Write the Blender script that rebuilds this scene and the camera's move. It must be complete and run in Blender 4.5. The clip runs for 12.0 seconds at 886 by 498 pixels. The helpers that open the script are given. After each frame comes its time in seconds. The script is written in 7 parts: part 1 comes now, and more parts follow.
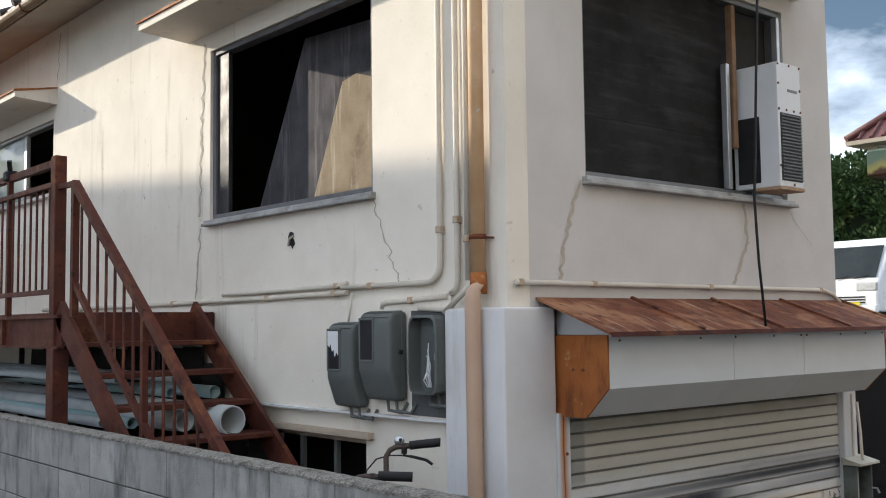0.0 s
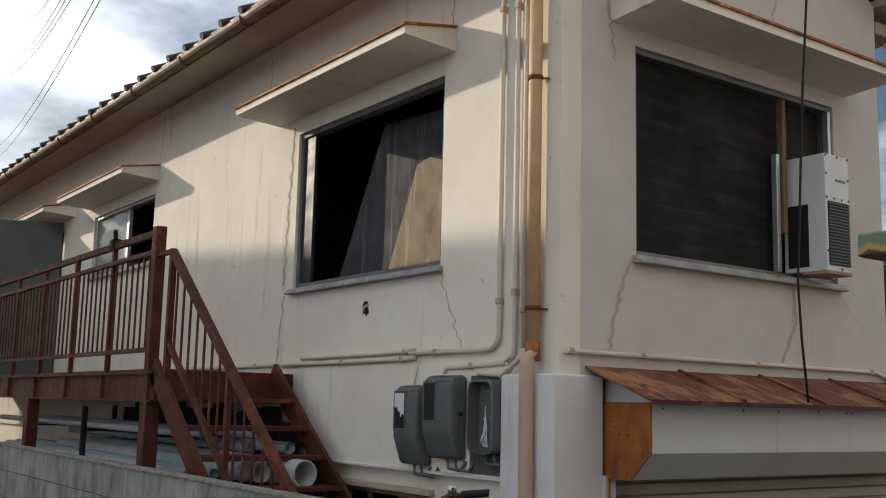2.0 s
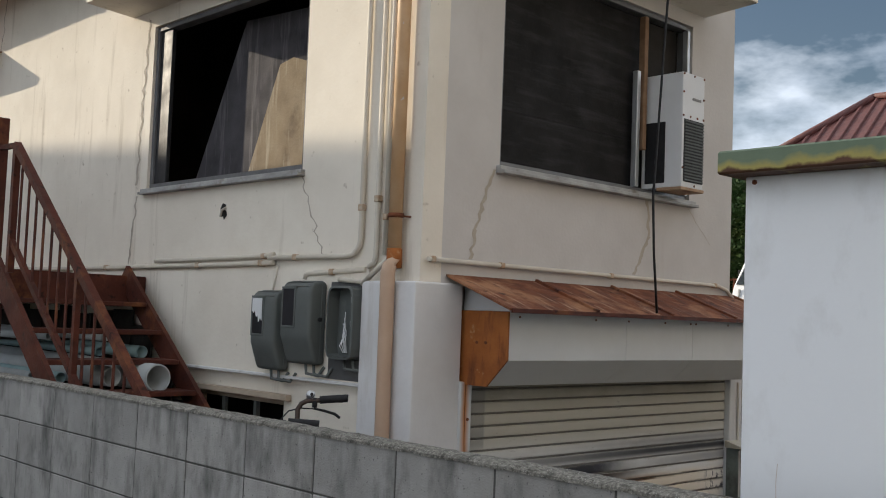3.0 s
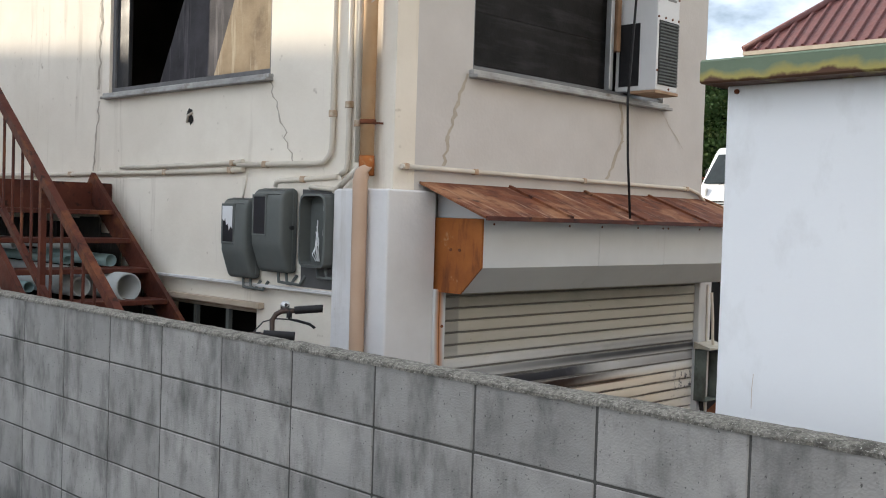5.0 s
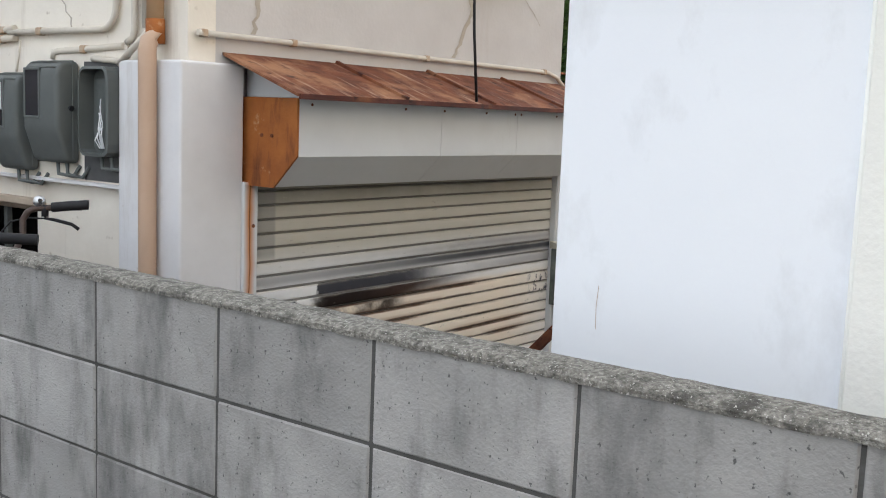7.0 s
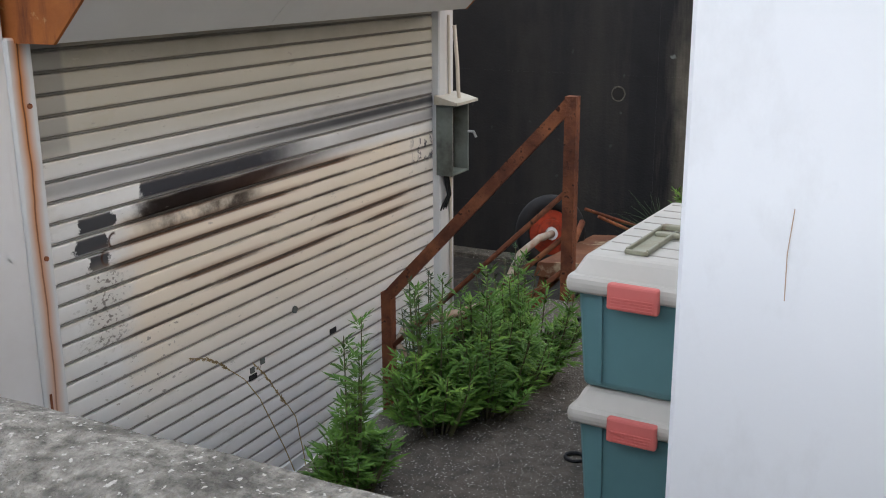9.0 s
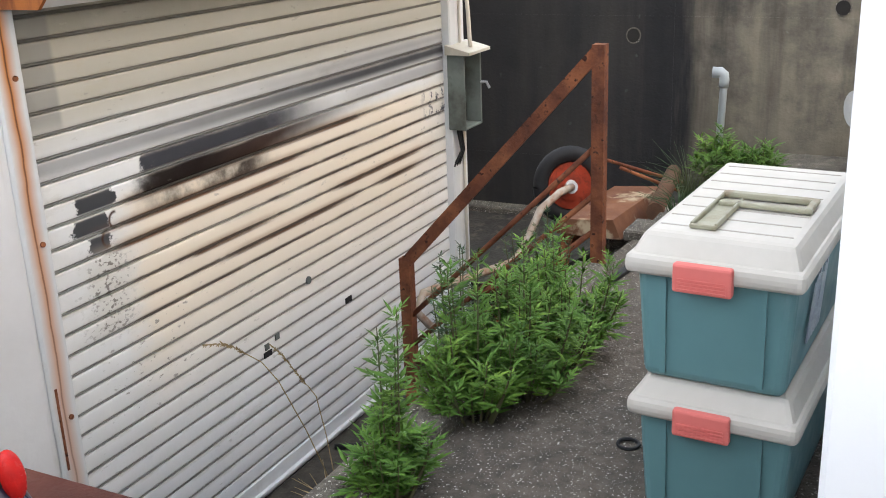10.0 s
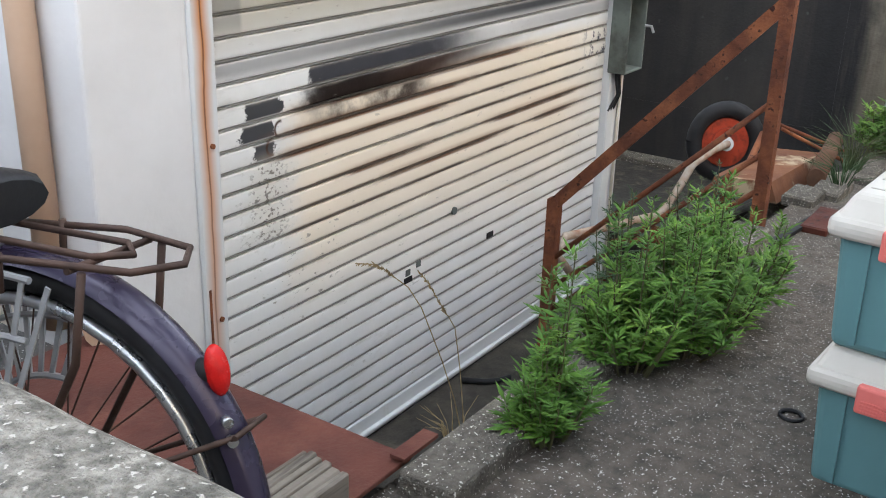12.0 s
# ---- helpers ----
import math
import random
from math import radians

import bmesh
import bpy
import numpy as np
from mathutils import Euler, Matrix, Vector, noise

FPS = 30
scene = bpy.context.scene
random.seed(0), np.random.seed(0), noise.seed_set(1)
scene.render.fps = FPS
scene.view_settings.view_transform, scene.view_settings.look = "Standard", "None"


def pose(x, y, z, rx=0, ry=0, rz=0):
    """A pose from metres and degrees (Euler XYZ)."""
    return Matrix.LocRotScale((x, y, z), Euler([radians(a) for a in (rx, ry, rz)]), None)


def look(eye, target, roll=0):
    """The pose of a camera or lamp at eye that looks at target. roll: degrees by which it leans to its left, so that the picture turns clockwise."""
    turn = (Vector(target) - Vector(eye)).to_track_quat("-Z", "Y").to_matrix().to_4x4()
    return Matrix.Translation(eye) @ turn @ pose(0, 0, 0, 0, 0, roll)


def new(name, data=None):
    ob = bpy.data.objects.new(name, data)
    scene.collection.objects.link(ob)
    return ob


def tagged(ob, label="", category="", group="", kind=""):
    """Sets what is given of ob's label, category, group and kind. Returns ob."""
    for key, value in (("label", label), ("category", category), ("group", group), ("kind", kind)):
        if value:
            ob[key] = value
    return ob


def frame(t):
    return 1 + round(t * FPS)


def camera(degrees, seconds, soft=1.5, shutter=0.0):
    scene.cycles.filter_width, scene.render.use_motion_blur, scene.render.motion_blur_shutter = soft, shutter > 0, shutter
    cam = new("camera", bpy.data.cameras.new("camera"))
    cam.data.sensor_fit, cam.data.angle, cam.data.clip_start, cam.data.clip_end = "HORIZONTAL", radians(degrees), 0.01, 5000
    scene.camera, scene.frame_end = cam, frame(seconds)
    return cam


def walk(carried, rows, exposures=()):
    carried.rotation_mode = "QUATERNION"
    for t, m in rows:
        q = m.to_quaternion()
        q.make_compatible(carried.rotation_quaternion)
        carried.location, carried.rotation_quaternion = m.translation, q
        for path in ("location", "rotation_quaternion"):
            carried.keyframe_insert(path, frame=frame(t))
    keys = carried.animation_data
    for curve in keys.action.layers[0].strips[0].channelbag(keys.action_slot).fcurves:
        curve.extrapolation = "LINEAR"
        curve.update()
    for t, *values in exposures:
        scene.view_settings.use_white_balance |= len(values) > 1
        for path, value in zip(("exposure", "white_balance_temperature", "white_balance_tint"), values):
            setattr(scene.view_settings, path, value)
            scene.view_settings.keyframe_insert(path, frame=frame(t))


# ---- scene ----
cam = camera(46.2, 12.0, soft=1.05)
PATH = [
    (0, (-0.092, 0.229, 1.478), (1.201, 1.748, 1.623), -0.7),
    (0.5, (-0.166, -0.003, 1.431), (1.062, 1.546, 1.736), 0.6),
    (1, (-0.238, -0.204, 1.407), (0.937, 1.375, 1.758), 2.2),
    (1.5, (-0.296, -0.216, 1.378), (0.878, 1.367, 1.717), 1.9),
    (2, (-0.289, -0.203, 1.38), (0.866, 1.402, 1.679), 1.4),
    (2.5, (-0.301, -0.183, 1.359), (0.941, 1.36, 1.637), 2.5),
    (3, (-0.283, -0.146, 1.382), (1.099, 1.295, 1.512), 2.2),
    (3.5, (-0.262, -0.139, 1.421), (1.165, 1.262, 1.437), 1.6),
    (3.7, (-0.285, -0.114, 1.388), (1.163, 1.266, 1.399), 1.5),
    (5.3, (-0.26, -0.07, 1.431), (1.158, 1.338, 1.348), 1.5),
    (5.5, (-0.232, -0.049, 1.412), (1.168, 1.376, 1.314), 1.1),
    (6, (-0.132, 0.005, 1.378), (1.316, 1.371, 1.189), 0.7),
    (6.5, (0.135, 0.066, 1.354), (1.732, 1.239, 1.083), 2.0),
    (6.7, (0.265, 0.117, 1.366), (1.849, 1.315, 1.125), 2.3),
    (8.3, (1.187, 0.946, 1.273), (2.793, 2.07, 0.876), 0.2),
    (8.5, (1.256, 1.017, 1.267), (2.901, 2.078, 0.86), 0.1),
    (9, (1.474, 1.249, 1.237), (3.192, 2.128, 0.712), -0.3),
    (9.5, (1.62, 1.428, 1.243), (3.276, 2.365, 0.629), -2.0),
    (10, (1.667, 1.449, 1.247), (3.358, 2.312, 0.617), -2.2),
    (10.5, (1.651, 1.513, 1.239), (3.391, 2.292, 0.634), 0.8),
    (11, (1.641, 1.58, 1.233), (3.275, 2.532, 0.581), 1.3),
    (11.5, (1.637, 1.587, 1.23), (3.187, 2.641, 0.532), 0.7),
    (12, (1.644, 1.607, 1.209), (3.196, 2.631, 0.474), 1.8),
]
EXPOSURES = [(0.0, 0.23, 5970, 10), (0.7, -0.12, 6210, 10), (1.2, -0.3, 6360, 10), (2.5, -0.37, 6360, 10), (3.5, 0.18, 6210, 10), (5.5, 0.53, 6210, 10), (6.5, 0.8, 6260, 10), (8.3, 0.68, 6210, 12), (9.0, 0.83, 6210, 12), (9.5, 1.18, 6410, 16), (10.0, 1.58, 6360, 12), (10.5, 1.26, 6310, 16), (11.0, 1.38, 6260, 12), (11.5, 1.53, 6210, 12), (12.0, 1.53, 6120, 10)]
walk(cam, [(t, look(eye, target, roll)) for t, eye, target, roll in PATH], EXPOSURES)

# ---- light ----
SUN_WAY = Vector((0.385, -0.894, -0.305)).normalized()
world = bpy.data.worlds.new("sky")
scene.world = world
world.use_nodes = True
wn, wl = world.node_tree.nodes, world.node_tree.links
sky = wn.new("ShaderNodeTexSky")
sky.sky_type, sky.sun_disc = "NISHITA", False
sky.sun_elevation, sky.sun_rotation = radians(17.4), radians(-23.3)
sky.air_density, sky.dust_density = 1.0, 1.5
coord = wn.new("ShaderNodeTexCoord")
stretch = wn.new("ShaderNodeMapping")
stretch.inputs["Scale"].default_value = (1.0, 1.0, 2.2)
wl.new(coord.outputs["Generated"], stretch.inputs["Vector"])
puffs = wn.new("ShaderNodeTexNoise")
puffs.inputs["Scale"].default_value, puffs.inputs["Detail"].default_value, puffs.inputs["Roughness"].default_value = 2.6, 7.0, 0.55
wl.new(stretch.outputs["Vector"], puffs.inputs["Vector"])
cover = wn.new("ShaderNodeValToRGB")
cover.color_ramp.elements[0].position, cover.color_ramp.elements[1].position = 0.40, 0.58
wl.new(puffs.outputs["Fac"], cover.inputs["Fac"])
shade = wn.new("ShaderNodeTexNoise")
shade.inputs["Scale"].default_value, shade.inputs["Detail"].default_value = 5.0, 5.0
wl.new(stretch.outputs["Vector"], shade.inputs["Vector"])
cloud = wn.new("ShaderNodeValToRGB")
cloud.color_ramp.elements[0].position, cloud.color_ramp.elements[1].position = 0.35, 0.62
cloud.color_ramp.elements[0].color, cloud.color_ramp.elements[1].color = (13.0, 14.4, 16.6, 1), (22.5, 23.0, 23.4, 1)
wl.new(shade.outputs["Fac"], cloud.inputs["Fac"])
skymix = wn.new("ShaderNodeMixRGB")
wl.new(cover.outputs["Color"], skymix.inputs["Fac"])
wl.new(sky.outputs["Color"], skymix.inputs["Color1"])
wl.new(cloud.outputs["Color"], skymix.inputs["Color2"])
wl.new(skymix.outputs["Color"], wn["Background"].inputs["Color"])
wn["Background"].inputs["Strength"].default_value = 0.092
sun_data = bpy.data.lights.new("sun", "SUN")
sun_data.energy, sun_data.angle, sun_data.color = 5.0, radians(0.6), (1.0, 0.86, 0.66)
sun = new("sun", sun_data)
sun.matrix_basis = look((-20, 40, 15), Vector((-20, 40, 15)) + SUN_WAY)

# ---- materials ----
def surf(name, base, dark, scale=6.0, rough=0.8, metal=0.0, bump=0.15, bump_scale=60.0, stain=None, stain_scale=(1.2, 1.2, 0.25),
         stain_at=(0.55, 0.75), second=None, second_at=(0.5, 0.7), second_scale=2.5, spread=0.0, speck=None, speck_scale=90.0, speck_at=(0.68, 0.72), spec=0.22):
    """A worn surface: base and dark mixed by fine noise, an optional stretched stain, a second patchy colour, specks and relief."""
    m = bpy.data.materials.new(name)
    m.use_nodes = True
    n, l = m.node_tree.nodes, m.node_tree.links
    b = n["Principled BSDF"]
    b.inputs["Metallic"].default_value = metal
    b.inputs["Specular IOR Level"].default_value = spec
    pos = n.new("ShaderNodeNewGeometry")

    def noise_fac(sc, detail, rgh, lo, hi, mapped=None):
        t = n.new("ShaderNodeTexNoise")
        t.inputs["Scale"].default_value, t.inputs["Detail"].default_value, t.inputs["Roughness"].default_value = sc, detail, rgh
        if mapped:
            mp = n.new("ShaderNodeMapping")
            mp.inputs["Scale"].default_value = mapped
            l.new(pos.outputs["Position"], mp.inputs["Vector"])
            l.new(mp.outputs["Vector"], t.inputs["Vector"])
        else:
            l.new(pos.outputs["Position"], t.inputs["Vector"])
        r = n.new("ShaderNodeMapRange")
        r.inputs["From Min"].default_value, r.inputs["From Max"].default_value = lo, hi
        l.new(t.outputs["Fac"], r.inputs["Value"])
        return r.outputs["Result"]

    def mix(fac, a, c):
        x = n.new("ShaderNodeMixRGB")
        l.new(fac, x.inputs["Fac"])
        if isinstance(a, tuple):
            x.inputs["Color1"].default_value = (*a, 1)
        else:
            l.new(a, x.inputs["Color1"])
        x.inputs["Color2"].default_value = (*c, 1)
        return x.outputs["Color"]

    col = mix(noise_fac(scale, 6, 0.6, 0.3, 0.7), base, dark)
    if second:
        col = mix(noise_fac(second_scale, 7, 0.65, *second_at), col, second)
    if stain:
        col = mix(noise_fac(4.0, 7, 0.65, *stain_at, mapped=stain_scale), col, stain)
    if speck:
        col = mix(noise_fac(speck_scale, 2, 0.5, *speck_at), col, speck)
    if spread:
        info = n.new("ShaderNodeObjectInfo")
        r = n.new("ShaderNodeMapRange")
        r.inputs["To Min"].default_value, r.inputs["To Max"].default_value = 1 - spread, 1 + spread
        l.new(info.outputs["Random"], r.inputs["Value"])
        x = n.new("ShaderNodeVectorMath")
        x.operation = "SCALE"
        l.new(col, x.inputs[0])
        l.new(r.outputs["Result"], x.inputs["Scale"])
        col = x.outputs["Vector"]
    l.new(col, b.inputs["Base Color"])
    r = n.new("ShaderNodeMapRange")
    r.inputs["To Min"].default_value, r.inputs["To Max"].default_value = max(0.03, rough - 0.12), min(1, rough + 0.12)
    l.new(noise_fac(scale * 1.7, 4, 0.6, 0.3, 0.7), r.inputs["Value"])
    l.new(r.outputs["Result"], b.inputs["Roughness"])
    if bump:
        t = n.new("ShaderNodeTexNoise")
        t.inputs["Scale"].default_value, t.inputs["Detail"].default_value = bump_scale, 5
        l.new(pos.outputs["Position"], t.inputs["Vector"])
        bp = n.new("ShaderNodeBump")
        bp.inputs["Strength"].default_value, bp.inputs["Distance"].default_value = bump, 0.01
        l.new(t.outputs["Fac"], bp.inputs["Height"])
        l.new(bp.outputs["Normal"], b.inputs["Normal"])
    return m


def glass(name, tint=(0.8, 0.85, 0.83), rough=0.05):
    m = bpy.data.materials.new(name)
    m.use_nodes = True
    b = m.node_tree.nodes["Principled BSDF"]
    b.inputs["Base Color"].default_value, b.inputs["Roughness"].default_value = (*tint, 1), rough
    b.inputs["Transmission Weight"].default_value, b.inputs["IOR"].default_value = 1.0, 1.45
    return m


STUCCO = surf("stucco", (0.77, 0.715, 0.625), (0.69, 0.635, 0.545), 2.2, 0.9, bump=0.14, bump_scale=38, stain=(0.42, 0.36, 0.28), stain_scale=(1.6, 1.6, 0.14), stain_at=(0.58, 0.84), second=(0.80, 0.755, 0.665), second_scale=0.8, speck=(0.50, 0.44, 0.36), speck_scale=16, speck_at=(0.70, 0.80))
STUCCO_LOW = surf("stucco_low", (0.69, 0.685, 0.685), (0.61, 0.60, 0.595), 3.0, 0.9, bump=0.14, bump_scale=38, stain=(0.40, 0.36, 0.31), stain_scale=(1.4, 1.4, 0.18), stain_at=(0.56, 0.82), speck=(0.40, 0.35, 0.29), speck_scale=13, speck_at=(0.74, 0.78))
# STUCCO toned down for the south faces, their shade put into the colour
STUCCO_SHADED = surf("stucco_shaded", (0.56, 0.535, 0.51), (0.50, 0.475, 0.45), 3.0, 0.9, bump=0.14, bump_scale=45, stain=(0.45, 0.41, 0.37), stain_at=(0.62, 0.9))
# near-black colour stands for the darkness inside rooms, holes and open boxes
DARK_INSIDE = surf("dark_inside", (0.035, 0.032, 0.03), (0.015, 0.014, 0.013), 2.5, 0.95, bump=0.1)
BLOCK = surf("concrete_block", (0.345, 0.334, 0.318), (0.238, 0.231, 0.221), 7.0, 0.95, bump=0.3, bump_scale=170, stain=(0.095, 0.095, 0.09), stain_scale=(2.2, 2.2, 0.8), stain_at=(0.47, 0.74), second=(0.285, 0.28, 0.272), second_at=(0.5, 0.7), second_scale=1.6, spread=0.13, speck=(0.10, 0.10, 0.095), speck_scale=115, speck_at=(0.66, 0.74))
BLOCK_TOP = surf("concrete_cap", (0.40, 0.38, 0.335), (0.09, 0.086, 0.075), 110.0, 0.95, bump=1.0, bump_scale=260, stain=(0.09, 0.086, 0.075), stain_scale=(5, 5, 5), stain_at=(0.48, 0.66), speck=(0.54, 0.52, 0.48), speck_scale=240, speck_at=(0.63, 0.69))
MORTAR = surf("mortar", (0.095, 0.093, 0.088), (0.055, 0.054, 0.05), 14.0, 0.95, bump=0.4)
ASPHALT = surf("asphalt", (0.075, 0.073, 0.07), (0.05, 0.05, 0.048), 5.0, 0.9, bump=0.6, bump_scale=150, speck=(0.30, 0.30, 0.28), speck_scale=120, speck_at=(0.66, 0.69))
SLAB = surf("yard_slab", (0.13, 0.111, 0.09), (0.06, 0.052, 0.044), 26.0, 0.93, bump=0.9, bump_scale=110, second=(0.20, 0.18, 0.148), second_at=(0.52, 0.75), second_scale=1.6, stain=(0.06, 0.056, 0.05), stain_scale=(1.2, 1.2, 1.2), stain_at=(0.5, 0.75), speck=(0.52, 0.49, 0.45), speck_scale=150, speck_at=(0.645, 0.685))
KERB = surf("kerb_concrete", (0.165, 0.148, 0.122), (0.075, 0.068, 0.058), 55.0, 0.93, bump=1.0, bump_scale=140, second=(0.23, 0.205, 0.165), second_at=(0.5, 0.7), second_scale=6.0, speck=(0.56, 0.53, 0.48), speck_scale=150, speck_at=(0.635, 0.675), stain=(0.05, 0.047, 0.042), stain_scale=(1.2, 1.2, 1.2), stain_at=(0.52, 0.72))
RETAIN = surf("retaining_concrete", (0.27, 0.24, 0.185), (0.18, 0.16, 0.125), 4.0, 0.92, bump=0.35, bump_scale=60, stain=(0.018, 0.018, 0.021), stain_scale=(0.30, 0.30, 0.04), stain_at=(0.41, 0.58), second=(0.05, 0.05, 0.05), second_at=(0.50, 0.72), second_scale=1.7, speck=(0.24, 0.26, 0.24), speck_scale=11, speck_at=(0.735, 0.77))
def streak_darkened(m, dark_tone, y0, y1):
    """Darkens a wall in ragged upright streaks that grow stronger along y."""
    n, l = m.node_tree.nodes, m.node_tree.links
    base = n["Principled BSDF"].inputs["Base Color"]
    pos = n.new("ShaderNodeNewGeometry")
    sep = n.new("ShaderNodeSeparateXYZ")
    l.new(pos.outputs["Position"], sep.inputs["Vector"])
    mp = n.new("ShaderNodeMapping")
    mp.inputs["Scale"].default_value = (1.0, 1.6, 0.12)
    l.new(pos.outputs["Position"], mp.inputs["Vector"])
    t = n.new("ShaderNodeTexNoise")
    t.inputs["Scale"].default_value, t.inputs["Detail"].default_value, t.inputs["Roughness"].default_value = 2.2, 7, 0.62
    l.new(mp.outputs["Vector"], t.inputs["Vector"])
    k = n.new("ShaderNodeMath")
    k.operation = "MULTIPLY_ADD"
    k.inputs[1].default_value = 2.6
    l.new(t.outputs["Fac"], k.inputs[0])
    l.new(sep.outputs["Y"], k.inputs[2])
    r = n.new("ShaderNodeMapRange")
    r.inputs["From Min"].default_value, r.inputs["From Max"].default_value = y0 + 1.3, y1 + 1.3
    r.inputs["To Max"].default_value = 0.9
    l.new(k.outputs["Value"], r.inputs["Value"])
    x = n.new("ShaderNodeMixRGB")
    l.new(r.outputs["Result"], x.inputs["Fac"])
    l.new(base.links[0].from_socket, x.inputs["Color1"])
    x.inputs["Color2"].default_value = (*dark_tone, 1)
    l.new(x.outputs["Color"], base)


streak_darkened(RETAIN, (0.030, 0.029, 0.030), 2.3, 3.5)
SHED_WHITE = surf("white_sheet", (0.84, 0.86, 0.88), (0.81, 0.83, 0.86), 1.5, 0.55, bump=0.04, stain=(0.70, 0.71, 0.72), stain_scale=(1, 1, 0.6), stain_at=(0.52, 0.76), speck=(0.42, 0.30, 0.2), speck_scale=14, speck_at=(0.775, 0.80))
SHED_CREAM = surf("cream_render", (0.85, 0.84, 0.78), (0.82, 0.81, 0.75), 2.0, 0.85, bump=0.25, bump_scale=50, stain=(0.70, 0.68, 0.6), stain_at=(0.6, 0.85))
SHUTTER = surf("shutter_paint", (0.82, 0.82, 0.815), (0.75, 0.75, 0.74), 5.0, 0.5, metal=0.15, bump=0.05, stain=(0.40, 0.38, 0.33), stain_scale=(0.4, 1, 1.2), stain_at=(0.6, 0.85))
RUST = surf("rust", (0.19, 0.065, 0.03), (0.075, 0.028, 0.018), 11.0, 0.85, bump=0.5, bump_scale=80, second=(0.28, 0.105, 0.045), second_scale=5.0, speck=(0.04, 0.016, 0.012), speck_scale=40, speck_at=(0.62, 0.70))
RUST_ORANGE = surf("rust_orange", (0.40, 0.14, 0.035), (0.22, 0.07, 0.02), 4.0, 0.75, bump=0.2, second=(0.60, 0.42, 0.24), second_at=(0.58, 0.70), second_scale=6.0, stain=(0.10, 0.03, 0.018), stain_scale=(2.5, 2.5, 0.5), stain_at=(0.50, 0.68))
RUST_PAINT = surf("red_brown_paint", (0.105, 0.030, 0.018), (0.05, 0.016, 0.012), 5.0, 0.6, bump=0.2, second=(0.20, 0.075, 0.03), second_at=(0.55, 0.72), second_scale=4.0, speck=(0.03, 0.012, 0.01), speck_scale=22, speck_at=(0.62, 0.72))
RUST_ROOF = surf("rusty_roof_sheet", (0.21, 0.075, 0.035), (0.085, 0.03, 0.02), 7.0, 0.85, bump=0.3, second=(0.34, 0.17, 0.09), second_at=(0.50, 0.66), second_scale=3.0, stain=(0.46, 0.32, 0.22), stain_scale=(4.5, 0.5, 0.5), stain_at=(0.56, 0.72), speck=(0.05, 0.02, 0.015), speck_scale=14, speck_at=(0.62, 0.74))
HOOD_WHITE = surf("hood_sheet", (0.62, 0.63, 0.63), (0.57, 0.575, 0.575), 3.0, 0.5, bump=0.03, stain=(0.45, 0.43, 0.38), stain_at=(0.62, 0.85))
ALU = surf("aluminium", (0.52, 0.53, 0.54), (0.42, 0.43, 0.44), 8.0, 0.4, metal=0.7, bump=0.03)
GREY_PLASTIC = surf("grey_plastic", (0.12, 0.13, 0.125), (0.10, 0.11, 0.105), 6.0, 0.5, bump=0.03, stain=(0.2, 0.2, 0.19), stain_at=(0.62, 0.85))
TEAL = surf("teal_plastic", (0.13, 0.26, 0.275), (0.115, 0.23, 0.245), 6.0, 0.45, bump=0.03, stain=(0.16, 0.26, 0.27), stain_at=(0.64, 0.85), stain_scale=(2, 2, .6))
LID = surf("lid_plastic", (0.56, 0.53, 0.475), (0.50, 0.475, 0.42), 8.0, 0.5, bump=0.03, stain=(0.38, 0.37, 0.27), stain_at=(0.62, 0.85))
LATCH = surf("latch_plastic", (0.72, 0.20, 0.17), (0.66, 0.17, 0.15), 10.0, 0.45, bump=0.02)
SOFFIT = surf("soffit_board", (0.40, 0.35, 0.28), (0.33, 0.28, 0.22), 3.0, 0.85, bump=0.1)
TILE_DARK = surf("roof_tile", (0.07, 0.06, 0.055), (0.045, 0.04, 0.038), 8.0, 0.6, bump=0.15)
BEIGE_WALL = surf("neighbour_render", (0.5, 0.46, 0.4), (0.44, 0.4, 0.35), 2.0, 0.9)
SOIL = surf("dark_soil", (0.045, 0.04, 0.034), (0.028, 0.026, 0.023), 7.0, 0.95, bump=0.9, bump_scale=40, second=(0.10, 0.085, 0.065), second_at=(0.56, 0.7), second_scale=9.0)
GRAVEL = surf("gravel", (0.28, 0.27, 0.25), (0.17, 0.165, 0.15), 30.0, 0.95, bump=0.8, bump_scale=60)


# ---- mesh helpers ----
def box(bm, lo, hi, bevel=0.0, seg=1):
    r = bmesh.ops.create_cube(bm, size=1.0, matrix=Matrix.Translation([(a + b) / 2 for a, b in zip(lo, hi)]) @ Matrix.Diagonal([*(max(abs(b - a), 1e-4) for a, b in zip(lo, hi)), 1]))
    if bevel:
        vs = set(r["verts"])
        es = [e for e in bm.edges if e.verts[0] in vs and e.verts[1] in vs]
        bmesh.ops.bevel(bm, geom=es, offset=bevel, segments=seg, affect="EDGES", profile=0.5)
    return bm


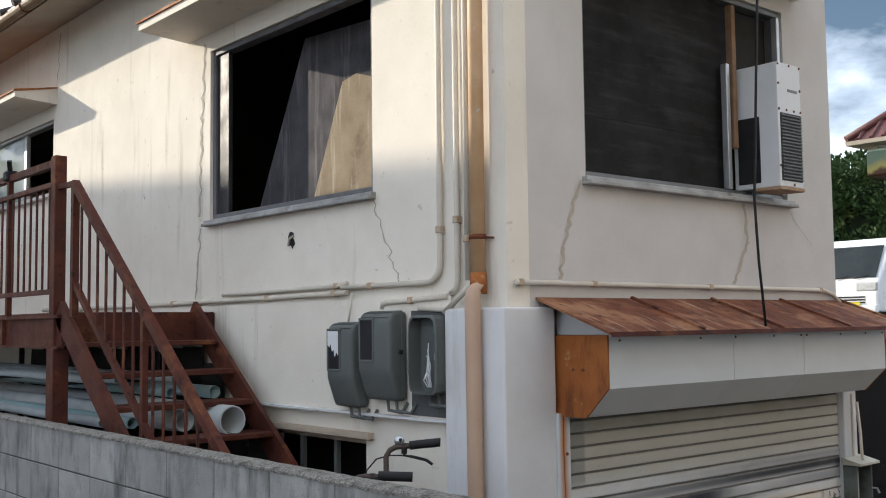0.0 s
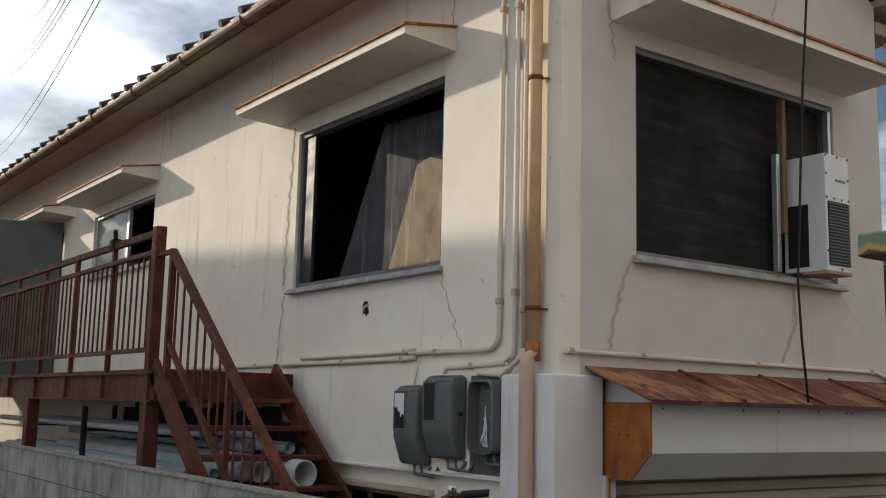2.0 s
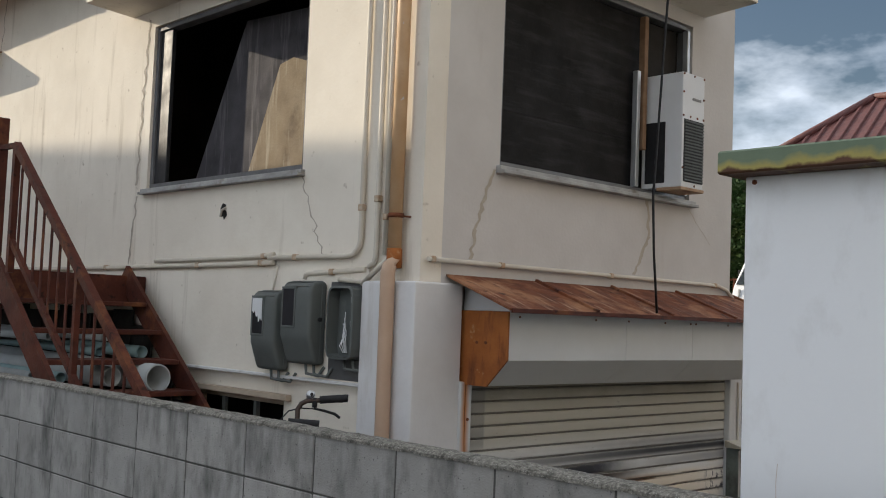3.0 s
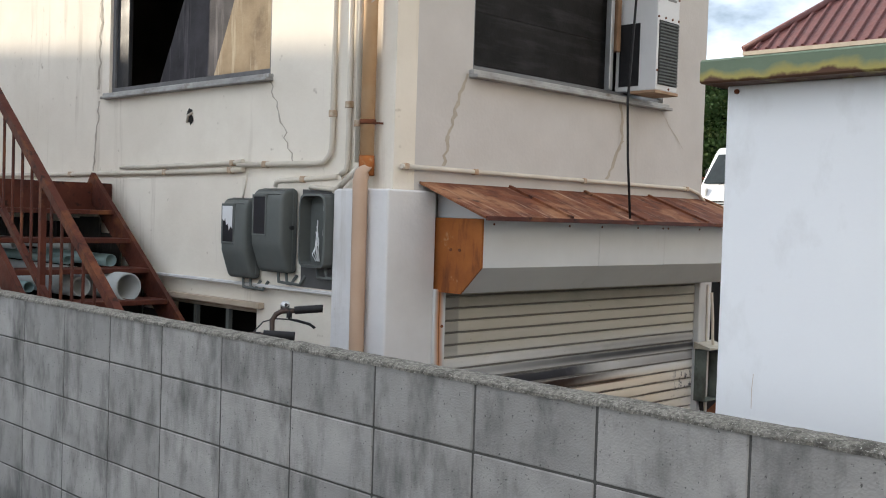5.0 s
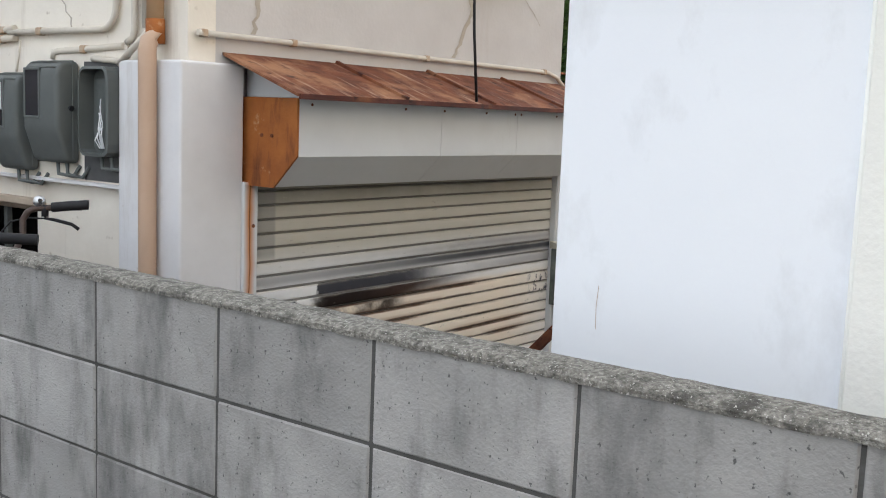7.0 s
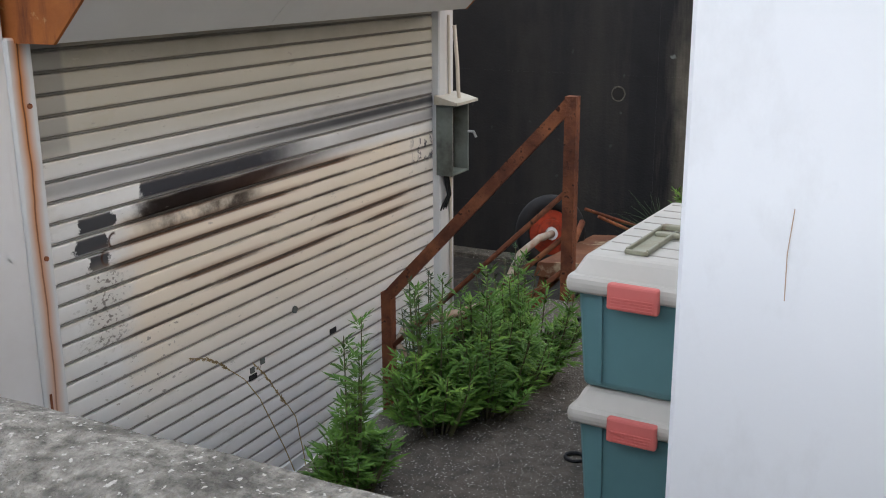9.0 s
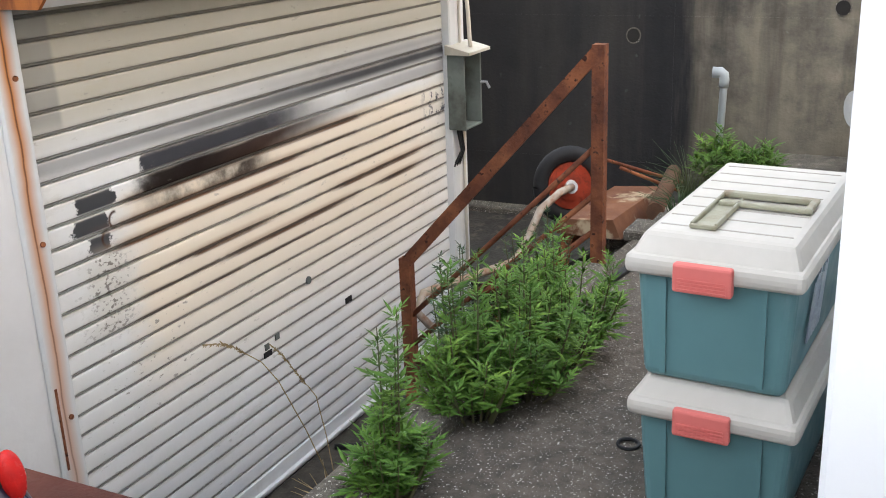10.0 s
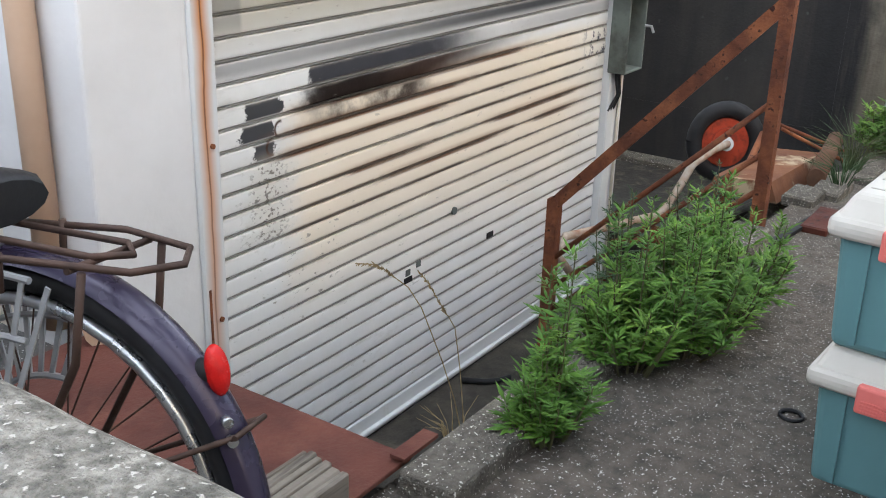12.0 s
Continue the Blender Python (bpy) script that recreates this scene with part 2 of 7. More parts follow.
def tube(bm, pts, r, seg=10, cap=True, r2=None):
    """A round bar along a line of points."""
    pts = [Vector(p) for p in pts]
    rings, side = [], None
    for i, p in enumerate(pts):
        d = (pts[min(i + 1, len(pts) - 1)] - pts[max(i - 1, 0)]).normalized()
        if side is None:
            side = d.cross(Vector((0, 0, 1)))
            if side.length < 0.05:
                side = d.cross(Vector((1, 0, 0)))
        side = (side - d * side.dot(d)).normalized()
        up = d.cross(side)
        rad = r if r2 is None else r + (r2 - r) * i / max(1, len(pts) - 1)
        rings.append([bm.verts.new(p + (side * math.cos(a) + up * math.sin(a)) * rad) for a in (2 * math.pi * k / seg for k in range(seg))])
    for a, b in zip(rings, rings[1:]):
        for k in range(seg):
            f = bm.faces.new((a[k], a[(k + 1) % seg], b[(k + 1) % seg], b[k]))
            f.smooth = seg > 6
    if cap:
        bm.faces.new(rings[0][::-1])
        bm.faces.new(rings[-1])
    return bm


def bar(bm, p, q, w, h, up=(0, 0, 1)):
    """A square bar from p to q, w across and h along up."""
    p, q = Vector(p), Vector(q)
    d = (q - p).normalized()
    s = d.cross(Vector(up))
    s = s.normalized() if s.length > 1e-4 else Vector((1, 0, 0))
    u = s.cross(d)
    vs = [bm.verts.new(c + s * a * w / 2 + u * b * h / 2) for c in (p, q) for a, b in ((-1, -1), (1, -1), (1, 1), (-1, 1))]
    for f in ((3, 2, 1, 0), (4, 5, 6, 7), (0, 1, 5, 4), (1, 2, 6, 5), (2, 3, 7, 6), (3, 0, 4, 7)):
        bm.faces.new([vs[i] for i in f])
    return bm


def prism(bm, poly, axis, a, b):
    """A flat outline pushed from a to b along an axis. The outline's two numbers fill the other axes in order."""
    def at(p, c):
        v = list(p)
        v.insert("xyz".index(axis), c)
        return v
    lo, hi = [bm.verts.new(at(p, a)) for p in poly], [bm.verts.new(at(p, b)) for p in poly]
    n = len(poly)
    bm.faces.new(lo), bm.faces.new(hi[::-1])
    for i in range(n):
        bm.faces.new((lo[i], hi[i], hi[(i + 1) % n], lo[(i + 1) % n]))
    bmesh.ops.recalc_face_normals(bm, faces=bm.faces[:])
    return bm


def holed(bm, axis, at0, at1, us, zs, holes):
    """A wall between at0 and at1 on an axis, over us and zs, with openings (u0, u1, z0, z1) through it."""
    cu = sorted({*us, *(h[0] for h in holes), *(h[1] for h in holes)})
    cz = sorted({*zs, *(h[2] for h in holes), *(h[3] for h in holes)})
    def full(i, j):
        if not (0 <= i < len(cu) - 1 and 0 <= j < len(cz) - 1):
            return False
        u, z = (cu[i] + cu[i + 1]) / 2, (cz[j] + cz[j + 1]) / 2
        return not any(h[0] < u < h[1] and h[2] < z < h[3] for h in holes)
    cache = {}
    def v(i, j, d):
        if (i, j, d) not in cache:
            c = (at0, at1)[d]
            cache[i, j, d] = bm.verts.new((c, cu[i], cz[j]) if axis == "x" else (cu[i], c, cz[j]))
        return cache[i, j, d]
    for i in range(len(cu) - 1):
        for j in range(len(cz) - 1):
            if not full(i, j):
                continue
            for d in (0, 1):
                bm.faces.new([v(i, j, d), v(i + 1, j, d), v(i + 1, j + 1, d), v(i, j + 1, d)])
            for di, dj, p, q in ((-1, 0, (0, 0), (0, 1)), (1, 0, (1, 0), (1, 1)), (0, -1, (0, 0), (1, 0)), (0, 1, (0, 1), (1, 1))):
                if not full(i + di, j + dj):
                    bm.faces.new([v(i + p[0], j + p[1], 0), v(i + q[0], j + q[1], 0), v(i + q[0], j + q[1], 1), v(i + p[0], j + p[1], 1)])
    bmesh.ops.recalc_face_normals(bm, faces=bm.faces[:])
    return bm


def about(centre, at, scale):
    """The map that lays a point of a drawing at a place, with the drawing's scale along each axis."""
    return Matrix.Translation(at) @ Matrix.Diagonal((*scale, 1)) @ Matrix.Translation(-Vector(centre))


# the drawings of the house, the shutter and the yard, laid into the world
HOUSE = about((3.265, 3.714, 1.43), (3.265, 3.714, 1.42), (0.973, 1.035, 1.0))
SHUT = about((5.291, 3.715, 0), (5.202, 3.718, 0), (0.987, 1.0, 1.0))
YARD = about((5.216, 3.40, 0), (5.19, 3.393, -0.02), (0.92, 0.93, 1.0))
PLACE = Matrix()


def world_of(ob):
    return (world_of(ob.parent) if ob.parent else Matrix()) @ ob.matrix_basis


def part(name, bm, material, parent=None, label="", smooth=False):
    """Links a bmesh in world places as one mesh object, under a thing or a part."""
    bm.transform(PLACE)
    if parent:
        bm.transform(world_of(parent).inverted())
    me = bpy.data.meshes.new(name)
    if smooth:
        for f in bm.faces:
            f.smooth = True
    bm.to_mesh(me)
    bm.free()
    me.materials.append(material)
    ob = new(name, me)
    if parent:
        ob.parent = parent
    if label:
        ob["label"] = label
    return ob


def thing(name, at, label, category, group="", kind=""):
    ob = new(name)
    ob.empty_display_size = 0.1
    ob.matrix_basis = Matrix.Translation(PLACE @ Vector(at))
    return tagged(ob, label, category, group, kind)


def structure(name, bm, material, label="", category=""):
    return tagged(part(name, bm, material), label, category, kind="structure")


def BM():
    return bmesh.new()


# ---- the shutter's scorched and rusted paint ----
def scorched():
    m = SHUTTER.copy()
    m.name = "scorched_shutter_paint"
    n, l = m.node_tree.nodes, m.node_tree.links
    b = n["Principled BSDF"]
    pos = n.new("ShaderNodeNewGeometry")
    sep = n.new("ShaderNodeSeparateXYZ")
    l.new(pos.outputs["Position"], sep.inputs["Vector"])

    def val(op, a, c, d=None):
        x = n.new("ShaderNodeMath")
        x.operation, x.use_clamp = op, False
        for i, q in enumerate((a, c, d)):
            if q is None:
                continue
            if isinstance(q, (int, float)):
                x.inputs[i].default_value = q
            else:
                l.new(q, x.inputs[i])
        return x.outputs[0]

    def ramp(v, lo, hi, a=0.0, c=1.0):
        r = n.new("ShaderNodeMapRange")
        r.interpolation_type = "SMOOTHSTEP"
        for k, q in (("From Min", lo), ("From Max", hi), ("To Min", a), ("To Max", c)):
            r.inputs[k].default_value = q
        l.new(v, r.inputs["Value"])
        return r.outputs["Result"]

    def fuzz(scale, mapped=(1, 1, 1), detail=6):
        mp = n.new("ShaderNodeMapping")
        mp.inputs["Scale"].default_value = mapped
        l.new(pos.outputs["Position"], mp.inputs["Vector"])
        t = n.new("ShaderNodeTexNoise")
        t.inputs["Scale"].default_value, t.inputs["Detail"].default_value, t.inputs["Roughness"].default_value = scale, detail, 0.65
        l.new(mp.outputs["Vector"], t.inputs["Vector"])
        return t.outputs["Fac"]

    # places on the shutter's own axes
    px = val("MULTIPLY_ADD", sep.outputs["X"], 1.0132, 0.0205)
    pz = val("MULTIPLY_ADD", sep.outputs["Z"], 1.0, 0.0)
    wob = val("MULTIPLY", val("SUBTRACT", fuzz(7, (1, 1, 1.5)), 0.5), 0.22)
    x = val("ADD", px, wob)
    z = val("ADD", pz, val("MULTIPLY", wob, 0.10))
    rag = val("MULTIPLY", val("SUBTRACT", fuzz(24, (1, 1, 1.3), 9), 0.5), 0.13)
    xr = val("ADD", px, rag)

    def within(v, a, c, soft):
        return val("MULTIPLY", ramp(v, a - soft, a + soft), ramp(v, c - soft, c + soft, 1.0, 0.0))

    def both(a, c):
        return val("MULTIPLY", a, c)

    col = b.inputs["Base Color"].links[0].from_socket

    def lay(fac, colour, k=1.0):
        nonlocal col
        q = n.new("ShaderNodeMixRGB")
        l.new(fac if k == 1.0 else val("MULTIPLY", fac, k), q.inputs["Fac"])
        l.new(col, q.inputs["Color1"])
        q.inputs["Color2"].default_value = (*colour, 1)
        col = q.outputs["Color"]

    # upper slats darker and yellower, the middle baked cream, the foot bluish white
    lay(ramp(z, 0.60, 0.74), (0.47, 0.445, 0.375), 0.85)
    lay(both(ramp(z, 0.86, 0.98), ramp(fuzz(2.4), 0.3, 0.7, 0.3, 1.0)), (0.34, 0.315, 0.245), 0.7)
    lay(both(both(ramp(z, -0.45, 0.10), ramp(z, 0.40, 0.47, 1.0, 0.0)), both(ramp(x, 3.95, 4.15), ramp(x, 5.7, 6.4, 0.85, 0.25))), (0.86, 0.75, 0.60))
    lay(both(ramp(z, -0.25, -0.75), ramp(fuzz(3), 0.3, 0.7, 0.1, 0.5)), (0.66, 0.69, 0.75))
    # bare grey stripe and paler squares near the left rail
    lay(both(ramp(px, 3.84, 3.86, 1.0, 0.0), ramp(z, 0.66, 0.72)), (0.27, 0.265, 0.25), 0.7)
    lay(both(within(xr, 3.88, 4.05, 0.01), both(ramp(z, 0.72, 0.76), ramp(fuzz(9, (1, 1, 2.2)), 0.50, 0.56))), (0.50, 0.47, 0.39), 0.6)
    # soot along one slat
    lay(both(within(pz, 0.558, 0.612, 0.022), ramp(x, 3.7, 5.6, 0.55, 1.0)), (0.025, 0.027, 0.034), 0.95)
    lay(both(within(pz, 0.615, 0.67, 0.03), ramp(x, 3.9, 5.9, 0.1, 0.6)), (0.12, 0.12, 0.13))
    lay(both(within(pz, 0.482, 0.54, 0.02), ramp(x, 4.6, 6.2, 0.0, 0.6)), (0.17, 0.17, 0.19))
    # the black patch, sharp at its left, thinning out at its right
    lay(both(both(ramp(xr, 4.135, 4.16), ramp(x, 4.80, 5.35, 1.0, 0.0)), within(pz, 0.484, 0.542, 0.006)), (0.028, 0.030, 0.040), 0.97)
    for zc, x0, x1 in ((0.446, 3.843, 4.012), (0.380, 3.828, 3.980), (0.315, 3.873, 3.965)):
        lay(both(within(xr, x0, x1, 0.006), within(pz, zc - 0.024, zc + 0.026, 0.005)), (0.030, 0.032, 0.038), 0.96)
    # peeled curls with brown rims
    for cx, cz in ((4.000, 0.372), (3.962, 0.322)):
        dx, dz = val("SUBTRACT", px, cx), val("SUBTRACT", pz, cz)
        far = val("SQRT", val("ADD", val("MULTIPLY", dx, dx), val("MULTIPLY", dz, dz)), 0.0)
        lay(both(within(far, 0.020, 0.029, 0.004), ramp(dx, 0.0, 0.012, 1.0, 0.0)), (0.05, 0.018, 0.009), 0.97)
    # brown runs in the joints below the fire
    joint = val("FRACT", val("DIVIDE", val("ADD", pz, 0.967), 0.0655), 0.0)
    low = ramp(joint, 0.15, 0.34, 1.0, 0.0)
    runs = both(low, both(ramp(fuzz(3.2, (0.7, 1, 3.2)), 0.43, 0.53), both(within(x, 4.05, 6.2, 0.06), within(z, -0.02, 0.47, 0.05))))
    lay(runs, (0.11, 0.045, 0.022), 0.8)
    for zc, x0, x1 in ((0.413, 4.10, 5.45), (0.348, 4.0, 5.0), (0.282, 3.97, 4.9), (0.151, 4.34, 4.72), (0.151, 5.30, 5.95), (0.086, 4.53, 5.28), (0.086, 5.62, 5.95)):
        lay(both(within(x, x0, x1, 0.08), within(pz, zc - 0.011, zc + 0.009, 0.004)), (0.038, 0.011, 0.006), 0.95)
        lay(both(within(x, x0, x1 + 0.1, 0.15), within(pz, zc - 0.012, zc + 0.022, 0.010)), (0.30, 0.15, 0.07), 0.4)
    # baked brown, black to the left and thinning out along a slant
    slant = val("ADD", x, val("MULTIPLY", val("SUBTRACT", pz, 0.446), -5.0))
    lay(both(both(ramp(x, 4.10, 4.22), ramp(slant, 4.80, 5.60, 1.0, 0.0)), within(pz, 0.410, 0.474, 0.006)), (0.030, 0.012, 0.007), 0.98)
    lay(both(both(ramp(x, 4.06, 4.20), ramp(x, 4.40, 4.80, 1.0, 0.0)), within(pz, 0.408, 0.474, 0.006)), (0.012, 0.008, 0.007), 0.9)
    lay(both(both(within(x, 4.18, 4.78, 0.12), within(z, 0.350, 0.409, 0.012)), ramp(fuzz(6, (0.5, 1, 0.5)), 0.34, 0.58)), (0.020, 0.011, 0.008), 0.95)
    # flaked paint at the left and the right
    flakes = both(within(x, 3.85, 4.02, 0.06), within(z, 0.02, 0.29, 0.04))
    lay(flakes, (0.62, 0.58, 0.50), 0.5)
    lay(both(flakes, ramp(fuzz(46, (1, 1, 1.5)), 0.54, 0.60)), (0.16, 0.14, 0.12), 0.85)
    lay(both(both(within(x, 3.88, 4.3, 0.06), within(z, -0.30, 0.05, 0.05)), ramp(fuzz(30, (0.8, 1, 1.6)), 0.62, 0.66)), (0.22, 0.20, 0.17), 0.7)
    lay(both(both(within(x, 6.08, 6.36, 0.05), within(z, 0.28, 0.42, 0.02)), ramp(fuzz(26, (1, 1, 0.6)), 0.52, 0.58)), (0.10, 0.10, 0.12))
    # grime in every joint, drips and scuffs
    lay(ramp(joint, 0.15, 0.20, 1.0, 0.0), (0.11, 0.10, 0.088), 0.72)
    lay(both(ramp(joint, 0.80, 0.98), ramp(fuzz(5, (0.8, 1, 2)), 0.4, 0.65)), (0.40, 0.36, 0.30), 0.45)
    lay(ramp(fuzz(30, (0.5, 1, 1.6)), 0.64, 0.72), (0.22, 0.20, 0.18), 0.4)
    l.new(col, b.inputs["Base Color"])
    return m


SHUTTER_WORN = scorched()
def rust_run():
    """White paint with a rust run down the middle of the side rail."""
    m = HOOD_WHITE.copy()
    m.name = "rust_run_paint"
    n, l = m.node_tree.nodes, m.node_tree.links
    b = n["Principled BSDF"]
    pos = n.new("ShaderNodeNewGeometry")
    sep = n.new("ShaderNodeSeparateXYZ")
    l.new(pos.outputs["Position"], sep.inputs["Vector"])
    t = n.new("ShaderNodeTexNoise")
    t.inputs["Scale"].default_value, t.inputs["Detail"].default_value = 5.0, 6
    l.new(pos.outputs["Position"], t.inputs["Vector"])
    d = n.new("ShaderNodeMath")
    d.operation = "MULTIPLY_ADD"
    l.new(t.outputs["Fac"], d.inputs[0])
    d.inputs[1].default_value = 0.024
    l.new(sep.outputs["X"], d.inputs[2])
    e = n.new("ShaderNodeMath")
    e.operation, e.inputs[1].default_value = "SUBTRACT", 3.588
    l.new(d.outputs[0], e.inputs[0])
    f = n.new("ShaderNodeMath")
    f.operation = "ABSOLUTE"
    l.new(e.outputs[0], f.inputs[0])
    col = b.inputs["Base Color"].links[0].from_socket
    for lo, hi, c, k in ((0.003, 0.034, (0.50, 0.19, 0.05), 1.0), (0.0015, 0.004, (0.09, 0.035, 0.018), 0.85)):
        r = n.new("ShaderNodeMapRange")
        for key, q in (("From Min", lo), ("From Max", hi), ("To Min", k), ("To Max", 0.0)):
            r.inputs[key].default_value = q
        l.new(f.outputs[0], r.inputs["Value"])
        h = n.new("ShaderNodeMapRange")
        for key, q in (("From Min", -0.7), ("From Max", 0.9), ("To Min", 0.40), ("To Max", 1.0)):
            h.inputs[key].default_value = q
        l.new(sep.outputs["Z"], h.inputs["Value"])
        g = n.new("ShaderNodeMath")
        g.operation = "MULTIPLY"
        l.new(r.outputs["Result"], g.inputs[0])
        l.new(h.outputs["Result"], g.inputs[1])
        q = n.new("ShaderNodeMixRGB")
        l.new(g.outputs[0], q.inputs["Fac"])
        l.new(col, q.inputs["Color1"])
        q.inputs["Color2"].default_value = (*c, 1)
        col = q.outputs["Color"]
    l.new(col, b.inputs["Base Color"])
    return m


RAIL_WHITE = rust_run()


def rust_eaten():
    """Faded green paint that rust eats away from the lower lip, with a yellow fringe."""
    m = surf("rust_eaten_green", (0.17, 0.22, 0.15), (0.13, 0.175, 0.12), 4.0, 0.6, bump=0.1)
    n, l = m.node_tree.nodes, m.node_tree.links
    b = n["Principled BSDF"]
    pos = n.new("ShaderNodeNewGeometry")
    sep = n.new("ShaderNodeSeparateXYZ")
    l.new(pos.outputs["Position"], sep.inputs["Vector"])
    t = n.new("ShaderNodeTexNoise")
    t.inputs["Scale"].default_value, t.inputs["Detail"].default_value = 9.0, 7
    l.new(pos.outputs["Position"], t.inputs["Vector"])
    h = n.new("ShaderNodeMath")
    h.operation = "MULTIPLY_ADD"
    l.new(t.outputs["Fac"], h.inputs[0])
    h.inputs[1].default_value = -0.085
    l.new(sep.outputs["Z"], h.inputs[2])
    col = b.inputs["Base Color"].links[0].from_socket
    for lo, hi, c in ((1.830, 1.850, (0.36, 0.31, 0.10)), (1.816, 1.826, (0.10, 0.05, 0.03))):
        r = n.new("ShaderNodeMapRange")
        for key, q in (("From Min", lo), ("From Max", hi), ("To Min", 1.0), ("To Max", 0.0)):
            r.inputs[key].default_value = q
        l.new(h.outputs[0], r.inputs["Value"])
        q = n.new("ShaderNodeMixRGB")
        l.new(r.outputs["Result"], q.inputs["Fac"])
        l.new(col, q.inputs["Color1"])
        q.inputs["Color2"].default_value = (*c, 1)
        col = q.outputs["Color"]
    l.new(col, b.inputs["Base Color"])
    return m
# ---- the large structure ----
XL, YF = 3.265, 3.714          # the building's west and south faces
LOW = -0.97                    # floor before the shutter


def yard_z(x):
    return 0.01 if x < 3.4 else 0.01 - (x - 3.4) * 0.062


bm = BM()
def quad(*ps):
    bm.faces.new([bm.verts.new(p) for p in ps])
G = 0.12
quad((-400, -400, G), (1.66, -400, G), (1.66, 400, G), (-400, 400, G))
quad((1.66, -400, G), (1.66, 400, G), (1.66, 400, -0.1), (1.66, -400, -0.1))
quad((1.66, 2.6, -0.02), (3.07, 2.6, -0.02), (3.07, 400, -0.02), (1.66, 400, -0.02))
quad((1.66, -400, -0.1), (3.4, -400, -0.1), (3.4, 2.6, -0.1), (1.66, 2.6, -0.1))
quad((3.4, -400, -0.1), (8.7, -400, -0.5), (8.7, 2.6, -0.5), (3.4, 2.6, -0.1))
quad((3.07, 2.6, LOW + .04), (8.7, 2.6, LOW + .04), (8.7, 400, LOW + .04), (3.07, 400, LOW + .04))
quad((3.07, 2.6, -0.02), (3.07, 400, -0.02), (3.07, 400, LOW), (3.07, 2.6, LOW))
quad((3.07, 2.6, -0.05), (3.07, 2.6, LOW), (8.7, 2.6, LOW), (8.7, 2.6, -0.35))
quad((7.98, -400, 1.30), (500, -400, 1.30), (500, 500, 1.30), (7.98, 500, 1.30))
structure("ground", bm, ASPHALT, "dark worn asphalt and bare ground")

# neighbour's wall to the west, whose top edge shades the lower half of the place
bm = BM()
ed = Vector((0.137, 0.9905, 0))
p0 = Vector((-2.87, 19.95, 0)) - ed * 8
p1 = Vector((-2.87, 19.95, 0)) + ed * 6.5
bar(bm, p0 + Vector((-2, 0, 3.645)), p1 + Vector((-2, 0, 3.645)), 4.0, 7.29)
structure("wall_neighbour", bm, BEIGE_WALL, "plain beige rendered wall of a neighbouring house")

# unseen wall added behind the camera to dim sky light on south faces
bm = BM()
box(bm, (-4.0, -5.3, -0.2), (14.0, -5.0, 8.5))
structure("wall_plot_south", bm, BEIGE_WALL, "unseen added wall that cuts sky light from the south")

PLACE = HOUSE
W1, W0, WD = (4.722, 6.52, 2.213, 3.385), (9.40, 11.2, 2.70, 3.39), (12.35, 14.0, 1.62, 3.45)
W2 = (3.838, 5.752, 2.224, 3.412)
NORTH, EAST = 17.0, 6.30
bm = BM()
holed(bm, "x", XL, XL + 0.15, (YF, NORTH), (1.555, 4.25), (W1, W0, WD))
structure("wall_west", bm, STUCCO, "cream stucco wall, cracked and stained")
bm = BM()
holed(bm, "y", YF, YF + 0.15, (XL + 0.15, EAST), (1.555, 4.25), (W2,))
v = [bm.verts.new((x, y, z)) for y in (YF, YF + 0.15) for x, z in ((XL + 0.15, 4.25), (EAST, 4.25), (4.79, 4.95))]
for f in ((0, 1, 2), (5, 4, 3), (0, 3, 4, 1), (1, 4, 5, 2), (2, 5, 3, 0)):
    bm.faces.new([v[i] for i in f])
structure("wall_south", bm, STUCCO_SHADED, "stucco gable wall with hairline cracks, its shade put into the colour")
bm = BM()
box(bm, (EAST - 0.15, YF + 0.15, LOW), (EAST, NORTH, 4.25))
box(bm, (XL + 0.15, NORTH - 0.15, LOW), (EAST - 0.15, NORTH, 4.25))
structure("wall_far", bm, STUCCO, "plain stucco rear walls of the house")
# lower storey, a little proud of the upper one
bm = BM()
holed(bm, "x", XL - 0.02, XL + 0.13, (4.08, NORTH), (1.022, 1.63), ())
structure("wall_band", bm, STUCCO, "cream stucco band under the upper storey")
bm = BM()
holed(bm, "x", XL + 0.012, XL + 0.13, (4.08, NORTH), (LOW, 1.022), ((4.81, 5.80, 0.42, 0.87),))
structure("wall_base", bm, STUCCO, "cream stucco wall of the lower storey")
bm = BM()
box(bm, (XL - 0.065, YF - 0.035, LOW), (3.552, 4.085, 1.565), 0.012, 3)
structure("corner_pier", bm, STUCCO_LOW, "off-white rendered corner pier of the lower storey")
bm = BM()
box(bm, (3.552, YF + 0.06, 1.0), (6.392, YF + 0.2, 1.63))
structure("lintel", bm, STUCCO_SHADED, "stucco lintel over the shutter")
bm = BM()
box(bm, (6.305, YF - 0.03, LOW), (6.446, YF + 0.3, 1.55), 0.005)
structure("east_pier", bm, STUCCO_LOW, "narrow white pier beside the shutter")
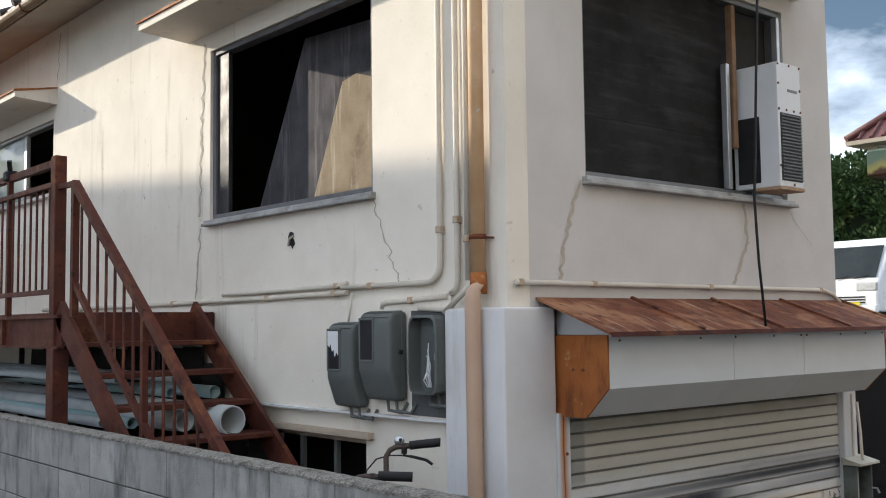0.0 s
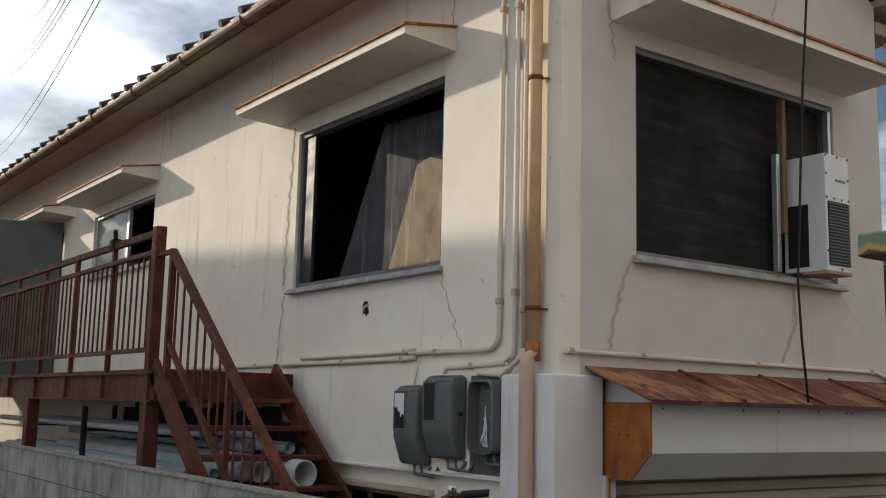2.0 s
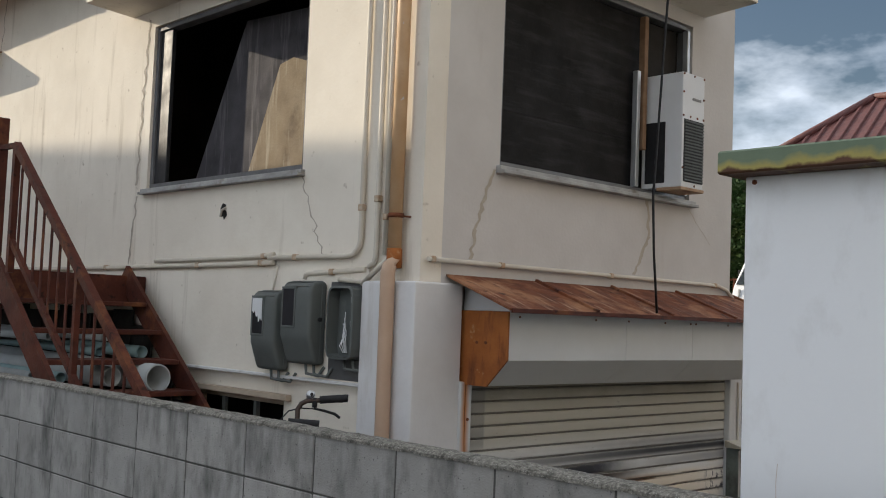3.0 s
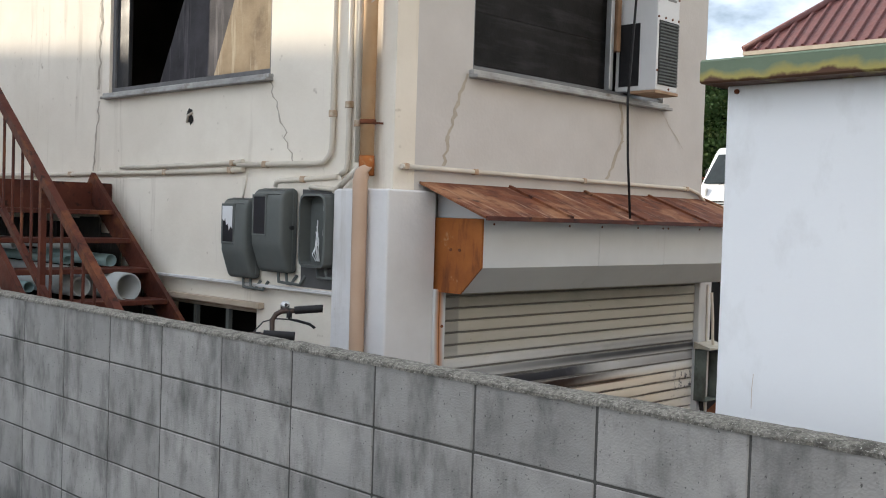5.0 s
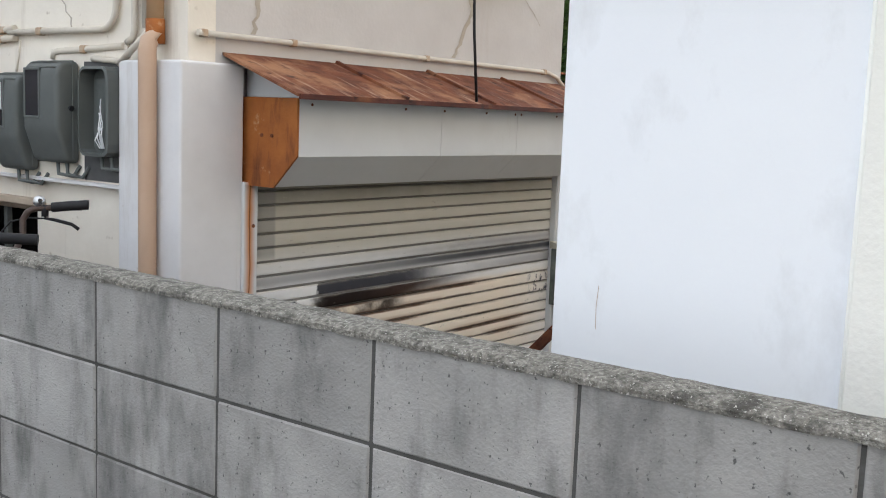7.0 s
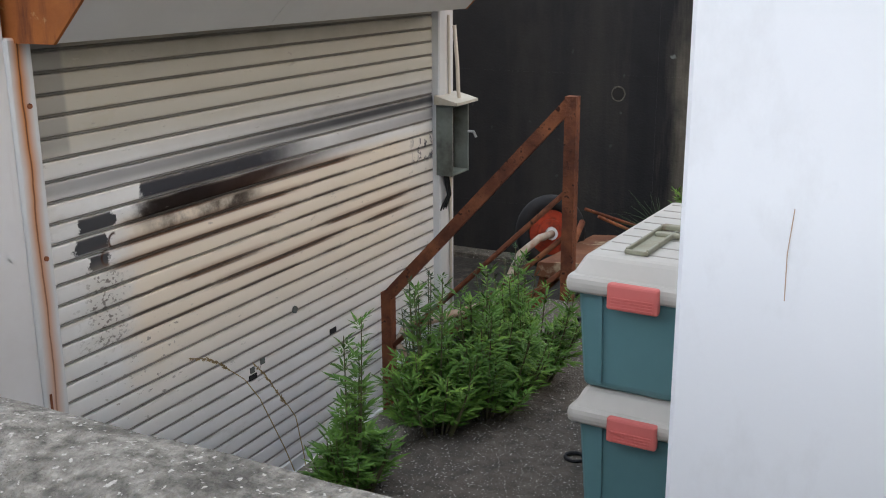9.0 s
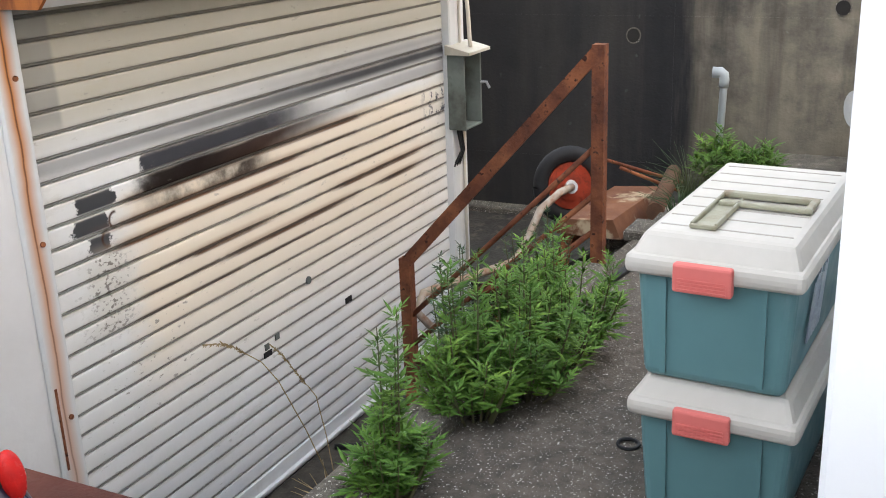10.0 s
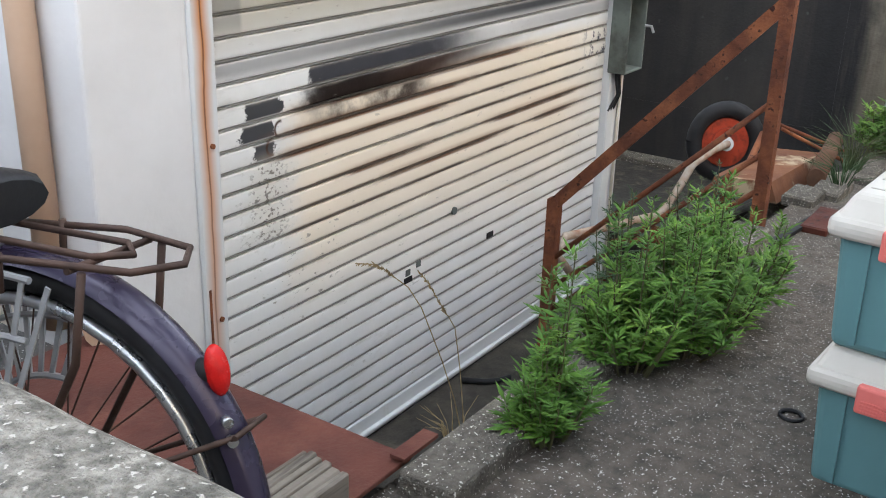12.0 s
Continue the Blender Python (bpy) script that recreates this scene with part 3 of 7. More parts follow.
# floors and rooms, their indoor darkness put into the colour
bm = BM()
box(bm, (XL + 0.15, YF + 0.2, 1.45), (EAST - 0.15, NORTH - 0.15, 1.6))
structure("floor_upper", bm, DARK_INSIDE, "near-black floor of the upper storey")
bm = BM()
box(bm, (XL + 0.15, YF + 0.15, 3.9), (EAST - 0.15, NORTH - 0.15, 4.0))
structure("ceiling", bm, DARK_INSIDE, "near-black ceiling of the upper storey")
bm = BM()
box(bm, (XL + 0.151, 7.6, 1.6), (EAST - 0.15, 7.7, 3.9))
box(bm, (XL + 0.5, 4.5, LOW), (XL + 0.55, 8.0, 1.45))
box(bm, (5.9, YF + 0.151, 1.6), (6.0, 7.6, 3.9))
structure("wall_inner", bm, DARK_INSIDE, "near-black inner walls")

# roof
bm = BM()
RX, RZ, EX = 4.79, 5.10, 2.73
def slope(x):
    return 4.17 + (RX - EX - abs(x - RX)) * (RZ - 4.17) / (RX - EX)
for s in (-1, 1):
    xs = (RX, RX + s * (RX - EX))
    vs = [bm.verts.new((x, y, slope(x) + dz)) for dz in (0, 0.05) for x in xs for y in (YF - 0.35, NORTH + 0.3)]
    for f in ((0, 1, 3, 2), (4, 6, 7, 5), (0, 4, 5, 1), (2, 3, 7, 6), (0, 2, 6, 4), (1, 5, 7, 3)):
        bm.faces.new([vs[i] for i in f])
bmesh.ops.recalc_face_normals(bm, faces=bm.faces[:])
structure("roof", bm, TILE_DARK, "dark tiled gable roof")
bm = BM()
prism(bm, ((EX + 0.04, 4.10), (XL, 4.21), (XL, 4.25), (EX + 0.04, 4.15)), "y", YF - 0.33, NORTH)
structure("soffit", bm, SOFFIT, "weathered eaves soffit")
bm = BM()
prism(bm, ((EAST, 4.24), (6.80, 4.13), (6.80, 4.18), (EAST, 4.29)), "y", YF - 0.33, NORTH)
structure("soffit_east", bm, SOFFIT, "weathered eaves soffit")

# retaining wall and terrace
RETX = 8.14
PLACE = YARD
bm = BM()
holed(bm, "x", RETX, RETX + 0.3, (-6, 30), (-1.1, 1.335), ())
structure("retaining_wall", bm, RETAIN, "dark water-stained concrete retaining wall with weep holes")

# sunken floor before the shutter
bm = BM()
box(bm, (3.0, 2.62, LOW), (6.62, 3.74, LOW + 0.064), 0.004)
structure("pavement_pit", bm, surf("damp_concrete", (0.075, 0.066, 0.053), (0.04, 0.036, 0.031), 12.0, 0.9, bump=0.5, bump_scale=90, second=(0.11, 0.10, 0.08), second_at=(0.55, 0.72), second_scale=4.0, stain=(0.025, 0.023, 0.02), stain_scale=(1, 1, 1), stain_at=(0.5, 0.7)), "damp dirty concrete floor of the sunken shutter pit")
# yard slab
bm = BM()
prism(bm, ((1.75, -0.2), (1.75, 0.01), (3.4, 0.01), (RETX, yard_z(RETX)), (RETX, -0.6)), "y", -6.0, 2.62)
structure("pavement", bm, SLAB, "grey concrete yard slab with pale grit")
bm = BM()
prism(bm, ((2.62, -1.0), (2.62, yard_z(7.6)), (2.95, -0.40), (3.5, -0.70), (30, -0.74), (30, -1.0)), "x", 6.62, RETX)
structure("pavement_passage", bm, SOIL, "grey concrete passage beside the house")

# shed
PLACE = Matrix()
bm = BM()
box(bm, (2.626, -4.0, -0.1), (4.3, 1.534, 1.857), 0.006)
structure("shed_wall", bm, SHED_WHITE, "white sheet-metal shed wall")

# block wall
W_AT, W_RZ = Vector((1.765, 0.966, 0)), -0.4
WALLM = pose(W_AT.x, W_AT.y, 0, 0, 0, W_RZ)
bm = BM()
box(bm, (0.003, -5.6, -0.1), (0.082, 13.2, 0.985))
bm.transform(WALLM)
structure("block_wall", bm, MORTAR, "weathered grey concrete block wall", "wall")
# ---- the house: shutter and hood ----
PLACE = SHUT
SX0, SX1, SY, SZ0, SZ1 = 3.70, 6.303, 3.722, LOW, 1.04
shutter = thing("roller_shutter", ((SX0 + SX1) / 2, SY, SZ0), "closed grey slatted steel roller shutter, rust-streaked and scorched", "shutter")
NSLAT, pitch = 31, 0.0655
prof = ((0.007, 0.0), (0.006, 0.035), (-0.002, 0.05), (-0.0025, 0.125), (0.0025, 0.137), (0.0025, 0.16), (-0.003, 0.18), (-0.0045, 0.26), (-0.0045, 0.6), (-0.0035, 0.92), (-0.002, 0.985), (0.007, 1.0))
bm = BM()
a = [bm.verts.new((SX0, SY + d, -0.967 + h * pitch)) for d, h in prof]
b = [bm.verts.new((SX1, SY + d, -0.967 + h * pitch)) for d, h in prof]
for i in range(len(prof) - 1):
    bm.faces.new((a[i], b[i], b[i + 1], a[i + 1]))
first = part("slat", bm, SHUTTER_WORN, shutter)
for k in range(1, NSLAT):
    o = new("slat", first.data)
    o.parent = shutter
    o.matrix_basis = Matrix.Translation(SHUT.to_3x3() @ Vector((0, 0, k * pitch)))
bm = BM()
box(bm, (SX0, SY - 0.010, SZ0 + 0.066), (SX1, SY + 0.012, SZ0 + 0.135), 0.003)
box(bm, (SX0, SY - 0.026, SZ0 + 0.064), (SX1, SY + 0.010, SZ0 + 0.080), 0.003)
part("bottom_bar", bm, HOOD_WHITE, shutter, "off-white bottom bar")
bm = BM()
box(bm, (3.602, SY - 0.06, SZ0), (3.692, SY + 0.05, 1.05), 0.006)
box(bm, (3.692, SY - 0.03, SZ0), (SX0 + 0.005, SY + 0.05, 1.05))
part("side_rail", bm, RAIL_WHITE, shutter, "white side rail streaked with rust")
bm = BM()
box(bm, (SX1 - 0.005, SY - 0.045, SZ0), (6.365, SY + 0.05, 1.05), 0.006)
part("side_rail", bm, HOOD_WHITE, shutter)

PLACE = HOUSE
hood = thing("shutter_hood", (5.0, 3.5, 1.0), "white sheet-metal shutter hood with a rust-orange end plate", "shutter hood")
HF = 3.386
for x0, x1 in ((3.585, 4.59), (4.592, 5.285), (5.287, 6.240)):
    bm = BM()
    box(bm, (x0, HF, 1.185), (x1, HF + 0.012, 1.43))
    part("front_panel", bm, HOOD_WHITE, hood)
    bm = BM()
    vs = [bm.verts.new((x, y, z)) for x in (x0, x1) for y, z in ((HF, 1.185), (HF + 0.012, 1.195), (3.53, 1.06), (3.52, 1.048))]
    for f in ((0, 1, 2, 3), (7, 6, 5, 4), (0, 3, 7, 4), (1, 5, 6, 2)):
        bm.faces.new([vs[i] for i in f])
    part("under_panel", bm, HOOD_WHITE, hood)
bm = BM()
box(bm, (3.585, 3.5205, 1.048), (6.240, 3.70, 1.058))
part("under_panel", bm, HOOD_WHITE, hood)
for x in (3.572, 6.241):
    bm = BM()
    prism(bm, ((HF, 1.43), (HF, 1.185), (3.52, 1.045), (3.715, 1.045), (3.715, 1.43)), "x", x, x + 0.012)
    part("end_plate", bm, RUST_ORANGE, hood, "rust-orange end plate")
bm = BM()
prism(bm, ((3.30, 1.432), (3.72, 1.432), (3.72, 1.57), (3.36, 1.45)), "x", 3.605, 6.27)
part("upstand", bm, HOOD_WHITE, hood)

canopy = thing("rusty_canopy", (5.0, 3.5, 1.5), "low sheet-iron canopy roof rusted brown over the shutter", "canopy")
for k in range(4):
    x0, x1 = 3.45 + k * 0.715, 3.45 + (k + 1) * 0.715
    bm = BM()
    vs = [bm.verts.new((x, y, z + dz)) for dz in (0, 0.012) for x in (x0, x1) for y, z in ((3.27, 1.434), (3.71, 1.60))]
    for f in ((0, 1, 3, 2), (4, 6, 7, 5), (0, 2, 6, 4), (1, 5, 7, 3), (0, 4, 5, 1), (2, 3, 7, 6)):
        bm.faces.new([vs[i] for i in f])
    bar(bm, (x1, 3.27, 1.45), (x1, 3.70, 1.615), 0.02, 0.016)
    bmesh.ops.recalc_face_normals(bm, faces=bm.faces[:])
    part("roof_sheet", bm, RUST_ROOF, canopy)
bm = BM()
box(bm, (3.46, 3.262, 1.424), (6.31, 3.272, 1.446))
part("front_edge", bm, RUST_PAINT, canopy)

# window canopies
def awning(axis, a, b, wall):
    """A rendered slab canopy over a window, thick at the wall and thin at its lip."""
    t = thing("window_canopy", ((wall, (a + b) / 2, 3.5) if axis == "y" else ((a + b) / 2, wall, 3.5)), "cream rendered slab canopy with a rusty sheet edge over a window", "canopy", "canopies over the windows")
    bm = BM()
    prism(bm, ((wall - 0.385, 3.535), (wall, 3.51), (wall, 3.655), (wall - 0.385, 3.585)), axis, a, b)
    part("slab", bm, STUCCO, t)
    bm = BM()
    prism(bm, ((wall - 0.40, 3.583), (wall, 3.657), (wall, 3.667), (wall - 0.40, 3.598)), axis, a - 0.015, b + 0.015)
    part("sheet_edge", bm, RUST_ORANGE, t, "rusty sheet covering")
    return t
awning("y", 4.62, 6.84, XL)
awning("y", 9.32, 11.4, XL)
awning("y", 11.95, 14.2, XL)
awning("x", 3.645, 5.90, YF)
# ---- block wall pieces ----
PLACE = Matrix()
wall = bpy.data.objects["block_wall"]
bm = BM()
box(bm, (0, 0.003, 0.0025), (0.085, 0.397, 0.1975), 0.0035)
blk = part("block", bm, BLOCK)
for i in range(-14, 35):
    for j in range(5):
        o = blk if (i, j) == (-14, 0) else new("block", blk.data)
        o.parent = wall
        o.matrix_basis = WALLM @ Matrix.Translation((0.0005 * ((i * 7 + j * 3) % 5 - 2), 0.4 * i, 0.2 * j))
bm = BM()
CAPN = 640
prev = None
for i in range(CAPN + 1):
    y = -5.6 + 18.8 * i / CAPN
    row = []
    for x, z in ((-0.005, 0.984), (-0.005, 0.993), (0.004, 1.0), (0.03, 1.002), (0.045, 1.003), (0.065, 1.002), (0.081, 1.0), (0.090, 0.993), (0.090, 0.984)):
        q = Vector((x * 40, y * 40, z * 40))
        k = noise.noise(q) * 0.0028 + noise.noise(q * 0.3) * 0.002
        row.append(bm.verts.new((x + (k * 0.4 if x < 0.01 else -k * 0.4 if x > 0.075 else 0), y, z + k)))
    if prev:
        for j in range(8):
            bm.faces.new((prev[j], prev[j + 1], row[j + 1], row[j]))
    prev = row
bmesh.ops.recalc_face_normals(bm, faces=bm.faces[:])
bm.transform(WALLM)
part("cap", bm, BLOCK_TOP, wall)

# ---- things on the west face ----
PLACE = HOUSE
CONDUIT = surf("conduit_paint", (0.62, 0.57, 0.49), (0.54, 0.49, 0.41), 8.0, 0.6, bump=0.03, stain=(0.36, 0.24, 0.14), stain_at=(0.66, 0.8), stain_scale=(2, 2, 2))
PIPE_RUST = surf("peeling_rust_paint", (0.56, 0.38, 0.23), (0.47, 0.29, 0.15), 5.0, 0.55, bump=0.05, second=(0.26, 0.10, 0.035), second_at=(0.60, 0.72), second_scale=3.0, speck=(0.55, 0.60, 0.66), speck_scale=9, speck_at=(0.72, 0.74))
PIPE_BEIGE = surf("beige_pipe", (0.50, 0.36, 0.26), (0.45, 0.31, 0.22), 5.0, 0.5, bump=0.03, stain=(0.62, 0.5, 0.4), stain_at=(0.6, 0.8))
PVC = surf("grey_pvc", (0.42, 0.45, 0.46), (0.34, 0.37, 0.38), 5.0, 0.5, bump=0.03, stain=(0.25, 0.25, 0.24), stain_at=(0.58, 0.85))
PVC_TEAL = surf("teal_pvc", (0.30, 0.42, 0.44), (0.25, 0.36, 0.38), 5.0, 0.5, bump=0.03)
BLACK_RUBBER = surf("black_rubber", (0.022, 0.022, 0.024), (0.014, 0.014, 0.015), 12.0, 0.6, bump=0.1)
PLY_GREY = surf("weathered_plywood", (0.085, 0.08, 0.088), (0.045, 0.043, 0.047), 4.0, 0.9, bump=0.2, stain=(0.19, 0.18, 0.185), stain_scale=(3.5, 3.5, 0.3), stain_at=(0.52, 0.75))
PLY_TAN = surf("tan_plywood", (0.30, 0.24, 0.16), (0.20, 0.15, 0.10), 5.0, 0.9, bump=0.3, stain=(0.42, 0.37, 0.28), stain_scale=(5, 5, 0.35), stain_at=(0.52, 0.7), second=(0.12, 0.09, 0.06), second_at=(0.56, 0.72))
PLY_DARK = surf("charred_board", (0.017, 0.0155, 0.0155), (0.009, 0.0085, 0.0085), 3.0, 0.8, bump=0.15, stain=(0.035, 0.034, 0.035), stain_scale=(0.5, 1, 4), stain_at=(0.5, 0.8), speck=(0.008, 0.008, 0.008), speck_scale=7, speck_at=(0.66, 0.74))
GLASS = glass("window_glass", (0.75, 0.80, 0.78), 0.08)
CRACK = surf("crack_filler", (0.46, 0.41, 0.34), (0.36, 0.32, 0.265), 12.0, 0.9, bump=0.2)
WHITE_PLASTIC = surf("white_plastic", (0.72, 0.73, 0.74), (0.66, 0.67, 0.68), 5.0, 0.45, bump=0.02)


def frame_rect(axis, at, depth, u0, u1, z0, z1, w, parent, name="frame", material=None):
    """Four bars round an opening, butted end to end."""
    for a, b, c, d in ((u0, u1, z0, z0 + w), (u0, u1, z1 - w, z1), (u0, u0 + w, z0 + w, z1 - w), (u1 - w, u1, z0 + w, z1 - w)):
        bm = BM()
        lo, hi = ((at, a, c), (at + depth, b, d)) if axis == "x" else ((a, at, c), (b, at + depth, d))
        box(bm, lo, hi, 0.003)
        part(name, bm, material or ALU, parent)


SILL = surf("weathered_sill", (0.42, 0.42, 0.41), (0.26, 0.255, 0.25), 6.0, 0.6, metal=0.2, stain=(0.16, 0.13, 0.10), stain_scale=(2, 2, 1), stain_at=(0.55, 0.75))
# window_1: open, only frame, sill and boards leaning inside
win = tagged(thing("window_1", (XL, 5.67, 2.21), "open window with a bare aluminium frame and no glass", "window"), kind="structure")
# frame and left panel are darkened in colour for the shade of the jamb
frame_rect("x", XL + 0.02, 0.08, 4.724, 6.518, 2.215, 3.383, 0.035, win, "window_frame", surf("shaded_alu", (0.15, 0.15, 0.155), (0.10, 0.10, 0.105), 8.0, 0.6))
bm = BM()
box(bm, (XL + 0.035, 6.33, 2.252), (XL + 0.065, 6.48, 3.346), 0.003)
part("window_frame", bm, surf("shaded_panel", (0.035, 0.036, 0.04), (0.02, 0.021, 0.024), 5.0, 0.5), win)
for z0, z1, d in ((2.172, 2.190, 0.055), (2.190, 2.212, 0.035)):
    bm = BM()
    box(bm, (XL - d, 4.695, z0), (XL + 0.02, 6.55, z1), 0.003)
    part("window_sill", bm, SILL, win)
def leaning(name, pts, thick, mat, label):
    bm = BM()
    a = [bm.verts.new(p) for p in pts]
    b = [bm.verts.new((p[0] + thick, p[1], p[2])) for p in pts]
    bm.faces.new(a), bm.faces.new(b[::-1])
    for i in range(len(pts)):
        j = (i + 1) % len(pts)
        bm.faces.new((a[i], b[i], b[j], a[j]))
    bmesh.ops.recalc_face_normals(bm, faces=bm.faces[:])
    return tagged(part(name, bm, mat), label, "board", "boards leaning in the window")
leaning("plywood_sheet", ((3.56, 6.72, 1.602), (3.56, 5.62, 1.602), (3.56, 4.78, 3.30), (3.56, 5.80, 3.36)), 0.012, PLY_GREY, "weathered grey plywood sheet leaning inside a window")
# tan sheet is cut to its sunlit part, below the window head's shadow
leaning("plywood_sheet", ((3.535, 5.98, 1.602), (3.535, 4.90, 1.602), (3.535, 4.62, 2.86), (3.535, 5.08, 2.965), (3.535, 5.22, 3.01), (3.535, 5.36, 2.985)), 0.014, PLY_TAN, "tan delaminating plywood sheet leaning inside a window, outlined to its sunlit part")

# window_2 further along the wall
win = tagged(thing("window_2", (XL, 10.3, 2.7), "sliding window with one glazed aluminium sash", "window"), kind="structure")
frame_rect("x", XL + 0.02, 0.08, 9.402, 11.198, 2.702, 3.388, 0.03, win, "window_frame")
bm = BM()
box(bm, (XL + 0.05, 10.22, 2.732), (XL + 0.058, 11.16, 3.358))
p = part("pane", bm, surf("milky_glass", (0.30, 0.34, 0.33), (0.26, 0.30, 0.29), 3.0, 0.12, bump=0), win, "milky glass pane")
bm = BM()
box(bm, (XL + 0.035, 10.18, 2.732), (XL + 0.075, 10.24, 3.358), 0.003)
part("window_frame", bm, ALU, win)
bm = BM()
box(bm, (XL - 0.05, 9.38, 2.672), (XL + 0.02, 11.22, 2.70), 0.003)
part("window_sill", bm, ALU, win)
# doorway with an open leaf at the landing
d = tagged(thing("door_1", (XL, 13.0, 1.6), "dark grey door standing open at the landing", "door"), kind="structure")
bm = BM()
bar(bm, (XL - 0.03, 12.30, 2.55), (XL - 0.72, 12.62, 2.55), 0.035, 1.86)
part("leaf", bm, surf("door_grey", (0.10, 0.11, 0.10), (0.08, 0.085, 0.08), 4.0, 0.6), d)

# basement window
win = tagged(thing("window_4", (XL, 5.2, 0.42), "low basement window with a bent frame", "window"), kind="structure")
frame_rect("x", XL + 0.03, 0.05, 4.812, 5.798, 0.422, 0.868, 0.025, win, "window_frame", surf("old_frame", (0.40, 0.33, 0.26), (0.3, 0.24, 0.18), 6.0, 0.6))
for y in (5.12, 5.46):
    bm = BM()
    box(bm, (XL + 0.04, y, 0.447), (XL + 0.07, y + 0.03, 0.843), 0.002)
    part("bar", bm, GREY_PLASTIC, win)
bm = BM()
box(bm, (XL - 0.03, 4.74, 0.875), (XL + 0.014, 6.02, 0.91), 0.003)
part("window_head", bm, surf("head_paint", (0.50, 0.42, 0.33), (0.42, 0.34, 0.26), 5.0, 0.7), win)

# conduits
CLIP = surf("clip_paint", (0.50, 0.43, 0.34), (0.36, 0.22, 0.12), 30.0, 0.7)
def conduit(pts, r=0.014, clips=(), label="painted electrical conduit clipped to the wall", mat=None):
    t = thing("conduit", pts[0], label, "conduit", "conduits on the house")
    bm = BM()
    tube(bm, pts, r, 10)
    part("pipe", bm, mat or CONDUIT, t)
    for c in clips:
        c = Vector(c)
        bm = BM()
        box(bm, c - Vector((r + 0.003,) * 3), c + Vector((r + 0.003,) * 3), 0.004)
        part("clip", bm, CLIP, t)
    return t
cx = XL - 0.022
bend = [(cx, 4.155 + 0.10 * (1 - math.cos(a)), 1.80 - 0.10 * math.sin(a)) for a in (i * math.pi / 12 for i in range(7))]
conduit([(cx, 4.155, 3.82), (cx, 4.155, 2.6)] + bend + [(cx, 4.98, 1.70)], 0.015, ((cx, 4.155, 1.96), (cx, 4.155, 3.62), (cx, 4.72, 1.70)))
conduit([(cx, 4.93, 1.672), (cx, 5.6, 1.664), (cx, 7.6, 1.655), (cx - .01, 9.5, 1.66)], 0.016, ((cx, 5.05, 1.67), (cx, 5.75, 1.664), (cx, 7.0, 1.658)))
conduit([(cx, 4.93, 1.722), (cx, 5.02, 1.712), (cx, 6.0, 1.70), (cx, 6.3, 1.70)], 0.014, ((cx, 5.03, 1.712),))
conduit([(cx, 4.028, 3.86), (cx, 4.028, 1.70), (cx, 4.04, 1.66), (cx, 4.08, 1.64)], 0.015, ((cx, 4.028, 2.0), (cx, 4.028, 3.6)))
conduit([(cx, 3.958, 3.84), (cx, 3.958, 1.70)], 0.014, ((cx, 3.958, 1.9),))
conduit([(cx - .03, 3.87, 1.70), (cx - .03, 4.095, 1.547)], 0.015)
conduit([(cx, 4.62, 1.575), (cx, 4.614, 1.60), (cx, 4.58, 1.608), (cx, 4.404, 1.613), (cx, 4.10, 1.627)], 0.015, ((cx, 4.38, 1.614),))
conduit([(cx, 4.888, 1.66), (cx, 4.90, 1.589), (cx, 4.925, 1.50)], 0.006)
conduit([(cx - .01, 4.307, 1.572), (cx - .01, 4.095, 1.56)], 0.014)
conduit([(3.30, YF - 0.02, 1.682), (6.10, YF - 0.02, 1.676), (6.22, YF - 0.02, 1.65), (6.40, YF - 0.03, 1.53)], 0.013, ((3.33, YF - .02, 1.682), (3.86, YF - .02, 1.681), (4.86, YF - .02, 1.678), (6.06, YF - .02, 1.676)))
conduit([(cx, 4.17, 3.80), (cx, 4.12, 3.93), (cx, 4.05, 3.95), (cx, 4.02, 3.88)], 0.006, mat=BLACK_RUBBER, label="loose black cable loop at the head of a conduit")
conduit([(cx, 3.96, 3.83), (cx - .02, 3.88, 3.80), (cx - .01, 3.82, 3.87), (cx, 3.84, 4.0), (cx, 3.80, 4.08)], 0.006, mat=BLACK_RUBBER, label="loose black cable loop at the head of a conduit")

# downpipe
t = thing("downpipe", (XL - 0.05, 3.876, 0), "rusty peeling upper downpipe running into a beige lower pipe", "downpipe")
bm = BM()
tube(bm, [(XL - 0.055, 3.845, 4.08), (XL - 0.055, 3.85, 2.95), (XL - 0.055, 3.852, 1.72)], 0.036, 16)
part("upper_pipe", bm, PIPE_RUST, t, "rusty peeling pipe")
bm = BM()
tube(bm, [(XL - 0.055, 3.852, 1.73), (XL - 0.055, 3.85, 1.63)], 0.040, 16)
part("socket", bm, RUST_ORANGE, t, "rusted socket")
bm = BM()
tube(bm, [(XL - 0.06, 3.83, 1.64), (XL - 0.075, 3.85, 1.655), (XL - 0.09, 3.846, 1.64), (XL - 0.104, 3.842, 1.60), (XL - 0.106, 3.838, 1.50), (XL - 0.106, 3.834, 0.7), (XL - 0.106, 3.83, -0.02)], 0.038, 16)
part("lower_pipe", bm, PIPE_BEIGE, t, "beige lower pipe")
for z in (3.13, 1.90):
    bm = BM()
    tube(bm, [(XL - 0.055, 3.851, z - 0.012), (XL - 0.055, 3.851, z + 0.012)], 0.041, 14)
    bar(bm, (XL - 0.05, 3.85, z), (XL - 0.005, 3.79, z - 0.006), 0.006, 0.01)
    part("bracket", bm, RUST, t, "rusty bracket")

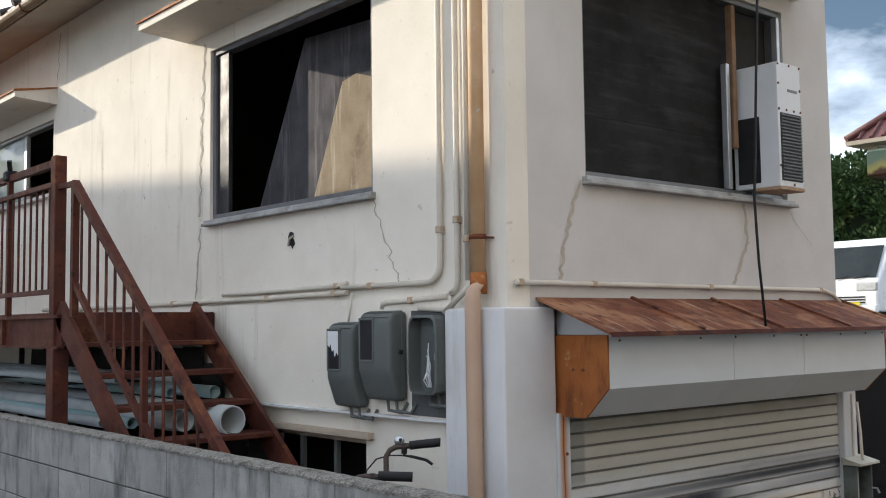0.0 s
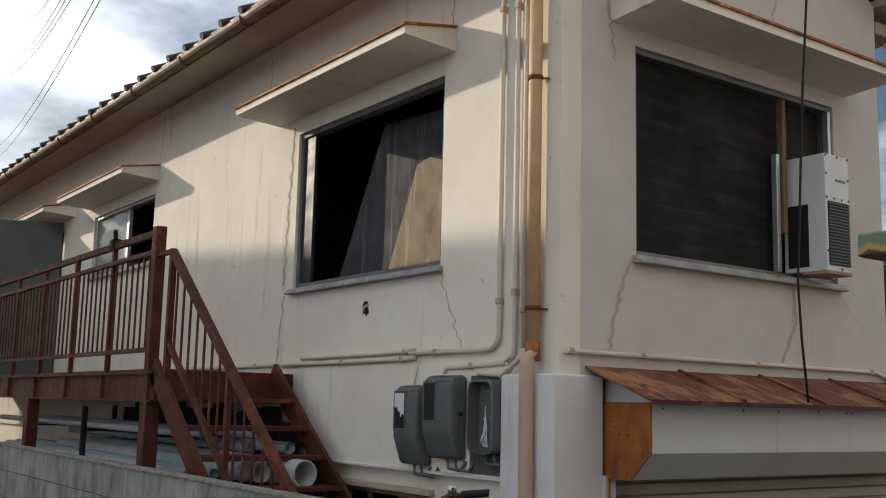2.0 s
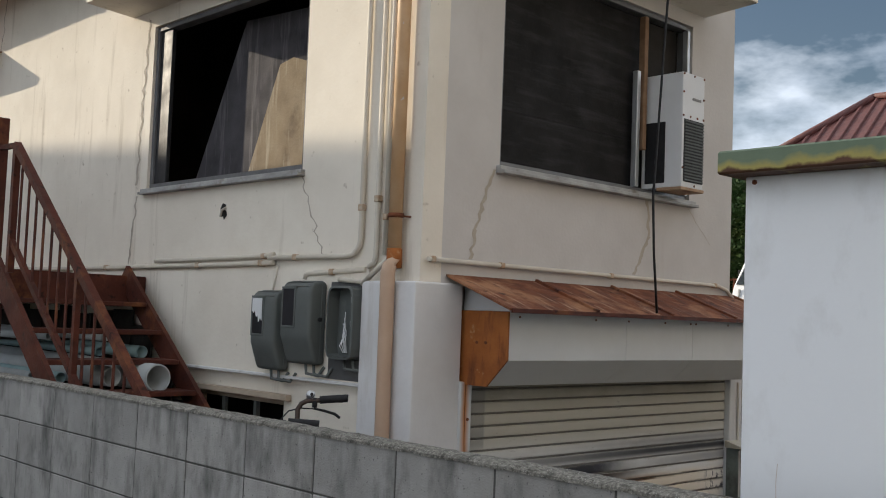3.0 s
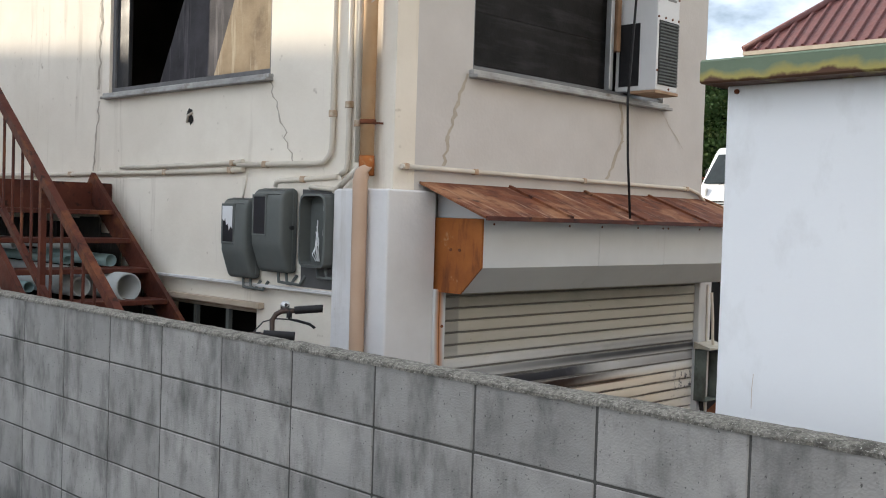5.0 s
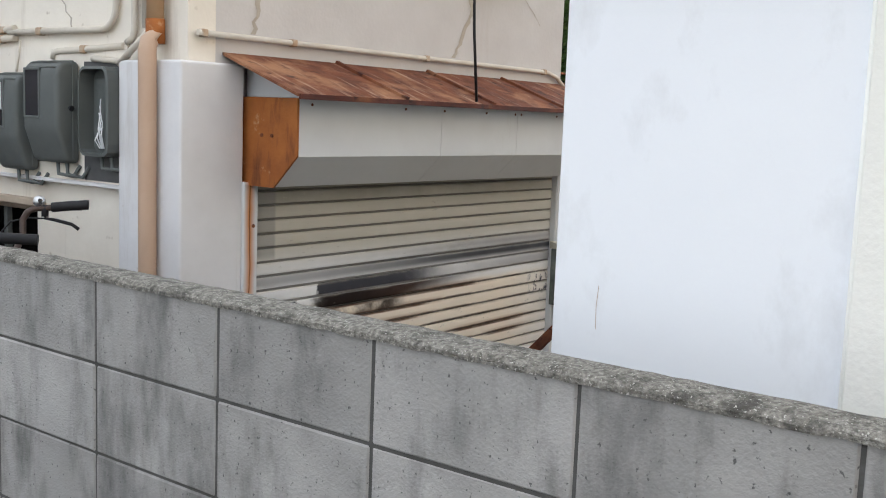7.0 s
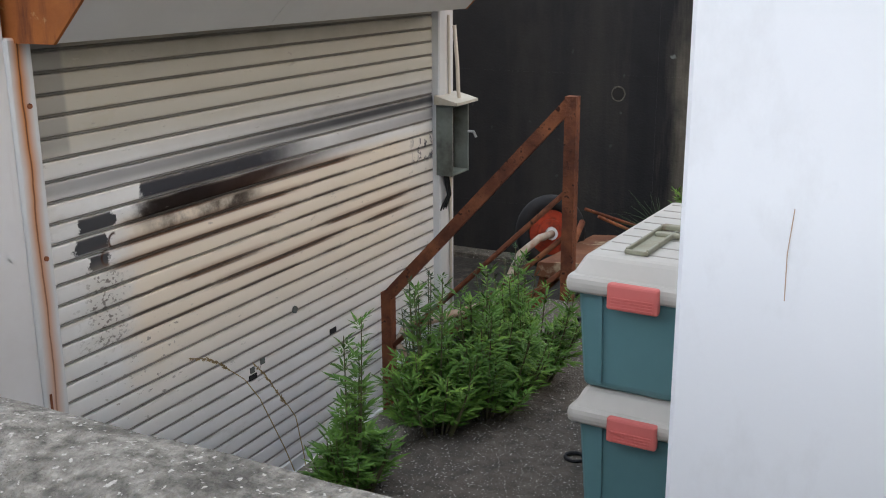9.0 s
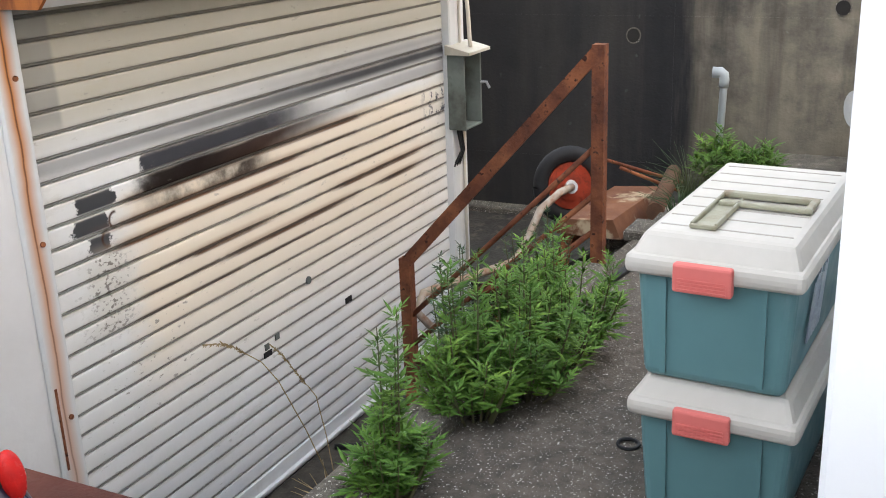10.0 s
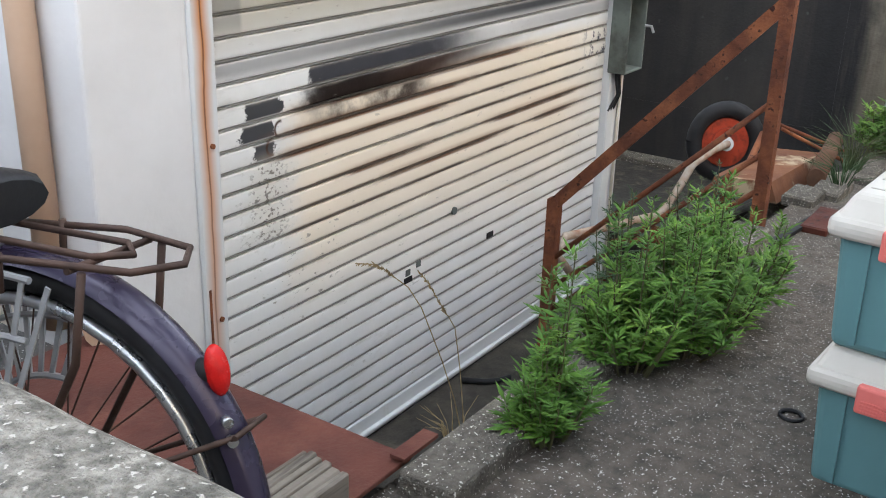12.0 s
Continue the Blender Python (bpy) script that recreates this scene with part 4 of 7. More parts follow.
# meter boxes
def meter(y0, y1, x0, z0, z1, label, pane=None, hollow=False):
    t = thing("meter_box", (XL, (y0 + y1) / 2, z0), label, "meter box", "meter boxes on the wall")
    xb = XL - 0.022
    if not hollow:
        bm = BM()
        prism(bm, ((x0, z1 - 0.05), (x0 + 0.02, z1 - 0.012), (x0 + 0.05, z1), (xb, z1), (xb, z0), (x0 + 0.055, z0), (x0, z0 + 0.155)), "y", y0, y1)
        bmesh.ops.bevel(bm, geom=bm.edges[:], offset=0.024, segments=4, affect="EDGES", profile=0.5)
        part("case", bm, GREY_PLASTIC, t, smooth=True)
        bm = BM()
        box(bm, (xb - 0.045, y0 - 0.003, z0 + 0.02), (xb - 0.038, y1 + 0.003, z1 + 0.003), 0.002)
        part("seam", bm, GREY_PLASTIC, t)
        u0, u1, w0, w1 = pane
        for c0, c1, d0, d1 in ((u0 - 0.012, u1 + 0.012, w0 - 0.012, w0), (u0 - 0.012, u1 + 0.012, w1, w1 + 0.012), (u0 - 0.012, u0, w0, w1), (u1, u1 + 0.012, w0, w1)):
            bm = BM()
            box(bm, (x0 - 0.005, c0, d0), (x0 + 0.006, c1, d1), 0.002)
            part("window_rim", bm, GREY_PLASTIC, t)
        bm = BM()
        box(bm, (x0 - 0.002, u0, w0), (x0 + 0.004, u1, w1))
        part("window", bm, METER_DARK, t, "dark viewing window")
        bm = BM()
        tube(bm, [(xb - 0.055, y0 + 0.006, z1 - 0.21), (xb - 0.055, y0 - 0.014, z1 - 0.21)], 0.012, 10)
        part("screw", bm, BLACK_RUBBER, t)
    else:
        bm = BM()
        ring = []
        n = 40
        for d, k in ((x0, 0.0), (x0 - 0.004, 0.012), (xb - 0.02, 0.012), (xb - 0.02, 0.20)):
            row = []
            for i in range(n):
                ang = 2 * math.pi * i / n
                c, q = math.cos(ang), math.sin(ang)
                hw, hh = (y1 - y0) / 2 - min(k, 0.02), (z1 - z0) / 2 - min(k, 0.02)
                m = (abs(c) ** 7 + abs(q) ** 7) ** (-1 / 7)
                row.append(bm.verts.new((d, (y0 + y1) / 2 + hw * c * m * (0.01 if k > 0.1 else 1), (z0 + z1) / 2 + hh * q * m * (0.01 if k > 0.1 else 1))))
            ring.append(row)
        back = [bm.verts.new((xb, v.co.y, v.co.z)) for v in ring[0]]
        for p, q in ((back, ring[0]), (ring[0], ring[1]), (ring[1], ring[2]), (ring[2], ring[3])):
            for i in range(n):
                bm.faces.new((p[i], p[(i + 1) % n], q[(i + 1) % n], q[i]))
        bmesh.ops.recalc_face_normals(bm, faces=bm.faces[:])
        part("case", bm, GREY_PLASTIC, t)
        bm = BM()
        box(bm, (xb - 0.03, y0 + 0.05, z0 + 0.03), (xb - 0.0205, y1 - 0.045, z1 - 0.05), 0.003)
        part("back_plate", bm, surf("meter_plate", (0.115, 0.125, 0.12), (0.085, 0.095, 0.09), 9.0, 0.5), t, "grey-green inner plate")
        for k in range(5):
            bm = BM()
            q = (0.0, 0.012, -0.008, 0.022, 0.007)[k]
            h = (0.19, 0.13, 0.16, 0.10, 0.22)[k]
            tube(bm, [(xb - 0.05, y0 + 0.095 + q, z0 + 0.035), (xb - 0.075, y0 + 0.085 + q * 1.5, z0 + 0.03 + h * 0.4), (xb - 0.055, y0 + 0.10 + q, z0 + 0.03 + h * 0.75), (xb - 0.06, y0 + 0.105 - q, z0 + 0.03 + h)], 0.0026, 6)
            part("wire", bm, WHITE_PLASTIC, t, "loose white wire")
        for z in (z1 - 0.09, z0 + 0.17):
            bm = BM()
            box(bm, (x0 + 0.01, y0 + 0.013, z), (x0 + 0.04, y0 + 0.034, z + 0.035), 0.003)
            part("lug", bm, ALU, t)
    for k in range(2):
        bm = BM()
        yy = y0 + 0.05 + k * 0.07
        tube(bm, [(xb - 0.04, yy, z0 + 0.01), (xb - 0.05, yy - 0.02, z0 - 0.05), (xb - 0.02, yy - 0.09, z0 - 0.06), (xb - 0.004, yy - 0.12, z0 - 0.01)], 0.009, 8)
        part("cable", bm, GREY_PLASTIC, t)
    return t
METER_DARK = surf("meter_window", (0.03, 0.03, 0.035), (0.02, 0.02, 0.022), 6.0, 0.15, bump=0)
small = meter(4.73, 4.96, 3.115, 1.05, 1.505, "small grey plastic meter box with a torn window label", (4.835, 4.934, 1.255, 1.461))
bm = BM()
prism(bm, ((4.837, 1.459), (4.932, 1.459), (4.932, 1.385), (4.916, 1.372), (4.905, 1.392), (4.892, 1.35), (4.876, 1.36), (4.868, 1.32), (4.852, 1.345), (4.837, 1.33)), "x", 3.107, 3.1095)
part("torn_label", bm, WHITE_PLASTIC, small, "torn white paper label")
meter(4.41, 4.675, 3.115, 1.10, 1.56, "grey plastic meter box with a dark viewing window", (4.545, 4.646, 1.31, 1.515))
meter(4.085, 4.30, 3.15, 1.145, 1.535, "open grey meter box without cover and with loose white wires", hollow=True)
bm = BM()
box(bm, (XL - 0.026, 4.09, 1.03), (XL - 0.0205, 4.38, 1.56), 0.001)
tagged(part("backing_board", bm, surf("backing_board_paint", (0.10, 0.10, 0.10), (0.07, 0.07, 0.07), 5.0, 0.8)), "dark backing board behind the meter boxes", "board")
bm = BM()
box(bm, (XL - 0.045, 4.085, 1.004), (XL - 0.021, 6.4, 1.022), 0.003)
structure("trim", bm, STUCCO_LOW, "narrow drip moulding along the wall")

# broken hole and crack repairs
def ribbon(pts, w, axis, at, name, mat, label, seed):
    rnd = random.Random(seed)
    bm = BM()
    L, R = [], []
    for u, z in pts:
        j, k = rnd.uniform(-0.4, 0.4) * w, w * rnd.uniform(0.7, 1.6) / 2
        mk = (lambda q: (at, q, z)) if axis == "x" else (lambda q: (q, at, z))
        L.append(bm.verts.new(mk(u + j - k)))
        R.append(bm.verts.new(mk(u + j + k)))
    for i in range(len(pts) - 1):
        bm.faces.new((L[i], R[i], R[i + 1], L[i + 1]))
    return structure(name, bm, mat, label)
def wander(a, b, n, amp, seed):
    rnd = random.Random(seed)
    return [(a[0] + (b[0] - a[0]) * i / n + (rnd.uniform(-amp, amp) if 0 < i < n else 0), a[1] + (b[1] - a[1]) * i / n) for i in range(n + 1)]
k = XL - 0.0025
CRACKED = "filled crack in the stucco"
ribbon(wander((4.72, 2.17), (4.50, 1.70), 16, 0.02, 1), 0.010, "x", k, "crack", CRACK, CRACKED, 1)
ribbon(wander((6.64, 2.17), (6.72, 1.68), 14, 0.015, 2), 0.018, "x", k, "crack", CRACK, CRACKED, 2)
ribbon(wander((6.60, 3.45), (6.66, 2.25), 26, 0.02, 3), 0.022, "x", k, "crack", CRACK, CRACKED, 3)
ribbon(wander((7.05, 4.15), (7.0, 3.70), 12, 0.02, 4), 0.012, "x", k, "crack", CRACK, CRACKED, 4)
ribbon(wander((9.25, 4.15), (9.32, 3.66), 12, 0.02, 5), 0.014, "x", k, "crack", CRACK, CRACKED, 5)
ribbon(wander((4.58, 4.15), (4.66, 3.68), 12, 0.02, 6), 0.010, "x", k, "crack", CRACK, CRACKED, 6)
k = YF - 0.0025
ribbon(wander((3.80, 2.20), (3.66, 1.86), 12, 0.012, 7) + wander((3.66, 1.86), (3.63, 1.70), 6, 0.01, 17), 0.024, "y", k, "crack", CRACK, CRACKED, 7)
ribbon(wander((5.26, 2.19), (5.29, 1.95), 8, 0.01, 8) + wander((5.29, 1.95), (5.13, 1.70), 10, 0.012, 18), 0.026, "y", k, "crack", CRACK, CRACKED, 8)
ribbon(wander((3.62, 3.62), (3.68, 3.28), 12, 0.012, 9), 0.016, "y", k, "crack", CRACK, CRACKED, 9)
ribbon(wander((5.18, 4.3), (5.10, 3.70), 12, 0.012, 10), 0.02, "y", k, "crack", CRACK, CRACKED, 10)
ribbon(wander((4.2, 4.5), (4.28, 3.70), 14, 0.012, 11), 0.008, "y", k, "crack", CRACK, CRACKED, 11)
ribbon(wander((5.73, 2.18), (6.02, 1.95), 12, 0.012, 12), 0.006, "y", k, "crack", CRACK, CRACKED, 12)
ribbon(wander((4.0, 1.632), (6.2, 1.630), 2, 0.0, 13), 0.004, "y", k, "crack", CRACK, CRACKED, 13)
# flat near-black disc stands for the shaded depth of the hole
bm = BM()
rnd = random.Random(5)
bmesh.ops.create_circle(bm, cap_ends=True, segments=14, radius=0.035, matrix=pose(XL - 0.003, 5.518, 2.005, 0, 90, 0))
for v in bm.verts:
    q = rnd.uniform(0.6, 1.35)
    v.co = Vector((XL - 0.003, 5.518 + (v.co.y - 5.518) * q, 2.005 + (v.co.z - 2.005) * q * 1.25))
structure("wall_hole", bm, DARK_INSIDE, "small ragged hole knocked through the stucco")
bm = BM()
tube(bm, [(XL - 0.004, 5.49, 2.03), (XL - 0.012, 5.525, 2.015), (XL - 0.004, 5.55, 1.975)], 0.008, 6)
tagged(part("plug", bm, CRACK), "rag of grey filler in the hole of the wall", "filler")
# ---- steel staircase and landing ----
SXN, SXF = 2.20, 3.10
stair = thing("steel_staircase", (2.65, 5.4, 0), "red-brown painted steel staircase with open treads", "staircase")
def step_at(k):
    return 6.44 - 0.22 * k, 1.585 - 0.176 * k
for x in (SXN, SXF):
    bm = BM()
    bar(bm, (x, 6.46, 1.60), (x, 4.50, 0.03), 0.03, 0.15)
    part("stringer", bm, RUST_PAINT, stair)
for k in range(1, 9):
    y, z = step_at(k)
    bm = BM()
    box(bm, (SXN + 0.016, y - 0.12, z - 0.03), (SXF - 0.016, y + 0.11, z), 0.004)
    part("tread", bm, RUST_PAINT, stair)
bm = BM()
bar(bm, (SXN, 6.25, 2.357), (SXN, 4.15, 0.639), 0.045, 0.045)
part("handrail", bm, RUST_PAINT, stair)
bm = BM()
bar(bm, (SXN, 6.25, 1.77), (SXN, 4.50, 0.338), 0.03, 0.035)
part("lower_rail", bm, RUST_PAINT, stair)
bm = BM()
bar(bm, (SXN, 6.25, 2.355), (SXN, 6.48, 2.36), 0.035, 0.03)
part("rail_link", bm, RUST_PAINT, stair)
for y, w in ((6.24, 0.04), (5.30, 0.032), (4.22, 0.045)):
    bm = BM()
    z1 = 2.35 - (6.25 - y) * 0.818
    bar(bm, (SXN, y, max(0.0, z1 - 0.78)), (SXN, y, z1), w, w, (0, 1, 0))
    part("post", bm, RUST_PAINT, stair)
for k in range(16):
    y = 6.14 - 0.118 * k
    zt = 2.352 - (6.25 - y) * 0.818
    bm = BM()
    tube(bm, [(SXN, y, max(0.02, zt - 0.58)), (SXN, y, zt)], 0.0085, 6)
    part("baluster", bm, RUST_PAINT, stair)

land = thing("steel_landing", (2.7, 10.0, 0), "red-brown steel landing with barred railing along the upper storey", "landing")
bm = BM()
box(bm, (2.21, 6.42, 1.565), (XL - 0.025, 14.6, 1.59))
part("deck", bm, RUST_PAINT, land)
bm = BM()
box(bm, (2.185, 6.40, 1.37), (2.21, 14.6, 1.575), 0.004)
box(bm, (2.16, 6.40, 1.555), (2.185, 14.6, 1.575))
box(bm, (2.16, 6.40, 1.37), (2.185, 14.6, 1.385))
part("edge_beam", bm, RUST_PAINT, land)
bm = BM()
box(bm, (2.21, 6.40, 1.40), (XL - 0.03, 6.42, 1.585))
part("end_beam", bm, RUST_PAINT, land)
for y in (6.50, 9.3, 12.2):
    bm = BM()
    box(bm, (2.155, y - 0.055, -0.02), (2.255, y + 0.055, 1.37), 0.004)
    part("column", bm, RUST_PAINT, land)
bm = BM()
box(bm, (2.165, 6.475, 1.37), (2.24, 6.55, 2.555), 0.004)
part("end_post", bm, RUST_PAINT, land)
for z, w in ((2.515, 0.045), (2.385, 0.03), (1.72, 0.03)):
    bm = BM()
    bar(bm, (2.20, 6.55, z), (2.20, 14.6, z), 0.04, w)
    part("rail", bm, RUST_PAINT, land)
for k in range(1, 10):
    y = 6.50 + 0.88 * k
    bm = BM()
    bar(bm, (2.20, y, 1.575), (2.20, y, 2.495), 0.035, 0.035, (0, 1, 0))
    part("post", bm, RUST_PAINT, land)
    bm = BM()
    bar(bm, (2.172, y, 1.38), (2.172, y, 1.56), 0.03, 0.02, (0, 1, 0))
    part("stiffener", bm, RUST_PAINT, land)
for k in range(1, 72):
    y = 6.54 + 0.11 * k
    if abs((y - 6.50) / 0.88 - round((y - 6.50) / 0.88)) * 0.88 < 0.04:
        continue
    bm = BM()
    tube(bm, [(2.20, y, 1.735), (2.20, y, 2.37)], 0.008, 6)
    part("baluster", bm, RUST_PAINT, land)
# a black bracket clipped on the top rail
bm = BM()
box(bm, (2.16, 7.34, 2.50), (2.24, 7.42, 2.57), 0.01)
bar(bm, (2.2, 7.38, 2.53), (2.17, 7.32, 2.63), 0.03, 0.03)
tagged(part("clamp", bm, BLACK_RUBBER), "black clamp on the landing's top rail", "clamp")

# plastic pipes on a rack under the landing
rack = thing("pipe_rack", (2.75, 8.0, 0), "dark steel pipe rack under the landing", "rack")
for y in (7.0, 8.3, 9.8):
    for x in (2.36, 3.15):
        bm = BM()
        box(bm, (x - 0.02, y - 0.02, -0.02), (x + 0.02, y + 0.02, 1.32))
        part("upright", bm, BLACK_RUBBER, rack)
    for z in (0.62, 0.88, 1.14):
        bm = BM()
        box(bm, (2.38, y - 0.015, z - 0.02), (3.13, y + 0.015, z))
        part("crossbar", bm, BLACK_RUBBER, rack)
def pipe(x, z, r, y0, y1, mat, label):
    bm = BM()
    outer = tube(bm, [(x, y0, z), (x, y1, z)], r, 18, cap=False)
    tube(bm, [(x, y1, z), (x, y0, z)], r * 0.9, 18, cap=False)
    for y in (y0, y1):
        a = [v for v in bm.verts if abs(v.co.y - y) < 1e-5]
        big = [v for v in a if (v.co - Vector((x, y, z))).length > r * 0.95]
        small = [v for v in a if (v.co - Vector((x, y, z))).length <= r * 0.95]
        ang = lambda v: math.atan2(v.co.z - z, v.co.x - x)
        big.sort(key=ang), small.sort(key=ang)
        for i in range(18):
            j = (i + 1) % 18
            bm.faces.new((big[i], big[j], small[j], small[i]))
    bmesh.ops.recalc_face_normals(bm, faces=bm.faces[:])
    return tagged(part("plastic_pipe", bm, mat), label, "pipe", "pipes under the landing")
rnd = random.Random(3)
for x, z, r, y0, y1, teal in ((2.46, 0.03, 0.05, 5.9, 10.4, 1), (2.62, 0.06, 0.08, 5.75, 10, 0), (2.85, 0.09, 0.11, 5.6, 9.6, 0), (2.52, 0.67, 0.05, 5.95, 10.5, 1), (2.68, 0.69, 0.07, 5.82, 9.8, 0), (2.86, 0.955, 0.085, 5.52, 9.5, 0), (2.66, 0.95, 0.06, 5.72, 9.8, 0), (3.0, 1.09, 0.04, 5.98, 10.0, 1), (2.46, 0.91, 0.03, 6.4, 11, 0), (2.56, 0.915, 0.035, 6.2, 11, 1), (2.68, 0.92, 0.04, 5.9, 10.6, 0), (2.80, 0.915, 0.035, 6.5, 11.2, 0), (2.92, 1.07, 0.03, 6.4, 10.4, 1), (2.48, 1.165, 0.025, 6.7, 11.4, 0), (2.60, 1.165, 0.025, 6.5, 11, 0), (2.75, 1.17, 0.03, 6.9, 11.5, 0), (2.9, 1.17, 0.03, 6.3, 10.9, 0)):
    pipe(x, z, r, y0, y1, PVC_TEAL if teal else PVC, "teal plastic pipe lying on a rack" if teal else "grey plastic pipe lying on a rack")

# added dark boards on the wall stand for the shade under stairs and landing
UNDERSTAIR_DARK = surf("understair_dark", (0.030, 0.027, 0.025), (0.016, 0.015, 0.014), 6.0, 0.9, bump=0.3, stain=(0.07, 0.06, 0.05), stain_scale=(3, 3, 0.3), stain_at=(0.6, 0.8))
for k in range(14):
    y = 5.62 + 0.29 * k
    top = min(1.34 + 0.03 * math.sin(k * 2.3), 1.585 - (6.44 - y) * 0.8 - 0.14)
    bm = BM()
    bar(bm, (3.12 + 0.02 * (k % 2), y + 0.14, 0.0), (3.205, y + 0.14, top), 0.28, 0.018, (1, 0, 0))
    tagged(part("board", bm, UNDERSTAIR_DARK), "added dark panel that stands for the shade under the stairs", "board", "boards under the stairs")
# ---- south face ----
win = tagged(thing("window_3", (4.77, YF, 2.22), "window blocked with dark boards behind an aluminium frame", "window"), kind="structure")
frame_rect("y", YF + 0.02, 0.08, 3.840, 5.750, 2.226, 3.410, 0.03, win, "window_frame", surf("dark_alu", (0.20, 0.205, 0.21), (0.15, 0.15, 0.155), 5.0, 0.45, metal=0.5))
for z0, z1, d in ((2.180, 2.200, 0.06), (2.200, 2.224, 0.035)):
    bm = BM()
    box(bm, (3.81, YF - d, z0), (5.78, YF + 0.02, z1), 0.003)
    part("window_sill", bm, SILL, win)
for x, w in ((5.13, 0.035), (5.70, 0.03)):
    bm = BM()
    box(bm, (x, YF + 0.005, 2.257), (x + w, YF + 0.045, 3.378 if x > 5.5 else 3.0), 0.003)
    part("mullion", bm, ALU, win)
for z0, z1, y in ((2.257, 2.56, YF + 0.075), (2.563, 3.378, YF + 0.078)):
    bm = BM()
    box(bm, (3.871, y, z0), (5.25, y + 0.012, z1))
    b = part("board", bm, PLY_DARK, win, "dark smoke-stained board")
# near-black sheet stands for the dark opening beside the boards
bm = BM()
box(bm, (5.253, YF + 0.10, 2.257), (5.718, YF + 0.11, 3.378))
part("board", bm, DARK_INSIDE, win)
bm = BM()
box(bm, (5.185, YF - 0.005, 2.5), (5.225, YF + 0.04, 3.36), 0.004)
part("rusty_bar", bm, surf("tan_rust_bar", (0.24, 0.15, 0.09), (0.14, 0.08, 0.045), 8.0, 0.8), win, "rusty upright bar")

ac = thing("air_conditioner", (5.29, 3.58, 2.25), "white window air conditioner with a dark louvred grille, rust-stained", "air conditioner")
AX0, AX1, AY, AZ0, AZ1 = 5.272, 5.525, 3.482, 2.258, 2.985
AC_WHITE = surf("ac_white", (0.66, 0.67, 0.68), (0.60, 0.61, 0.62), 5.0, 0.5, bump=0.02, stain=(0.42, 0.30, 0.2), stain_at=(0.70, 0.85))
bm = BM()
box(bm, (AX0, AY, AZ0), (AX1, YF + 0.06, AZ1), 0.006, 2)
part("case", bm, AC_WHITE, ac)
bm = BM()
box(bm, (AX0 + 0.02, AY - 0.004, AZ0 + 0.035), (AX1 - 0.012, AY, AZ0 + 0.43))
part("grille_back", bm, surf("ac_dark", (0.035, 0.037, 0.04), (0.025, 0.026, 0.028), 8.0, 0.6), ac)
for k in range(20):
    bm = BM()
    box(bm, (AX0 + 0.022, AY - 0.011, AZ0 + 0.042 + k * 0.0195), (AX1 - 0.014, AY - 0.004, AZ0 + 0.050 + k * 0.0195))
    part("louvre", bm, GREY_PLASTIC, ac)
bm = BM()
box(bm, (AX0 - 0.004, AY + 0.12, AZ0 + 0.03), (AX0, YF + 0.03, AZ0 + 0.42))
part("side_grille", bm, BLACK_RUBBER, ac, "dark side vent")
bm = BM()
box(bm, (AX0 + 0.11, AY - 0.003, AZ0 + 0.56), (AX0 + 0.21, AY, AZ0 + 0.575))
part("badge", bm, surf("badge_grey", (0.25, 0.25, 0.25), (0.2, 0.2, 0.2), 8.0, 0.6), ac, "faded grey badge bar")
for x, z in ((0.01, 0.715), (0.13, 0.715), (0.243, 0.715), (0.01, 0.6), (0.243, 0.58), (0.01, 0.45), (0.09, 0.45), (0.17, 0.45), (0.243, 0.45), (0.01, 0.12), (0.15, 0.015)):
    bm = BM()
    tube(bm, [(AX0 + x, AY + 0.001, AZ0 + z), (AX0 + x, AY - 0.004, AZ0 + z)], 0.0075, 8)
    part("screw", bm, RUST, ac)
bm = BM()
box(bm, (AX0 - 0.01, AY - 0.006, AZ0 - 0.02), (AX1 + 0.006, YF - 0.06, AZ0), 0.003)
part("tray", bm, surf("rusty_tray", (0.42, 0.30, 0.20), (0.25, 0.15, 0.09), 9.0, 0.7), ac, "rust-stained drip tray")

bm = BM()
tube(bm, [(4.95, 3.36, 4.62), (4.87, 3.30, 4.25), (4.828, 3.285, 3.80), (4.795, 3.285, 3.50), (4.767, 3.285, 3.264), (4.739, 3.285, 2.955), (4.697, 3.285, 2.45), (4.668, 3.285, 2.12), (4.690, 3.285, 1.80), (4.735, 3.285, 1.458)], 0.007, 8)
tagged(part("black_cable", bm, BLACK_RUBBER), "black cable hanging past the window onto the rusty canopy", "cable")

# screws and seams of the hood, shutter locks
for x in (3.66, 4.3, 4.61, 4.98, 5.26, 5.32, 5.7, 6.0, 6.21):
    bm = BM()
    tube(bm, [(x, HF + 0.001, 1.405), (x, HF - 0.004, 1.405)], 0.006, 8)
    part("screw", bm, RUST, hood)
for y in (3.53, 3.59):
    bm = BM()
    tube(bm, [(3.574, y, 1.268), (3.567, y, 1.268)], 0.008, 8)
    part("bolt", bm, RUST, hood)
PLACE = SHUT
for x, z, w, h in ((4.690, -0.36, 0.05, 0.022), (5.291, -0.352, 0.05, 0.024)):
    bm = BM()
    box(bm, (x - w / 2, SY - 0.009, z - h / 2), (x + w / 2, SY - 0.005, z + h / 2))
    part("slot", bm, BLACK_RUBBER, shutter, "black letter slot")
bm = BM()
tube(bm, [(5.0, SY - 0.003, -0.165), (5.0, SY - 0.012, -0.165)], 0.016, 12)
part("lock", bm, GREY_PLASTIC, shutter, "round lock")
